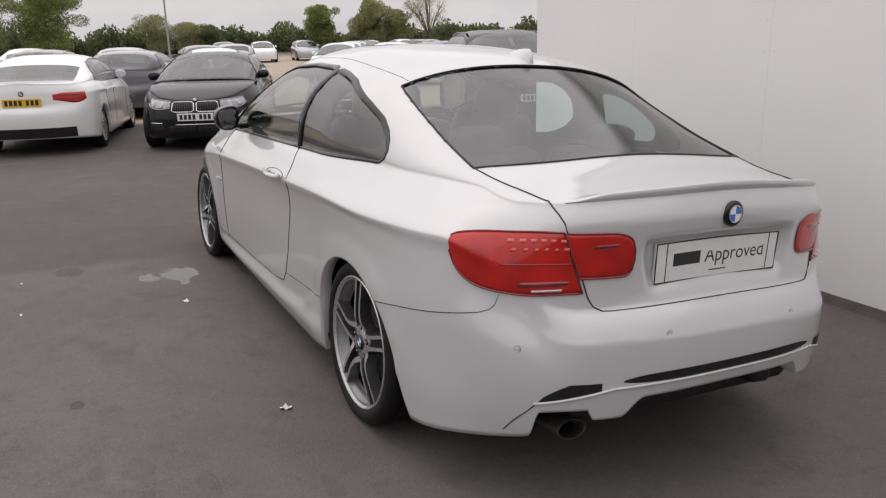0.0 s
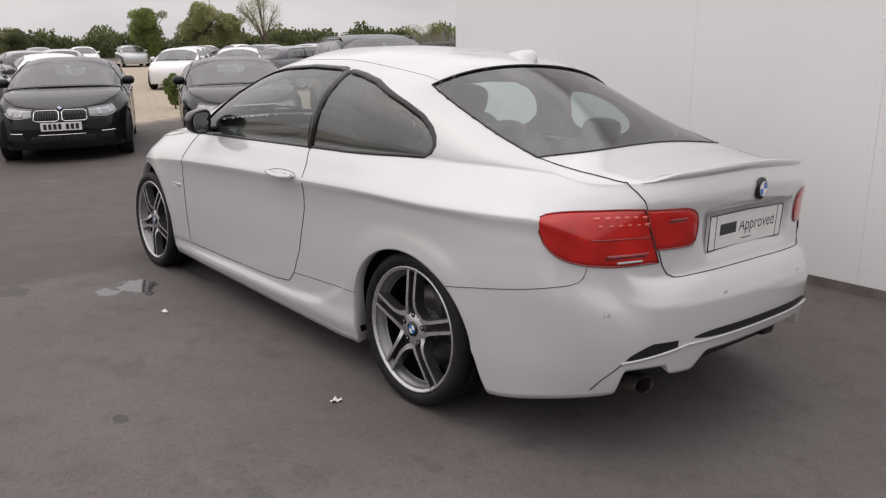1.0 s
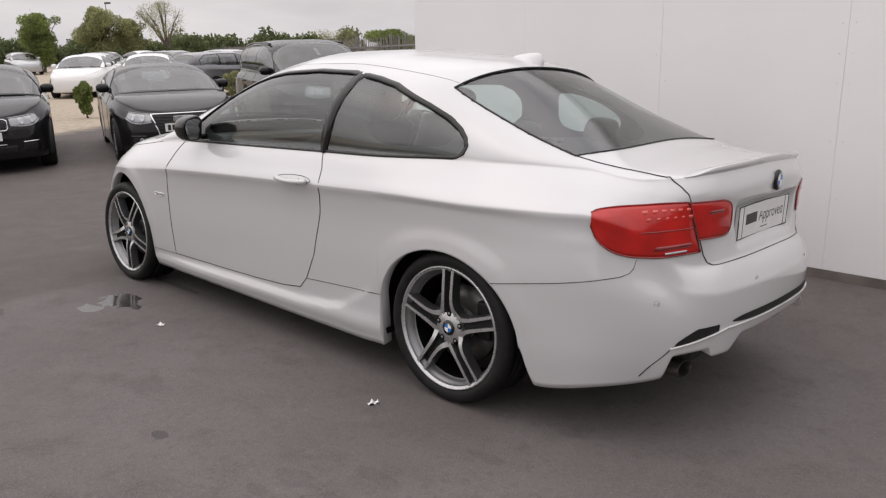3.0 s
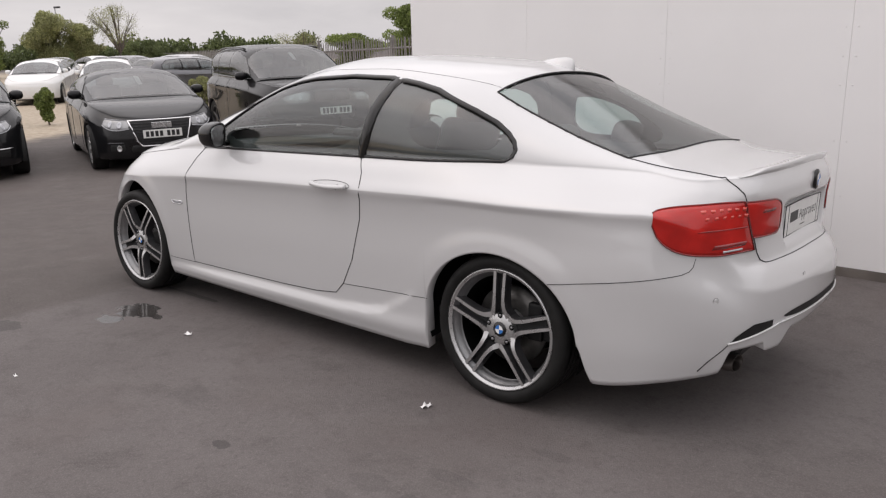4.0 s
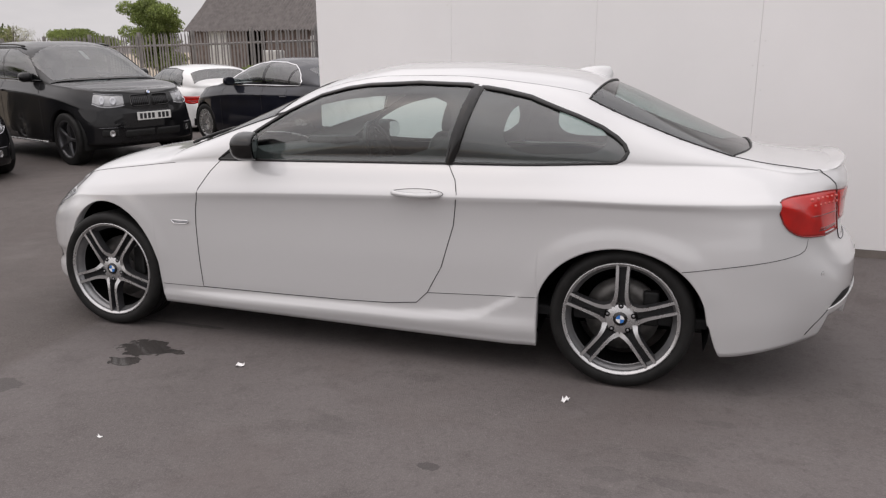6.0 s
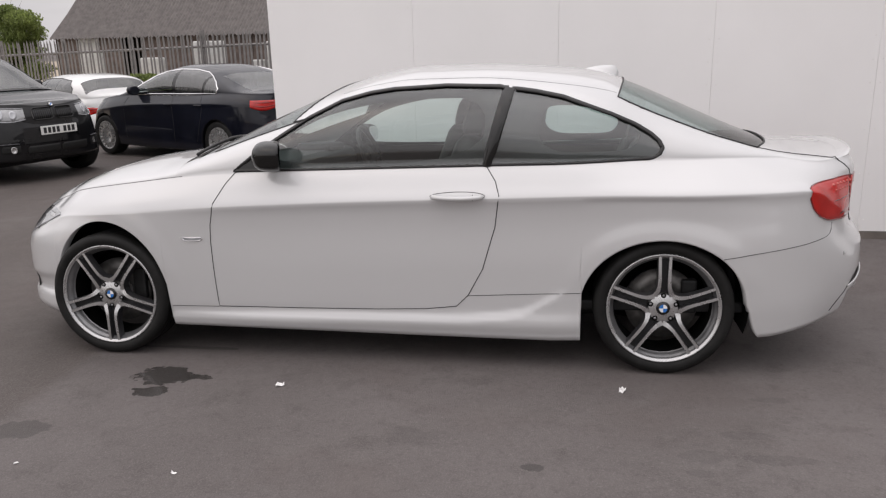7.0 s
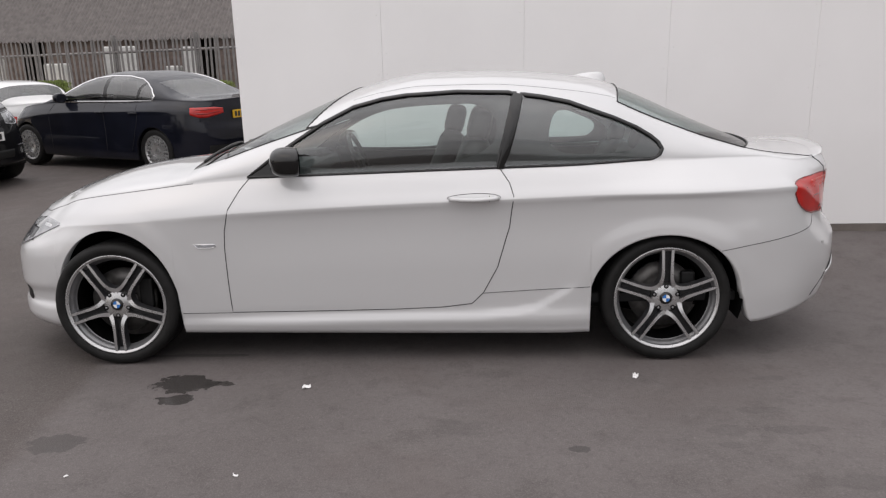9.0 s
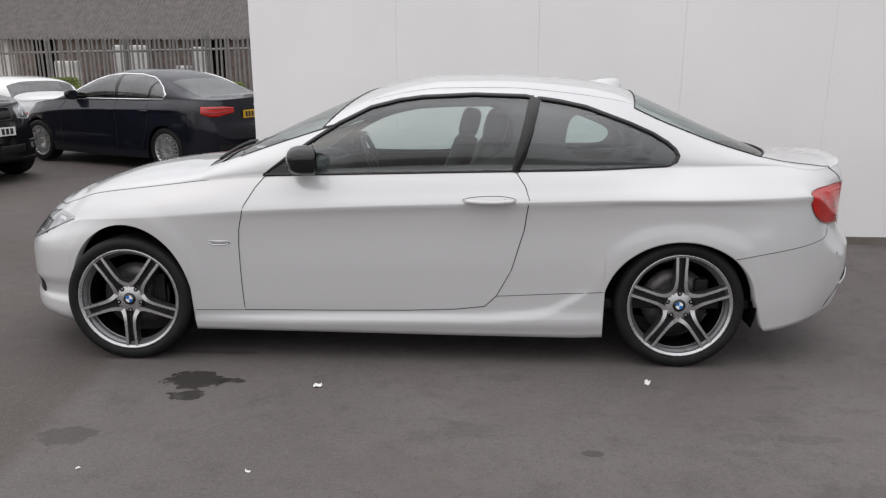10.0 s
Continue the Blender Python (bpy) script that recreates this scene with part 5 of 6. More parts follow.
bm = bmesh.new()
cushion(bm, (1.02, 0, 0.52), (0.5, 1.2, 0.16), 6, 0.06)
bench = part("rear_bench", bm, LEATHER, car, "black leather rear bench", smooth=True)
for y in (-0.33, 0.33):
    bm = bmesh.new()
    cushion(bm, (1.28, y, 0.74), (0.13, 0.58, 0.48), 24, 0.05)
    part("bench_back", bm, LEATHER, bench, smooth=True)
    bm = bmesh.new()
    pillow(bm, (1.36, y, 1.0), (0.09, 0.24, 0.12), 14)
    part("headrest", bm, LEATHER, bench, smooth=True)
ring = [Vector((0, 0.185 * math.cos(g), 0.185 * math.sin(g))) for g in np.linspace(0, 2 * math.pi, 41)[:-1]]
turn_ = pose(-0.24, 0.37, 0.86, 0, -24, 0)
v, f = sweep([turn_ @ p for p in ring], 0.015, 8, True)
steer = to_object("steering_wheel", v, f, LEATHER, car, "black leather steering wheel")
bm = bmesh.new()
box(bm, turn_.translation + Vector((-0.02, 0, 0)), (0.05, 0.16, 0.13), pose(0, 0, 0, 0, -24, 0).to_3x3(), 0.03)
box(bm, turn_.translation + Vector((-0.01, 0, 0.0)), (0.02, 0.35, 0.035), pose(0, 0, 0, 0, -24, 0).to_3x3(), 0.008)
part("wheel_boss", bm, INTERIOR, steer)
bm = bmesh.new()
box(bm, (-0.22, 0.0, 1.215), (0.03, 0.22, 0.065), bevel=0.012)
part("rear_view_mirror", bm, GLOSS_BLACK, car)

# windscreen surround
def screen_edge(x, f):
    y0, z0 = COUPE.base(x)
    return (x, y0 * (1 - f ** COUPE.n(x)) ** (1 / COUPE.n(x)), z0 + f * (COUPE.roof(x) - z0))


left = [screen_edge(x, 0.70) for x in np.linspace(-0.80, -0.29, 30)]
head_ = [(-0.16 - 0.16 * (y / 0.6) ** 2, y) for y in np.linspace(left[-1][1] + 0.01, -left[-1][1] - 0.01, 25)]
ring = left + [(x, y, COUPE.cabin_z(x, y)) for x, y in head_] + [(x, -y, z) for x, y, z in left[::-1]]
tube_part("windscreen_seal", ring, 0.0045, RUBBER, car)


def settle(p):
    """The body as it sits on its springs, a little higher at the tail and drawn in at the sills."""
    x, y, z = p
    return Vector((x - 0.0246 - 0.0065 * x - 0.0583 * z + 0.0179 * y * y + 0.0125 * x * x + 0.0472 * z * z,
                   y * (0.9534 + 0.0047 * x + 0.0694 * z), z + 0.0616 + 0.0055 * x + 0.0092 * z - 0.0703 * y * y))


for ob in car.children:
    if ob.name.split(".")[0] == "wheel":
        continue
    for piece in [ob] + list(ob.children_recursive):
        if ob.matrix_basis == Matrix.Identity(4) and piece.matrix_basis == Matrix.Identity(4):
            for v in piece.data.vertices:
                v.co = settle(v.co)
        elif piece == ob or ob.matrix_basis == Matrix.Identity(4):
            piece.location = settle(piece.location)
car.matrix_basis = pose(0, 0, 0, -3.4, 0, 0)


# ---- the other parked cars ----
def lifted(lift, bonnet, boot_, roof_, tail_top, low, arch, ys=1.0, xs=1.0, mid=0.0, dent=None, nose=0.0, n=2.9):
    o = [(x * xs, y * ys) for x, y in COUPE.outline]
    c0, r = COUPE.crease, arch
    return Shape(
        outline=o,
        profiles={
            0: curve((0, 0.06), (0.3, 0.01), (0.6, 0), (0.9, 0.01), (1, 0.03), (1.5, 0.05), (2, 0.10)),
            3: curve((0, 0.03), (0.3, 0.0), (0.6, 0), (1, 0.035), (1.5, 0.08), (2, 0.15)),
            5: curve((0, 0.04), (0.3, 0.008), (0.6, 0.004), (0.95, 0.004), (1, 0.0), (1.3, 0.02), (2, 0.10)),
            7: curve((0, 0.03), (0.2, 0.012), (0.5, 0.008), (0.95, 0.006), (1, 0.0), (1.4, 0.03), (2, 0.08)),
            9.5: curve((0, 0.012), (0.3, 0.0), (0.6, 0.0), (0.95, 0.012), (1, 0.006), (1.5, 0.04), (2, 0.10)),
            11: curve((0, 0.02), (0.3, 0.0), (0.6, 0.0), (1, 0.02), (1.5, 0.06), (2, 0.13)),
            12.5: curve((0, 0.05), (0.3, 0.01), (0.6, 0), (0.75, 0.012), (0.9, 0.05), (1.5, 0.07), (2, 0.11)),
            15: curve((0, 0.08), (0.3, 0.02), (0.6, 0), (0.75, 0.01), (0.85, 0.07), (1.5, 0.09), (2, 0.12))},
        low=curve((-2.5, low + 0.02), (0, low), (1.7, low + 0.02), (2.5, low + 0.08)),
        crease=curve((0, 0.60 + lift * 0.8), (3, 0.64 + lift * 0.8), (5, 0.72 + lift), (7, 0.80 + lift), (9, 0.83 + lift), (11, 0.84 + lift), (13, 0.78 + lift * 0.8), (15, 0.76 + lift * 0.8)),
        top=curve((0, 0.70 + lift + nose), (2, 0.735 + lift + nose), (4, 0.83 + lift + nose * 0.5), (5, 0.89 + lift), (6, 0.925 + lift), (8, 0.945 + lift), (10, 0.955 + lift + mid), (12, tail_top - 0.02), (15, tail_top)),
        roof=curve(*roof_), hood=curve((-2.1 * xs, 0.70 + lift + nose), (-2.0 * xs, 0.75 + lift + nose), (-1.7 * xs, bonnet - 0.07), (-1.3, bonnet), (-0.9, bonnet + 0.035)), boot=curve(*boot_),
        arches=[(-1.39 * xs, 0.31 * r / 0.34, r * 1.02, r * 1.06), (1.40 * xs, 0.31 * r / 0.34, r * 1.02, r * 1.02)], glass_n=n, dent=dent)


SALOON_ROOF = ((-1.06, 0.985), (-0.7, 1.14), (-0.35, 1.285), (-0.05, 1.38), (0.3, 1.428), (0.7, 1.42), (1.05, 1.36), (1.35, 1.255), (1.65, 1.125), (1.85, 1.065), (2.05, 1.05), (2.3, 1.04))
SALOON = lifted(0.045, 0.965, SALOON_ROOF[-3:], SALOON_ROOF, 1.03, 0.18, 0.345, 1.01, 1.0, 0.03)
LARGE_ROOF = tuple((x * 1.06, z * 1.015) for x, z in SALOON_ROOF)
LARGE = lifted(0.06, 0.98, LARGE_ROOF[-3:], LARGE_ROOF, 1.045, 0.18, 0.35, 1.035, 1.06, 0.03)
ESTATE_ROOF = ((-1.06, 0.985), (-0.7, 1.14), (-0.35, 1.285), (-0.05, 1.385), (0.3, 1.44), (1.0, 1.45), (1.6, 1.425), (1.92, 1.38), (2.08, 1.26), (2.22, 1.09), (2.3, 1.04))
ESTATE = lifted(0.045, 0.965, ESTATE_ROOF[-2:], ESTATE_ROOF, 1.03, 0.18, 0.345, 1.01, 1.0, 0.03)
SUV_ROOF = ((-1.02, 1.155), (-0.72, 1.33), (-0.40, 1.53), (-0.12, 1.66), (0.3, 1.715), (1.0, 1.72), (1.6, 1.68), (1.95, 1.61), (2.12, 1.42), (2.24, 1.22), (2.3, 1.16))
TALL = lifted(0.20, 1.12, SUV_ROOF[-2:], SUV_ROOF, 1.15, 0.30, 0.40, 1.045, 1.01, 0.02, nose=0.09, n=3.6)
COUPE2_ROOF = ((-1.06, 0.95), (-0.7, 1.10), (-0.35, 1.245), (-0.05, 1.34), (0.3, 1.375), (0.7, 1.36), (1.1, 1.30), (1.5, 1.18), (1.85, 1.03), (2.0, 0.985), (2.3, 0.965))
COUPE2 = lifted(0.02, 0.94, COUPE2_ROOF[-2:], COUPE2_ROOF, 0.96, 0.17, 0.345, 1.025, 1.0, 0.01)
GLASS_4 = ([(-0.68, 0.99), (-0.45, 1.13), (-0.2, 1.25), (0.05, 1.325), (0.36, 1.36), (0.40, 0.995)],
           [(0.46, 0.995), (0.44, 1.36), (0.75, 1.355), (1.0, 1.315), (1.10, 1.28), (1.04, 1.0)],
           [(1.09, 1.005), (1.15, 1.26), (1.30, 1.18), (1.40, 1.09), (1.36, 1.02)])
GLASS_E = GLASS_4[:1] + ([(0.46, 0.995), (0.44, 1.365), (1.05, 1.375), (1.12, 1.0)], [(1.17, 1.005), (1.12, 1.37), (1.62, 1.34), (1.85, 1.20), (1.85, 1.05)])
GLASS_S = ([(-0.78, 1.16), (-0.5, 1.36), (-0.25, 1.51), (0.1, 1.60), (0.33, 1.615), (0.36, 1.165)],
           [(0.42, 1.165), (0.39, 1.615), (1.05, 1.61), (1.12, 1.17)],
           [(1.18, 1.175), (1.12, 1.605), (1.6, 1.575), (1.82, 1.45), (1.82, 1.20)])
GLASS_2 = ([(-0.66, 0.965), (-0.45, 1.085), (-0.2, 1.20), (0.1, 1.28), (0.5, 1.30), (0.56, 0.97)], [(0.62, 0.975), (0.58, 1.295), (0.9, 1.26), (1.2, 1.16), (1.38, 1.04), (1.34, 0.985)])


def plate(parent, x, y, z, yaw, material, width=0.52):
    bm = bmesh.new()
    box(bm, (0, 0, 0), (width, 0.012, 0.111), bevel=0.003)
    p = part("number_plate", bm, material, parent, "plain plate with unreadable dark characters")
    for i in range(7):
        bm = bmesh.new()
        box(bm, (-0.205 + i * 0.062 + (0.035 if i > 3 else 0), -0.0068, 0), (0.042, 0.001, 0.075))
        part("character_bar", bm, INK, p)
    p.matrix_basis = pose(x, y, z, 0, 0, yaw)
    return p


def parked_car(name, label, shape, paint, windows, place, heading, group="", face="", tail_lamp=None, near=True, wheel_r=0.32, spokes=10, dark_wheels=False, trim=GLOSS_BLACK, cowl=-1.0, tail=2.02, rear_from=1.42, xs=1.0, rear_half=0.53):
    ob = new(name)
    tagged(ob, label, "car", group)

    def classes(x, y, z, zone):
        if zone == "cabin":
            for k, poly in enumerate(windows):
                if abs(y) > 0.35 and inside([(a * xs, b) for a, b in poly], x, z):
                    return "side_window_%d_%d" % (k, y < 0)
            if abs(y) > 0.35 and any(inside([(p_[-1][0] * xs - 0.02, p_[-1][1]), (p_[-2][0] * xs - 0.02, p_[-2][1]), (q_[1][0] * xs + 0.02, q_[1][1]), (q_[0][0] * xs + 0.02, q_[0][1])], x, z) for p_, q_ in zip(windows, windows[1:])):
                return "pillar_trim_%d_%d" % (next(i_ for i_, (p_, q_) in enumerate(zip(windows, windows[1:])) if x < q_[1][0] * xs + 0.1 or i_ == len(windows) - 2), y < 0)
            y0, z0 = shape.base(x)
            f = (z - z0) / max(shape.roof(x) - z0, 1e-3)
            if x < -0.12 - 0.15 * (abs(y) / 0.6) ** 2 and f > 0.70:
                return "windscreen" if x > -0.96 else "cowl"
            if x > rear_from and abs(y) < rear_half and f > 0.45 and x < (tail - 0.12):
                return "rear_window"
        return "body"
    res = dict(step=0.035, nl=18, nu=12, na=44)
    for key, (v, f, nrm) in build_body(shape, classes, cowl=cowl * xs, tail=tail, **res).items():
        if "window" in key or key == "windscreen":
            g = to_object(key.split("_window")[0] + "_window" if "window" in key else key, v, f, DARK_GLASS, ob, normals=nrm)
            g.visible_shadow = False
        else:
            to_object(key.split("_trim")[0] + ("_trim" if "pillar" in key else ""), v, f, GLOSS_BLACK if key == "cowl" or "pillar" in key else paint, ob, normals=nrm)
    if near:
        hull = windows[0][:-1] + [p for poly in windows[1:] for p in poly[1:-1]] + [windows[-1][-1]]
        hull = [p for i, p in enumerate(hull) if i == 0 or p[0] > hull[i - 1][0] or i > len(hull) - 4]
        ring = [shape.cabin_at(x * xs, z, 0.001) for x, z in dense(hull, 4, True)]
        for side in both(ring):
            seal_part("window_trim", side, 0.013 if trim == GLOSS_BLACK else 0.016, trim, ob)
    for x in (shape.arches[0][0], shape.arches[1][0]):
        for s in (-1, 1):
            simple_wheel(ob, x, s * (0.76 * shape.outline[7][1] / 0.892), wheel_r, wheel_r, s > 0, spokes, dark_wheels)
            cx, cz, rx, rz = shape.arches[0 if x < 0 else 1]
            verts = [(cx + (rx + 0.01) * math.cos(g), s * yy, max(0.16, cz + (rz + 0.01) * math.sin(g))) for g in np.linspace(-0.3, math.pi + 0.3, 13) for yy in (0.86, 0.5)]
            verts.append((cx, s * 0.5, cz))
            to_object("wheel_well", verts, grid_faces(13, 2) + [(2 * i + 1, 2 * i + 3, 26) for i in range(12)], PLASTIC, ob)
    bm = bmesh.new()
    box(bm, (0.1, 0, 0.30), (3.7, 1.25, 0.16), bevel=0.03)
    box(bm, (0.35, 0, 0.62), (2.4, 1.35, 0.5), bevel=0.05)
    part("cabin_floor", bm, INTERIOR, ob)
    if near:
        belt = shape.top(7)
        for y in (-0.36, 0.36):
            bm = bmesh.new()
            cushion(bm, (0.30, y, belt - 0.1), (0.14, 0.46, 0.55), 18, 0.06)
            cushion(bm, (0.42, y, belt + 0.22), (0.10, 0.26, 0.17), 12, 0.04)
            part("front_seat", bm, LEATHER, ob, smooth=True)
        for s in (-1, 1):
            bm = bmesh.new()
            bmesh.ops.create_uvsphere(bm, u_segments=14, v_segments=10, radius=1)
            for v in bm.verts:
                x, y, z = [math.copysign(abs(t) ** 0.75, t) for t in v.co]
                v.co = Vector((-0.48 + 0.08 * min(x, 0.5), s * (shape.outline[7][1] - 0.005 + 0.095 * y), belt + 0.075 + 0.07 * z))
            dm = part("door_mirror", bm, paint, ob, smooth=True)
            tube_part("mirror_foot", [(-0.52, s * (shape.outline[7][1] - 0.13), belt + 0.005), (-0.49, s * (shape.outline[7][1] - 0.04), belt + 0.03)], 0.028, GLOSS_BLACK, dm, n=6, flat=0.6)
            for pts in ([(-0.72, belt - 0.02), (-0.80, belt - 0.15), (-0.80, shape.low_line(0) + 0.12)], [(0.42, belt), (0.43, 0.6), (0.42, shape.low_line(0) + 0.12)],
                        [(1.08, belt), (1.12, belt - 0.15), (1.08, 0.68), (0.95, shape.low_line(0) + 0.14)]):
                ln_ = [shape.on_side(x, z, 0.0005) for x, z in dense(pts, 6)]
                tube_part("door_gap", ln_ if s < 0 else flip(ln_), 0.003, GAP, ob, n=4)
            for hx in (0.28, 0.98) if len(windows) > 2 else (0.38,):
                ln_ = [shape.on_side(x, belt - 0.12, 0.018) for x in np.linspace(hx, hx + 0.17, 5)]
                tube_part("door_handle", ln_ if s < 0 else flip(ln_), 0.011, paint, ob)
    lz = shape.top(2)
    if face:
        for right in (False, True):
            u0, u1, hi, lo = {"kidney": (1.08, 2.95, lz - 0.035, lz - 0.135), "wide": (1.22, 2.9, lz - 0.045, lz - 0.155), "tall": (1.1, 2.8, lz - 0.05, lz - 0.185)}[face]
            top_ = lambda u: hi + 0.03 * (u - u0) / (u1 - u0)
            low_ = lambda u: lo + (0.03 if face == "tall" else 0.06) * ((u - u0) / (u1 - u0)) ** 2 - 0.03 * math.sin(math.pi * (u - u0) / (u1 - u0))
            v, f = patch(shape, u0, u1, top_, low_, 0.004, 18, 6, right)
            h = to_object("headlamp", v, f, LAMP_GLASS, ob, "smoky glass headlamp with bright reflectors")
            for k in (0.28, 0.62):
                u = u0 + (u1 - u0) * k
                rr = 0.36 * (top_(u) - low_(u))
                mid_ = (top_(u) + low_(u)) / 2
                disc = []
                for ring_r, o_ in ((0.02, 0.010), (0.45, 0.009), (0.55, 0.013), (1.0, 0.013), (1.05, 0.005)):
                    disc += [shape.wrap(u + math.cos(g) * rr * ring_r * 2.6, shape.w_at(u + math.cos(g) * rr * ring_r * 2.6, mid_ + math.sin(g) * rr * ring_r), o_) for g in np.linspace(0, 2 * math.pi, 17)]
                to_object("lamp_reflector", flip(disc) if right else disc, grid_faces(5, 17), CLEAR_LENS, h)
            ring = [shape.wrap(u, shape.w_at(u, low_(u)), 0.007) for u in np.linspace(u0, u1, 14)]
            tube_part("lamp_rim", flip(ring) if right else ring, 0.007, CLEAR_LENS, h, n=5)
            ring = [shape.wrap(u, shape.w_at(u, top_(u)), 0.006) for u in np.linspace(u0, u1, 14)]
            tube_part("lamp_rim", flip(ring) if right else ring, 0.005, CLEAR_LENS, h, n=5)
        if face in ("kidney", "tall"):
            gz0, gz1 = (lz - 0.195, lz - 0.05) if face == "kidney" else (lz - 0.20, lz - 0.05)
            for s in (-1, 1):
                u9 = 0.96 if face == "kidney" else 0.80
                v, f = patch(shape, 0.06, u9, lambda u: gz1, lambda u: gz0, 0.004, 10, 3, s > 0)
                g = to_object("kidney_grille", v, f, PLASTIC, ob, "kidney grille with upright slats")
                us_ = np.linspace(0.06, u9, 12)
                cut = lambda u: 0.022 * max(0.0, 1 - (u9 - u) / 0.12) ** 2 + 0.022 * max(0.0, 1 - (u - 0.06) / 0.10) ** 2
                ring = [shape.wrap(u, shape.w_at(u, gz1 - cut(u)), 0.006) for u in us_] + [shape.wrap(u, shape.w_at(u, gz0 + cut(u)), 0.006) for u in us_[::-1]]
                tube_part("grille_rim", flip(ring) if s > 0 else ring, 0.008, CHROME if face == "kidney" else GLOSS_BLACK, g, closed=True)
                for u in np.linspace(0.14, u9 - 0.07, 9):
                    bar = [shape.wrap(u, shape.w_at(u, z), 0.006) for z in np.linspace(gz0, gz1, 4)]
                    tube_part("slat", flip(bar) if s > 0 else bar, 0.004, ALLOY_DARK, g, n=4)
            p = shape.wrap(0.001, shape.w_at(0.001, lz - 0.02), 0.0)
            roundel(p[0] - 0.002 if face == "kidney" else p[0], 0, lz - 0.022, 0.036, -90, -35, ob)
        else:
            v, f = [], []
            top_w, bot_w, z1, z0 = 0.42, 0.31, lz - 0.05, lz - 0.40
            rows = []
            for z in np.linspace(z0, z1, 10):
                w = bot_w + (top_w - bot_w) * (z - z0) / (z1 - z0)
                w *= 1 - 0.10 * max(0, (z0 + 0.05 - z) / 0.05)
                rows.append([shape_front(shape, y, z, 0.006) for y in np.linspace(-w, w, 15)])
            g = to_object("front_grille", [p for r_ in rows for p in r_], grid_faces(10, 15), PLASTIC, ob, "tall black grille in a chrome frame")
            ring = rows[0] + [r_[-1] for r_ in rows[1:]] + rows[-1][::-1] + [r_[0] for r_ in rows[::-1][1:]]
            tube_part("grille_frame", ring, 0.013, CHROME, g, closed=True)
            for r_ in rows[1:-1]:
                tube_part("slat", [(p[0] - 0.004, p[1], p[2]) for p in r_], 0.005, LAMP_DARK, g, n=4)
            p = shape_front(shape, 0, lz - 0.12, 0.02)
            bm = bmesh.new()
            box(bm, (p[0], 0, p[2]), (0.012, 0.27, 0.08), bevel=0.005)
            part("maker_badge", bm, ALLOY, ob, "plain bright badge on the grille")
        low_z = shape.low_line(-2)
        v, f = patch(shape, 0.0, 1.25, lambda u: low_z + 0.20, lambda u: low_z + 0.07, 0.003, 10, 3)
        a = to_object("front_intake", v, f, PLASTIC, ob)
        v, f = patch(shape, 0.0, 1.25, lambda u: low_z + 0.20, lambda u: low_z + 0.07, 0.003, 10, 3, True)
        to_object("front_intake", v, f, PLASTIC, ob)
        for right in (False, True):
            v, f = patch(shape, 1.45, 2.3, lambda u: low_z + 0.22, lambda u: low_z + 0.09, 0.003, 8, 3, right)
            to_object("fog_intake", v, f, PLASTIC, ob)
            bar = [shape.wrap(u, shape.w_at(u, low_z + 0.225), 0.008) for u in np.linspace(1.5, 2.4, 6)]
            if face != "kidney":
                u = 1.75
                c = [shape.wrap(u + 0.13 * r_ * math.cos(g), shape.w_at(u, low_z + 0.15 + 0.045 * r_ * math.sin(g)), o_) for r_, o_ in ((0.02, 0.006), (0.7, 0.006), (0.8, 0.013), (1.0, 0.008)) for g in np.linspace(0, 2 * math.pi, 17)]
                to_object("fog_lamp", flip(c) if right else c, grid_faces(4, 17), ALLOY, ob, "round fog lamp in the bumper")
            tube_part("bumper_trim", flip(bar) if right else bar, 0.010, CHROME if face == "kidney" else LAMP_DARK, ob, n=5)
        if face == "kidney":
            bar = [shape_front(shape, y, low_z + 0.205, 0.006) for y in np.linspace(-0.30, 0.30, 7)]
            tube_part("bumper_trim", bar, 0.009, CHROME, ob, n=5)
        zp = {"kidney": lz - 0.268, "wide": lz - 0.235, "tall": lz - 0.34}[face]
        p = shape_front(shape, 0, zp, 0.014)
        plate(ob, p[0], 0, zp, -90, PLATE_WHITE)
        # paper ticket behind the windscreen
        x = -0.38
        bm = bmesh.new()
        box(bm, (x, -0.04, shape.cabin_z(x, 0) - 0.035), (0.20, 0.07, 0.004), pose(0, 0, 0, 0, -38, 12).to_3x3())
        part("price_ticket", bm, PLATE_WHITE, ob, "white paper ticket behind the windscreen")
    if tail_lamp:
        z1, z0 = tail_lamp
        for right in (False, True):
            top_ = lambda u: z1 + 0.012 - 0.03 * max(0, u - 12.9)
            low_ = lambda u: z0 - 0.02 + 0.10 * max(0, 11.95 - u) ** 1.5 + 0.045 * max(0, u - 12.3)
            v, f = patch(shape, 11.35, 13.5, top_, low_, 0.006, 24, 6, right)
            lamp = to_object("tail_lamp", v, f, RED_LENS, ob, "glossy red tail lamp")
            for k0, k1 in ((0.18, 0.30), (0.55, 0.70)):
                v, f = patch(shape, 11.62, 13.3, lambda u: top_(u) + (low_(u) - top_(u)) * k0, lambda u: top_(u) + (low_(u) - top_(u)) * k1, 0.009, 18, 2, right)
                to_object("lamp_band", v, f, RED_DARK, lamp, "darker red band in the lens")
        zp = z0 + 0.005
        p = shape.rear(-0.001, zp, 0.0)
        plate(ob, p[0] + 0.01, 0, zp, 90, PLATE_YELLOW)
        p = shape.rear(-0.001, z1 + 0.02, 0.0)
        roundel(p[0] + 0.002, 0, z1 + 0.01, 0.038, 90, 0, ob)
        slot_ = [[shape.rear(s_, z, 0.009) for z in (shape.low_line(2.4) + 0.02, shape.low_line(2.4) + 0.09, shape.low_line(2.4) + 0.165)] for s_ in [v for v in np.linspace(-0.66, 0.66, 24)]]
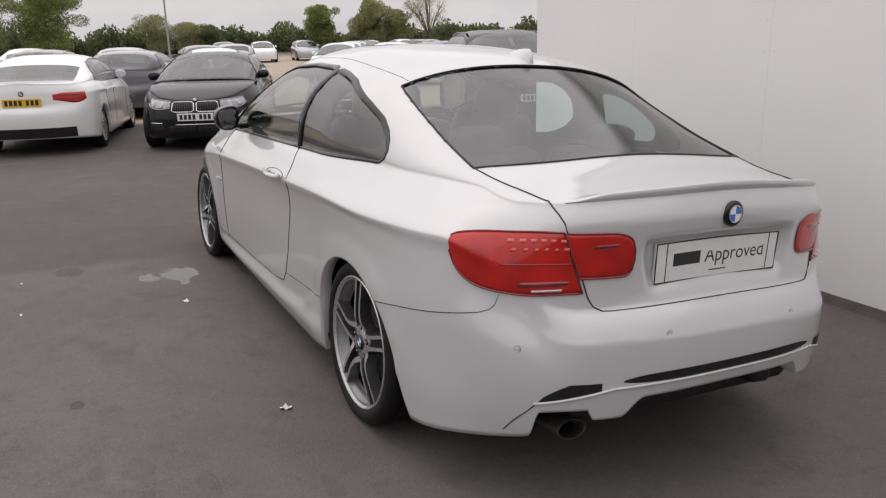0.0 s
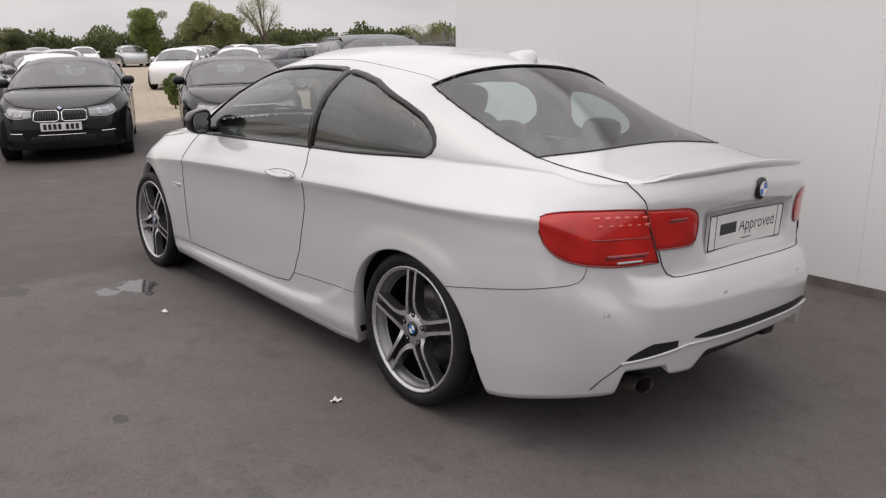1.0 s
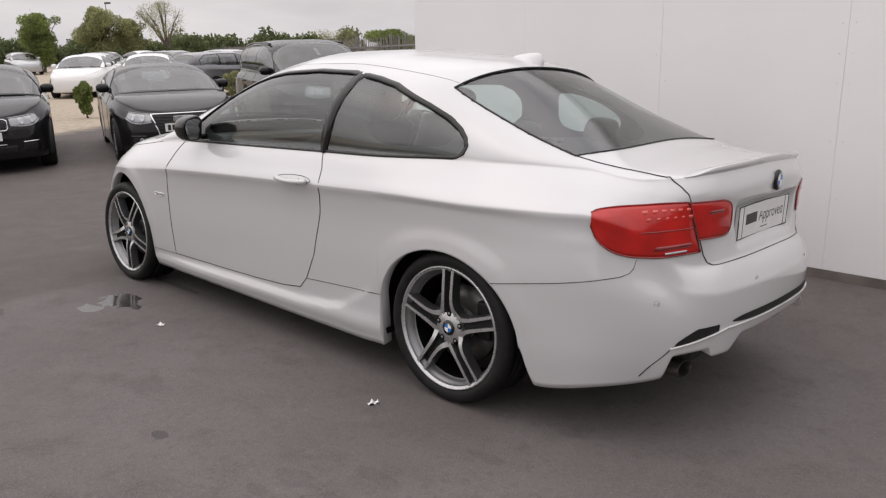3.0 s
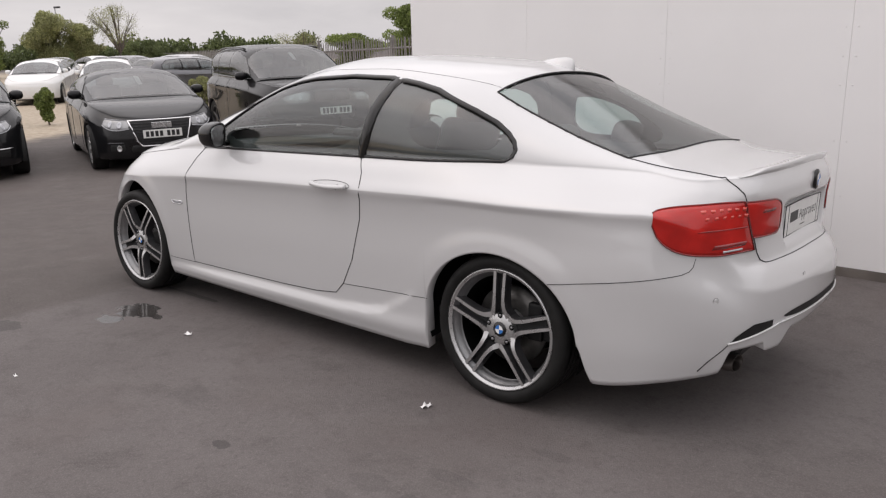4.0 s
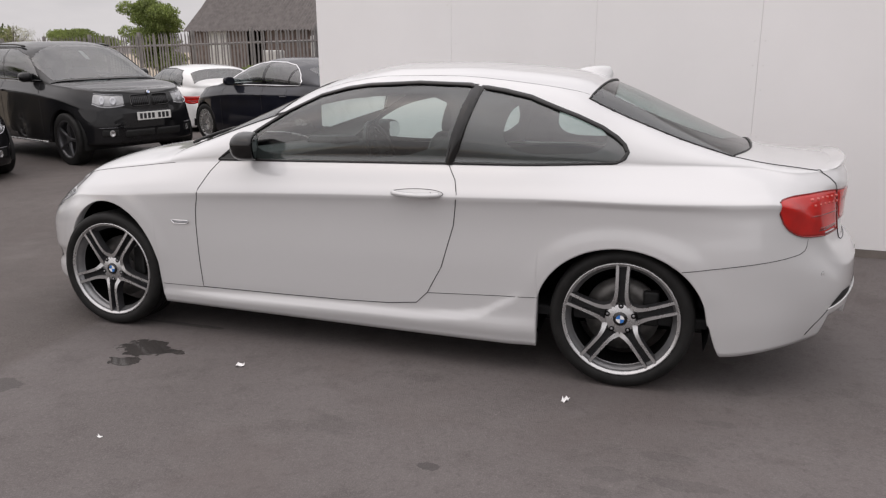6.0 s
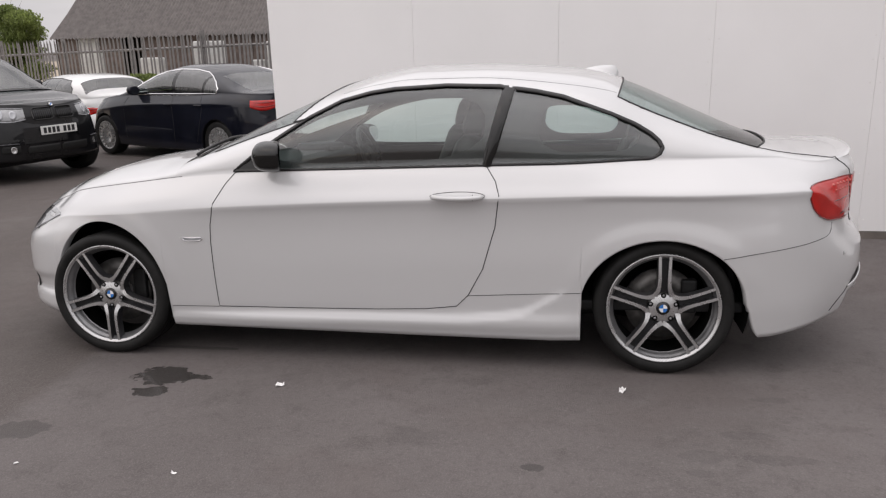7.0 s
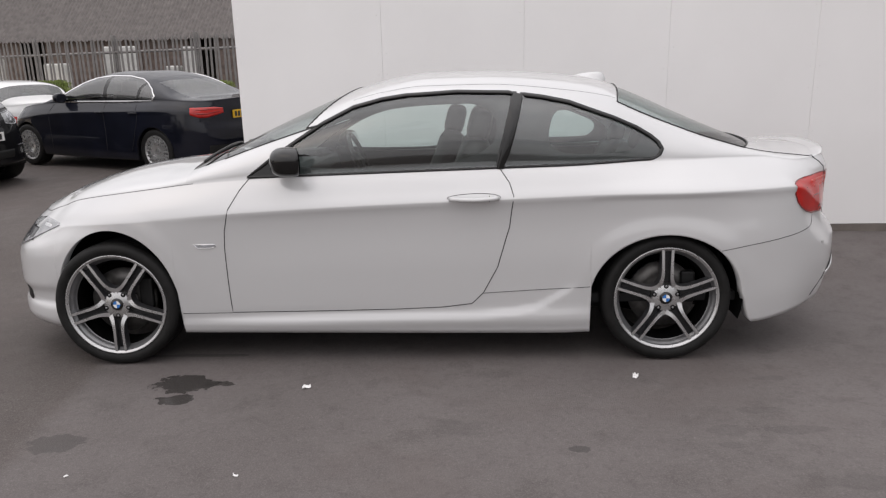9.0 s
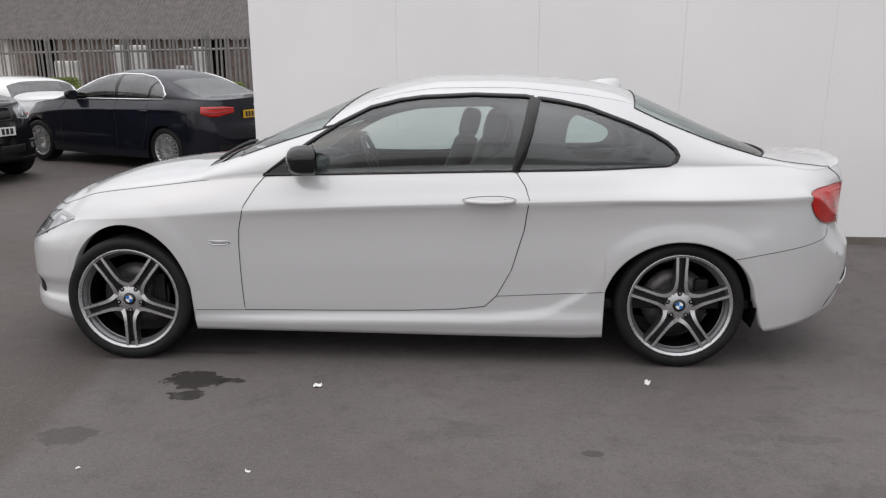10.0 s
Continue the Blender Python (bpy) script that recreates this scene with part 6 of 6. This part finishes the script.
        to_object("rear_valance", [p for r_ in slot_ for p in r_], grid_faces(24, 3), PLASTIC, ob)
    if face == "tall":
        for s in (-1, 1):
            rail = [(x, s * abs(shape.cabin_at(x, shape.roof(x) - 0.10)[1]) * 0.93, shape.cabin_z(x, abs(shape.cabin_at(x, shape.roof(x) - 0.10)[1]) * 0.93) + 0.028) for x in np.linspace(0.0, 1.75, 14)]
            tube_part("roof_rail", rail, 0.016, GLOSS_BLACK, ob)
            step_ = [(x, s * 0.90, 0.30) for x in np.linspace(-0.88, 0.88, 6)]
            tube_part("sill_step", step_, 0.028, ALLOY, ob, flat=0.6)
    gx, gy = place
    ob.matrix_basis = pose(gx, gy, lie(gx, gy), 0, 0, heading + 180)
    return ob


def shape_front(shape, y, z, out=0.0):
    """Point of the nose at that distance from the centre line."""
    lo, hi = 0.0, 4.0
    for _ in range(30):
        u = (lo + hi) / 2
        if -shape.wrap(u, shape.w_at(u, z))[1] < abs(y):
            lo = u
        else:
            hi = u
    p = shape.wrap(u, shape.w_at(u, z), out)
    return (p[0], p[1] if y < 0 else -p[1], p[2])


parked_car("parked_saloon", "black saloon with chrome kidney grille, parked facing the coupe", SALOON, BLACK_PAINT, GLASS_4, (-9.90, 1.06), -20.0, "parked cars", "kidney", spokes=10, trim=GLOSS_BLACK)
parked_car("parked_saloon", "white saloon with red lamps and a yellow rear plate", LARGE, FAR_WHITE, GLASS_4, (-11.07, -1.32), 165.5, "parked cars", "", (0.90, 0.78), xs=1.06, tail=2.13, rear_from=1.38, spokes=10, rear_half=0.63)
parked_car("parked_coupe", "black coupe with a tall chrome-framed grille", COUPE2, BLACK_PAINT, GLASS_2, (-8.70, 3.36), -21.0, "parked cars", "wide", spokes=7)
parked_car("parked_suv", "black off-road car with black alloy wheels", TALL, BLACK_PAINT, GLASS_S, (-7.75, 5.72), -19.8, "parked cars", "tall", wheel_r=0.37, spokes=5, dark_wheels=True, tail=2.26, rear_from=2.0)
parked_car("parked_saloon", "dark navy saloon with chrome window trim and many-spoked wheels", SALOON, NAVY_PAINT, GLASS_4, (-4.89, 7.55), 154.5, "parked cars", "", (0.925, 0.815), spokes=20, trim=CHROME, rear_from=1.25)
parked_car("parked_estate", "white estate car with a dark rear window", ESTATE, FAR_WHITE, GLASS_E, (-9.30, 10.90), 142.0, "parked cars", "", (0.84, 0.72), tail=2.26, rear_from=1.93, rear_half=0.58)

# further rows of parked cars, smaller with distance
far_white = parked_car("parked_saloon", "white saloon standing far across the lot", SALOON, FAR_WHITE, GLASS_4, (-18.24, 2.83), 171.1, "far parked cars", "", None, True)
far_dark = parked_car("parked_hatchback", "dark grey car standing far across the lot", ESTATE, GREY_PAINT, GLASS_E, (-16.07, 0.57), 164.9, "far parked cars", "", None, True, tail=2.26, rear_from=1.93)
far_silver = parked_car("parked_estate", "silver estate car standing far across the lot", ESTATE, SILVER_PAINT, GLASS_E, (-23.52, 1.16), 168.8, "far parked cars", "", None, True, tail=2.26, rear_from=1.93)
parked_car("parked_estate", "white estate car standing far across the lot", ESTATE, FAR_WHITE, GLASS_E, (-21.37, 9.72), -30.9, "far parked cars", "", None, True, tail=2.26, rear_from=1.93)
for src, x, y, h in ((far_dark, -21.9, -1.1, 167), (far_white, -16.5, -3.2, 166), (far_silver, -21.4, -4.5, 168), (far_dark, -26.1, 4.0, 174), (far_silver, -29.2, 5.9, 171),
                     (far_white, -31.3, -1.6, 169), (far_white, -51.1, 13.2, -11), (far_silver, -52.1, 16.7, -11), (far_dark, -50.1, 10.3, -13),
                     (far_white, -25.2, 9.2, -33), (far_white, -27.7, 10.5, -33), (far_silver, -30.3, 11.8, -33), (far_dark, -32.8, 13.1, -33), (far_white, -35.3, 14.4, -33),
                     (far_white, -37.6, 15.6, -33), (far_dark, -20.4, 12.3, 95), (far_silver, -28.7, 17.9, 7), (far_dark, -32.4, 17.1, 7), (far_white, -40.6, 19.5, 4)):
    copy_thing(src, pose(x, y, lie(x, y), 0, 0, h + 180))

# ---- steel palisade fence ----
GALV = mat("weathered_galvanised_steel", (0.22, 0.21, 0.205), 0.6, 0.3, 3, 0.25)
fence = new("palisade_fence")
tagged(fence, "weathered grey steel palisade fence along the lot", "fence")
P0, P1, P2 = Vector((-1.36, 17.49, 0)), Vector((-26.62, 21.48, 0)), Vector((-78.35, 36.63, 0))
PALE_H = 2.25


def foot(p):
    """The line of the fence sinks slowly away from the wall."""
    return -0.08 - 0.016 * min(max(0.0, -p.x - 1.4), 25) - 0.008 * max(0.0, -p.x - 26)


def pale_data(w=0.076):
    xs_ = (-w / 2, -w * 0.22, 0, w * 0.22, w / 2)
    dy = (0.0, -0.012, -0.024, -0.012, 0.0)
    tops = (PALE_H - 0.10, PALE_H - 0.02, PALE_H - 0.05, PALE_H - 0.02, PALE_H - 0.10)
    verts = [(x, y, 0.05) for x, y in zip(xs_, dy)] + [(x, y, t) for x, y, t in zip(xs_, dy, tops)]
    verts += [(xs_[1] - 0.004, -0.012, PALE_H + 0.05), (xs_[3] + 0.004, -0.012, PALE_H + 0.05), (0, -0.024, PALE_H + 0.09)]
    faces = [(i, i + 1, i + 6, i + 5) for i in range(4)] + [(5, 6, 10), (8, 9, 11), (6, 7, 12), (7, 8, 12)]
    return verts, faces


v, f = pale_data()
pale_mesh = bpy.data.meshes.new("pale")
pale_mesh.from_pydata(v, [], f)
pale_mesh.materials.append(GALV)
bm = bmesh.new()
box(bm, (0, 0.06, PALE_H / 2 + 0.06), (0.13, 0.08, PALE_H + 0.12), bevel=0.004)
post_mesh = bpy.data.meshes.new("post")
bm.to_mesh(post_mesh)
bm.free()
post_mesh.materials.append(GALV)
d = P1 - P0
yaw = math.degrees(math.atan2(d.y, d.x)) + 180
count = int(d.length / 0.150)
for i in range(count):
    p = P0 + d * (i / count)
    o = new("pale", pale_mesh)
    o.parent = fence
    o.matrix_basis = pose(p.x, p.y, foot(p) + random.uniform(-0.02, 0.02), 0, random.uniform(-1.2, 1.2), yaw)
    if i % 18 == 6:
        o = new("post", post_mesh)
        o.parent = fence
        o.matrix_basis = pose(p.x, p.y, foot(p), 0, 0, yaw)
for hgt in (0.45, PALE_H - 0.38):
    tube_part("rail", [(p.x, p.y + 0.03, foot(p) + hgt) for p in [P0 + d * t / 10 for t in range(11)]], 0.042, GALV, fence, n=4)
verts, faces = [], []
d2 = P2 - P1
n2 = int(d2.length / 0.30)
yaw2 = math.atan2(d2.y, d2.x) + math.pi
for i in range(n2):
    p = P1 + d2 * (i / n2)
    k = len(verts)
    c, s = math.cos(yaw2), math.sin(yaw2)
    verts += [(p.x + c * x * 3.2 - s * y, p.y + s * x * 3.2 + c * y, foot(p) + z) for x, y, z in v]
    faces += [tuple(q + k for q in t) for t in f]
far_fence = to_object("far_fence", verts, faces, GALV, None, smooth=False)
tagged(far_fence, "distant stretch of grey palisade fence", "fence", kind="stuff")

# ---- the low shed behind the fence ----
CORRUGATED = mat("old_grey_roof_sheets", (0.150, 0.135, 0.128), 0.8, 0.0, 5, 0.22, 0.3, 60)
CLADDING = mat("weathered_shed_boards", (0.15, 0.115, 0.10), 0.85, 0.0, 4, 0.35)
SHEET = mat("pale_plastic_sheeting", (0.55, 0.55, 0.53), 0.6, 0.0, 3, 0.15)
shed = new("storage_shed")
tagged(shed, "long low shed with an old grey corrugated roof", "shed")
X0, X1, EY, RY, EZ, RZ = -18.9, 8.0, 23.9, 26.35, 2.15, 4.12
gz = -0.15
verts, faces = [], []
nx = 380
for i in range(nx + 1):
    x = X0 + (X1 - X0) * i / nx
    dz = 0.035 if i % 2 else -0.035
    for y, z in ((EY - 0.25, EZ - 0.07), (EY + (RY - EY) / 2, (EZ + RZ) / 2), (RY, RZ), (2 * RY - EY + 0.25, EZ - 0.07)):
        verts.append((x, y, z + dz))
roof_ob = to_object("roof", verts, grid_faces(nx + 1, 4), CORRUGATED, shed, smooth=False)
k = 0
x = X0 + 0.15
while x < X1:
    w = 0.9
    if (k % 7) not in (3,):
        bm = bmesh.new()
        box(bm, (x + w / 2, EY + 0.1, (gz + EZ) / 2), (w - 0.02, 0.06, EZ - gz))
        part("wall_board", bm, SHEET if k % 9 == 1 else CLADDING, shed)
    x += w
    k += 1
bm = bmesh.new()
vs = [bm.verts.new(p) for p in ((X0 + 0.15, EY, gz), (X0 + 0.15, 2 * RY - EY, gz), (X0 + 0.15, 2 * RY - EY, EZ), (X0 + 0.15, RY, RZ - 0.1), (X0 + 0.15, EY, EZ))]
bm.faces.new(vs)
part("gable", bm, CLADDING, shed)
bm = bmesh.new()
box(bm, ((X0 + X1) / 2, RY + 1.5, (gz + EZ) / 2), (X1 - X0 - 1, 0.1, EZ - gz))
part("back_wall", bm, CLADDING, shed)
for x, w, h in ((-14.15, 0.9, 1.3), (-11.85, 1.1, 1.85), (-9.4, 0.45, 1.8), (-9.95, 0.5, 1.15), (-6.4, 0.4, 1.5), (-16.5, 0.7, 1.6)):
    bm = bmesh.new()
    box(bm, (0, 0, 0), (w, 0.4, h), bevel=0.05)
    b = part("wrapped_bale", bm, SHEET, None)
    y = 22.8
    b.matrix_basis = pose(x, y, lie(x, y) + h / 2, 0, 0, random.uniform(-20, 20))
    tagged(b, "white plastic wrapped bundle behind the fence", "bundle", "bundles by the shed")

# ---- trees, hedge, weeds ----
def leaf_material(name, color):
    m = mat(name, color, 0.6, 0.0, 0.8, 0.45)
    n, l = m.node_tree.nodes, m.node_tree.links
    b = n["Principled BSDF"]
    src = b.inputs["Base Color"].links[0].from_socket
    geo = n.new("ShaderNodeNewGeometry")
    hsv = n.new("ShaderNodeHueSaturation")
    mr = n.new("ShaderNodeMapRange")
    mr.inputs["To Min"].default_value, mr.inputs["To Max"].default_value = 0.6, 1.45
    l.new(geo.outputs["Random Per Island"], mr.inputs["Value"])
    l.new(mr.outputs["Result"], hsv.inputs["Value"])
    l.new(src, hsv.inputs["Color"])
    l.new(hsv.outputs["Color"], b.inputs["Base Color"])
    tr = n.new("ShaderNodeBsdfTranslucent")
    mx = n.new("ShaderNodeMixShader")
    mx.inputs["Fac"].default_value = 0.45
    l.new(hsv.outputs["Color"], tr.inputs["Color"])
    l.new(b.outputs["BSDF"], mx.inputs[1])
    l.new(tr.outputs["BSDF"], mx.inputs[2])
    l.new(mx.outputs["Shader"], n["Material Output"].inputs["Surface"])
    return m


LEAF_A = leaf_material("spring_leaves", (0.20, 0.25, 0.075))
LEAF_B = leaf_material("dark_hedge_leaves", (0.13, 0.16, 0.065))
LEAF_C = leaf_material("yellow_green_leaves", (0.29, 0.30, 0.14))
BARK = mat("grey_brown_bark", (0.12, 0.10, 0.085), 0.9, 0.0, 8, 0.3)


def leaves(blobs, count, size, rng):
    """Many small bent leaf clumps in the given lumps (x, y, z, rx, ry, rz)."""
    verts, faces = [], []
    vol = [b[3] * b[4] * b[5] for b in blobs]
    for b, w in zip(blobs, vol):
        for _ in range(int(count * w / sum(vol))):
            while True:
                p = Vector((rng.uniform(-1, 1), rng.uniform(-1, 1), rng.uniform(-1, 1)))
                if 0.35 < p.length < 1.0 + 0.15 * math.sin(p.x * 9) * math.sin(p.z * 8):
                    break
            c = Vector((b[0] + p.x * b[3], b[1] + p.y * b[4], b[2] + p.z * b[5]))
            q = Euler((rng.uniform(0, 6.3), rng.uniform(0, 6.3), rng.uniform(0, 6.3))).to_matrix()
            s = size * rng.uniform(0.6, 1.5)
            k = len(verts)
            verts += [c + q @ Vector(o) * s for o in ((-0.5, 0, 0), (0, -0.28, 0.1), (0.5, 0, 0), (0, 0.28, 0.1))]
            faces.append((k, k + 1, k + 2, k + 3))
    return verts, faces


def tree(x, y, top, width, material, label, seed, count=3500, trunk=True, sparse=False):
    rng = random.Random(seed)
    g = lie(x, y)
    h = top - g
    ob = new("tree" if trunk else "bush")
    tagged(ob, label, "tree" if trunk else "bush", "trees round the lot")
    limbs = []
    blobs = []
    base = Vector((0, 0, 0))
    fork = Vector((rng.uniform(-0.2, 0.2), rng.uniform(-0.2, 0.2), h * 0.3))
    limbs.append(([base, fork * 0.5, fork], 0.028 * h))
    nb = 17 if sparse else 15
    for i in range(nb):
        a = 2 * math.pi * i / nb + rng.uniform(-0.3, 0.3)
        r = width / 2 * rng.uniform(0.45, 0.95)
        tip = Vector((math.cos(a) * r, math.sin(a) * r * 0.8, h * rng.uniform(0.5, 0.93)))
        if i < 3:
            tip = Vector((rng.uniform(-0.15, 0.15) * width, 0, h * 0.97))
        mid = fork.lerp(tip, 0.5) + Vector((0, 0, h * 0.06))
        limbs.append(([fork, mid, tip], 0.012 * h))
        for _ in range(9 if sparse else 2):
            t2 = mid.lerp(tip, rng.uniform(0.2, 1.0))
            limbs.append(([mid, mid.lerp(t2, 0.5), t2 + Vector((rng.uniform(-1, 1), rng.uniform(-1, 1), rng.uniform(0.1, 1))) * h * 0.14], (0.0026 if sparse else 0.004) * h))
        k = rng.uniform(0.09, 0.17)
        blobs.append((tip.x * 0.85, tip.y * 0.85, min(tip.z * 0.95, h * (1 - k * 0.9)), width * k, width * k, h * k * 0.8))
    if not sparse:
        blobs += [(width * rng.uniform(-0.12, 0.12), 0, h * (0.22 + 0.11 * i), width * rng.uniform(0.16, 0.27), width * 0.22, h * 0.13) for i in range(6)]
    pieces = []
    for pts, r in limbs:
        verts, faces = [], []
        for j, p in enumerate(pts):
            rr = r * (1 - 0.35 * j)
            verts += [p + Vector((math.cos(q) * rr, math.sin(q) * rr, 0)) for q in (0, 1.26, 2.51, 3.77, 5.03)]
        for j in range(len(pts) - 1):
            faces += [(j * 5 + i, j * 5 + (i + 1) % 5, j * 5 + 5 + (i + 1) % 5, j * 5 + 5 + i) for i in range(5)]
        pieces.append((verts, faces))
    joined("trunk", pieces, BARK, ob)
    v, f = leaves(blobs, int(count * (1.8 if sparse else 4.6)), 0.055 * h ** 0.5 * (0.55 if sparse else 0.95), rng)
    to_object("crown", v, f, material, ob, smooth=False)
    ob.matrix_basis = pose(x, y, g)
    return ob


tree(-66.7, -5.0, 7.72, 10, LEAF_A, "broad green tree beyond the parked cars", 1, 6000)
tree(-68.9, 0.0, 6.05, 9, LEAF_A, "rounded green tree beyond the parked cars", 2, 6000)
tree(-66.6, -10.5, 5.16, 9, LEAF_B, "dark green tree beyond the parked cars", 3, 5000)
tree(-79.4, 10.4, 4.55, 6, LEAF_C, "thin spring tree with pale leaves", 4, 2600)
tree(-81.4, 13.8, 3.88, 6, LEAF_C, "thin spring tree with pale leaves", 14, 2600)
tree(-80.5, 15.8, 3.57, 3.5, LEAF_B, "small round dark green tree", 5, 2500)
tree(-55.0, 19.1, 4.37, 4.0, LEAF_A, "dark green tree by the lot", 6, 4500)
tree(-53.5, 22.6, 4.83, 4.4, LEAF_C, "fresh green tree by the lot", 7, 5000)
tree(-51.9, 26.9, 5.22, 4.6, LEAF_C, "nearly bare tree with fine twigs", 8, 2600, sparse=True)
tree(-52.6, 24.6, 3.95, 3.8, LEAF_C, "yellow-green tree by the lot", 9, 4000)
tree(-45.0, 25.2, 2.56, 3.4, LEAF_B, "dark green tree by the fence", 10, 4000)
tree(-33.0, 28.3, 2.65, 3.6, LEAF_C, "thin bare shrub over the fence", 11, 1800, sparse=True)
tree(-26.5, 26.4, 2.39, 4.6, LEAF_A, "low green bush over the fence", 12, 5000)
tree(-22.2, 26.2, 3.65, 4.2, LEAF_A, "leafy green tree beside the shed", 13, 6000)
tree(-14.5, 8.6, 0.95, 0.9, LEAF_C, "green shrub between parked cars", 15, 2200, trunk=False)
tree(-15.8, 5.1, 0.85, 0.62, LEAF_A, "small green shrub on the gravel", 16, 1600, trunk=False)
tree(-11.2, 16.9, 0.95, 1.9, LEAF_A, "weeds at the foot of the fence", 17, 3000, trunk=False)
tree(-6.6, 16.8, 0.85, 2.0, LEAF_A, "weeds at the foot of the fence", 18, 2200, trunk=False)
tree(-17.8, 13.1, 1.09, 1.6, LEAF_B, "dark shrub by the parked cars", 19, 2000, trunk=False)
rng = random.Random(44)
blobs = []
for i in range(120):
    a = math.radians(-11 + 52 * i / 119)
    D = 96 + rng.uniform(-3, 3)
    x, y = 3.7 - D * math.cos(a), -2.3 + D * math.sin(a)
    hh = 1.75 + 0.5 * math.sin(i * 0.7) * math.sin(i * 0.23) + rng.uniform(-0.2, 0.3)
    blobs.append((x, y, lie(x, y) + hh * 0.5, 1.6, 1.3, hh))
v, f = leaves(blobs, 60000, 0.40, rng)
hedge = to_object("far_hedge", v, f, LEAF_B, None, smooth=False)
tagged(hedge, "long dark hedge at the far edge of the lot", "hedge", kind="stuff")

# ---- lamp posts ----
POLE = mat("grey_painted_pole", (0.30, 0.31, 0.32), 0.5, 0.3, 5, 0.15)
for x, y, h in ((-59.0, 26.0, 5.0), (-42.5, 5.5, 8.0)):
    post = new("street_lamp")
    tagged(post, "thin grey lamp post standing in the lot", "lamp post", "lamp posts")
    v, f = lathe([(0.07, 0.0), (0.06, 0.5), (0.035, h)], 10, closed=False)
    v = [(p[0], p[2], p[1]) for p in v]
    to_object("pole", v, f, POLE, post)
    bm = bmesh.new()
    box(bm, (0.2, 0, h + 0.05), (0.5, 0.2, 0.14), bevel=0.04)
    part("lamp_head", bm, LAMP_DARK, post)
    post.matrix_basis = pose(x, y, lie(x, y), 0, 0, 30)

# ---- scraps of paper on the ground ----
PAPER = mat("white_paper_scrap", (0.82, 0.81, 0.80), 0.8, 0.0, 40, 0.06)
for k, (x, y, s, a) in enumerate(((-0.355, -1.195, 0.020, 20), (1.188, -1.083, 0.023, 75), (-0.44, -2.015, 0.010, 5), (-1.06, -2.015, 0.008, 40))):
    bm = bmesh.new()
    bmesh.ops.create_grid(bm, x_segments=4, y_segments=3, size=s)
    rg = random.Random(k)
    for v in bm.verts:
        v.co.y *= 0.55
        v.co.z = abs(rg.gauss(0, s * 0.35))
    res_ = bmesh.ops.solidify(bm, geom=bm.faces[:], thickness=0.0008)
    o = part("paper_scrap", bm, PAPER, None)
    o.matrix_basis = pose(x, y, lie(x, y) + 0.002, -3.4, 0, a)
    tagged(o, "small crumpled scrap of white paper on asphalt", "litter", "paper scraps")
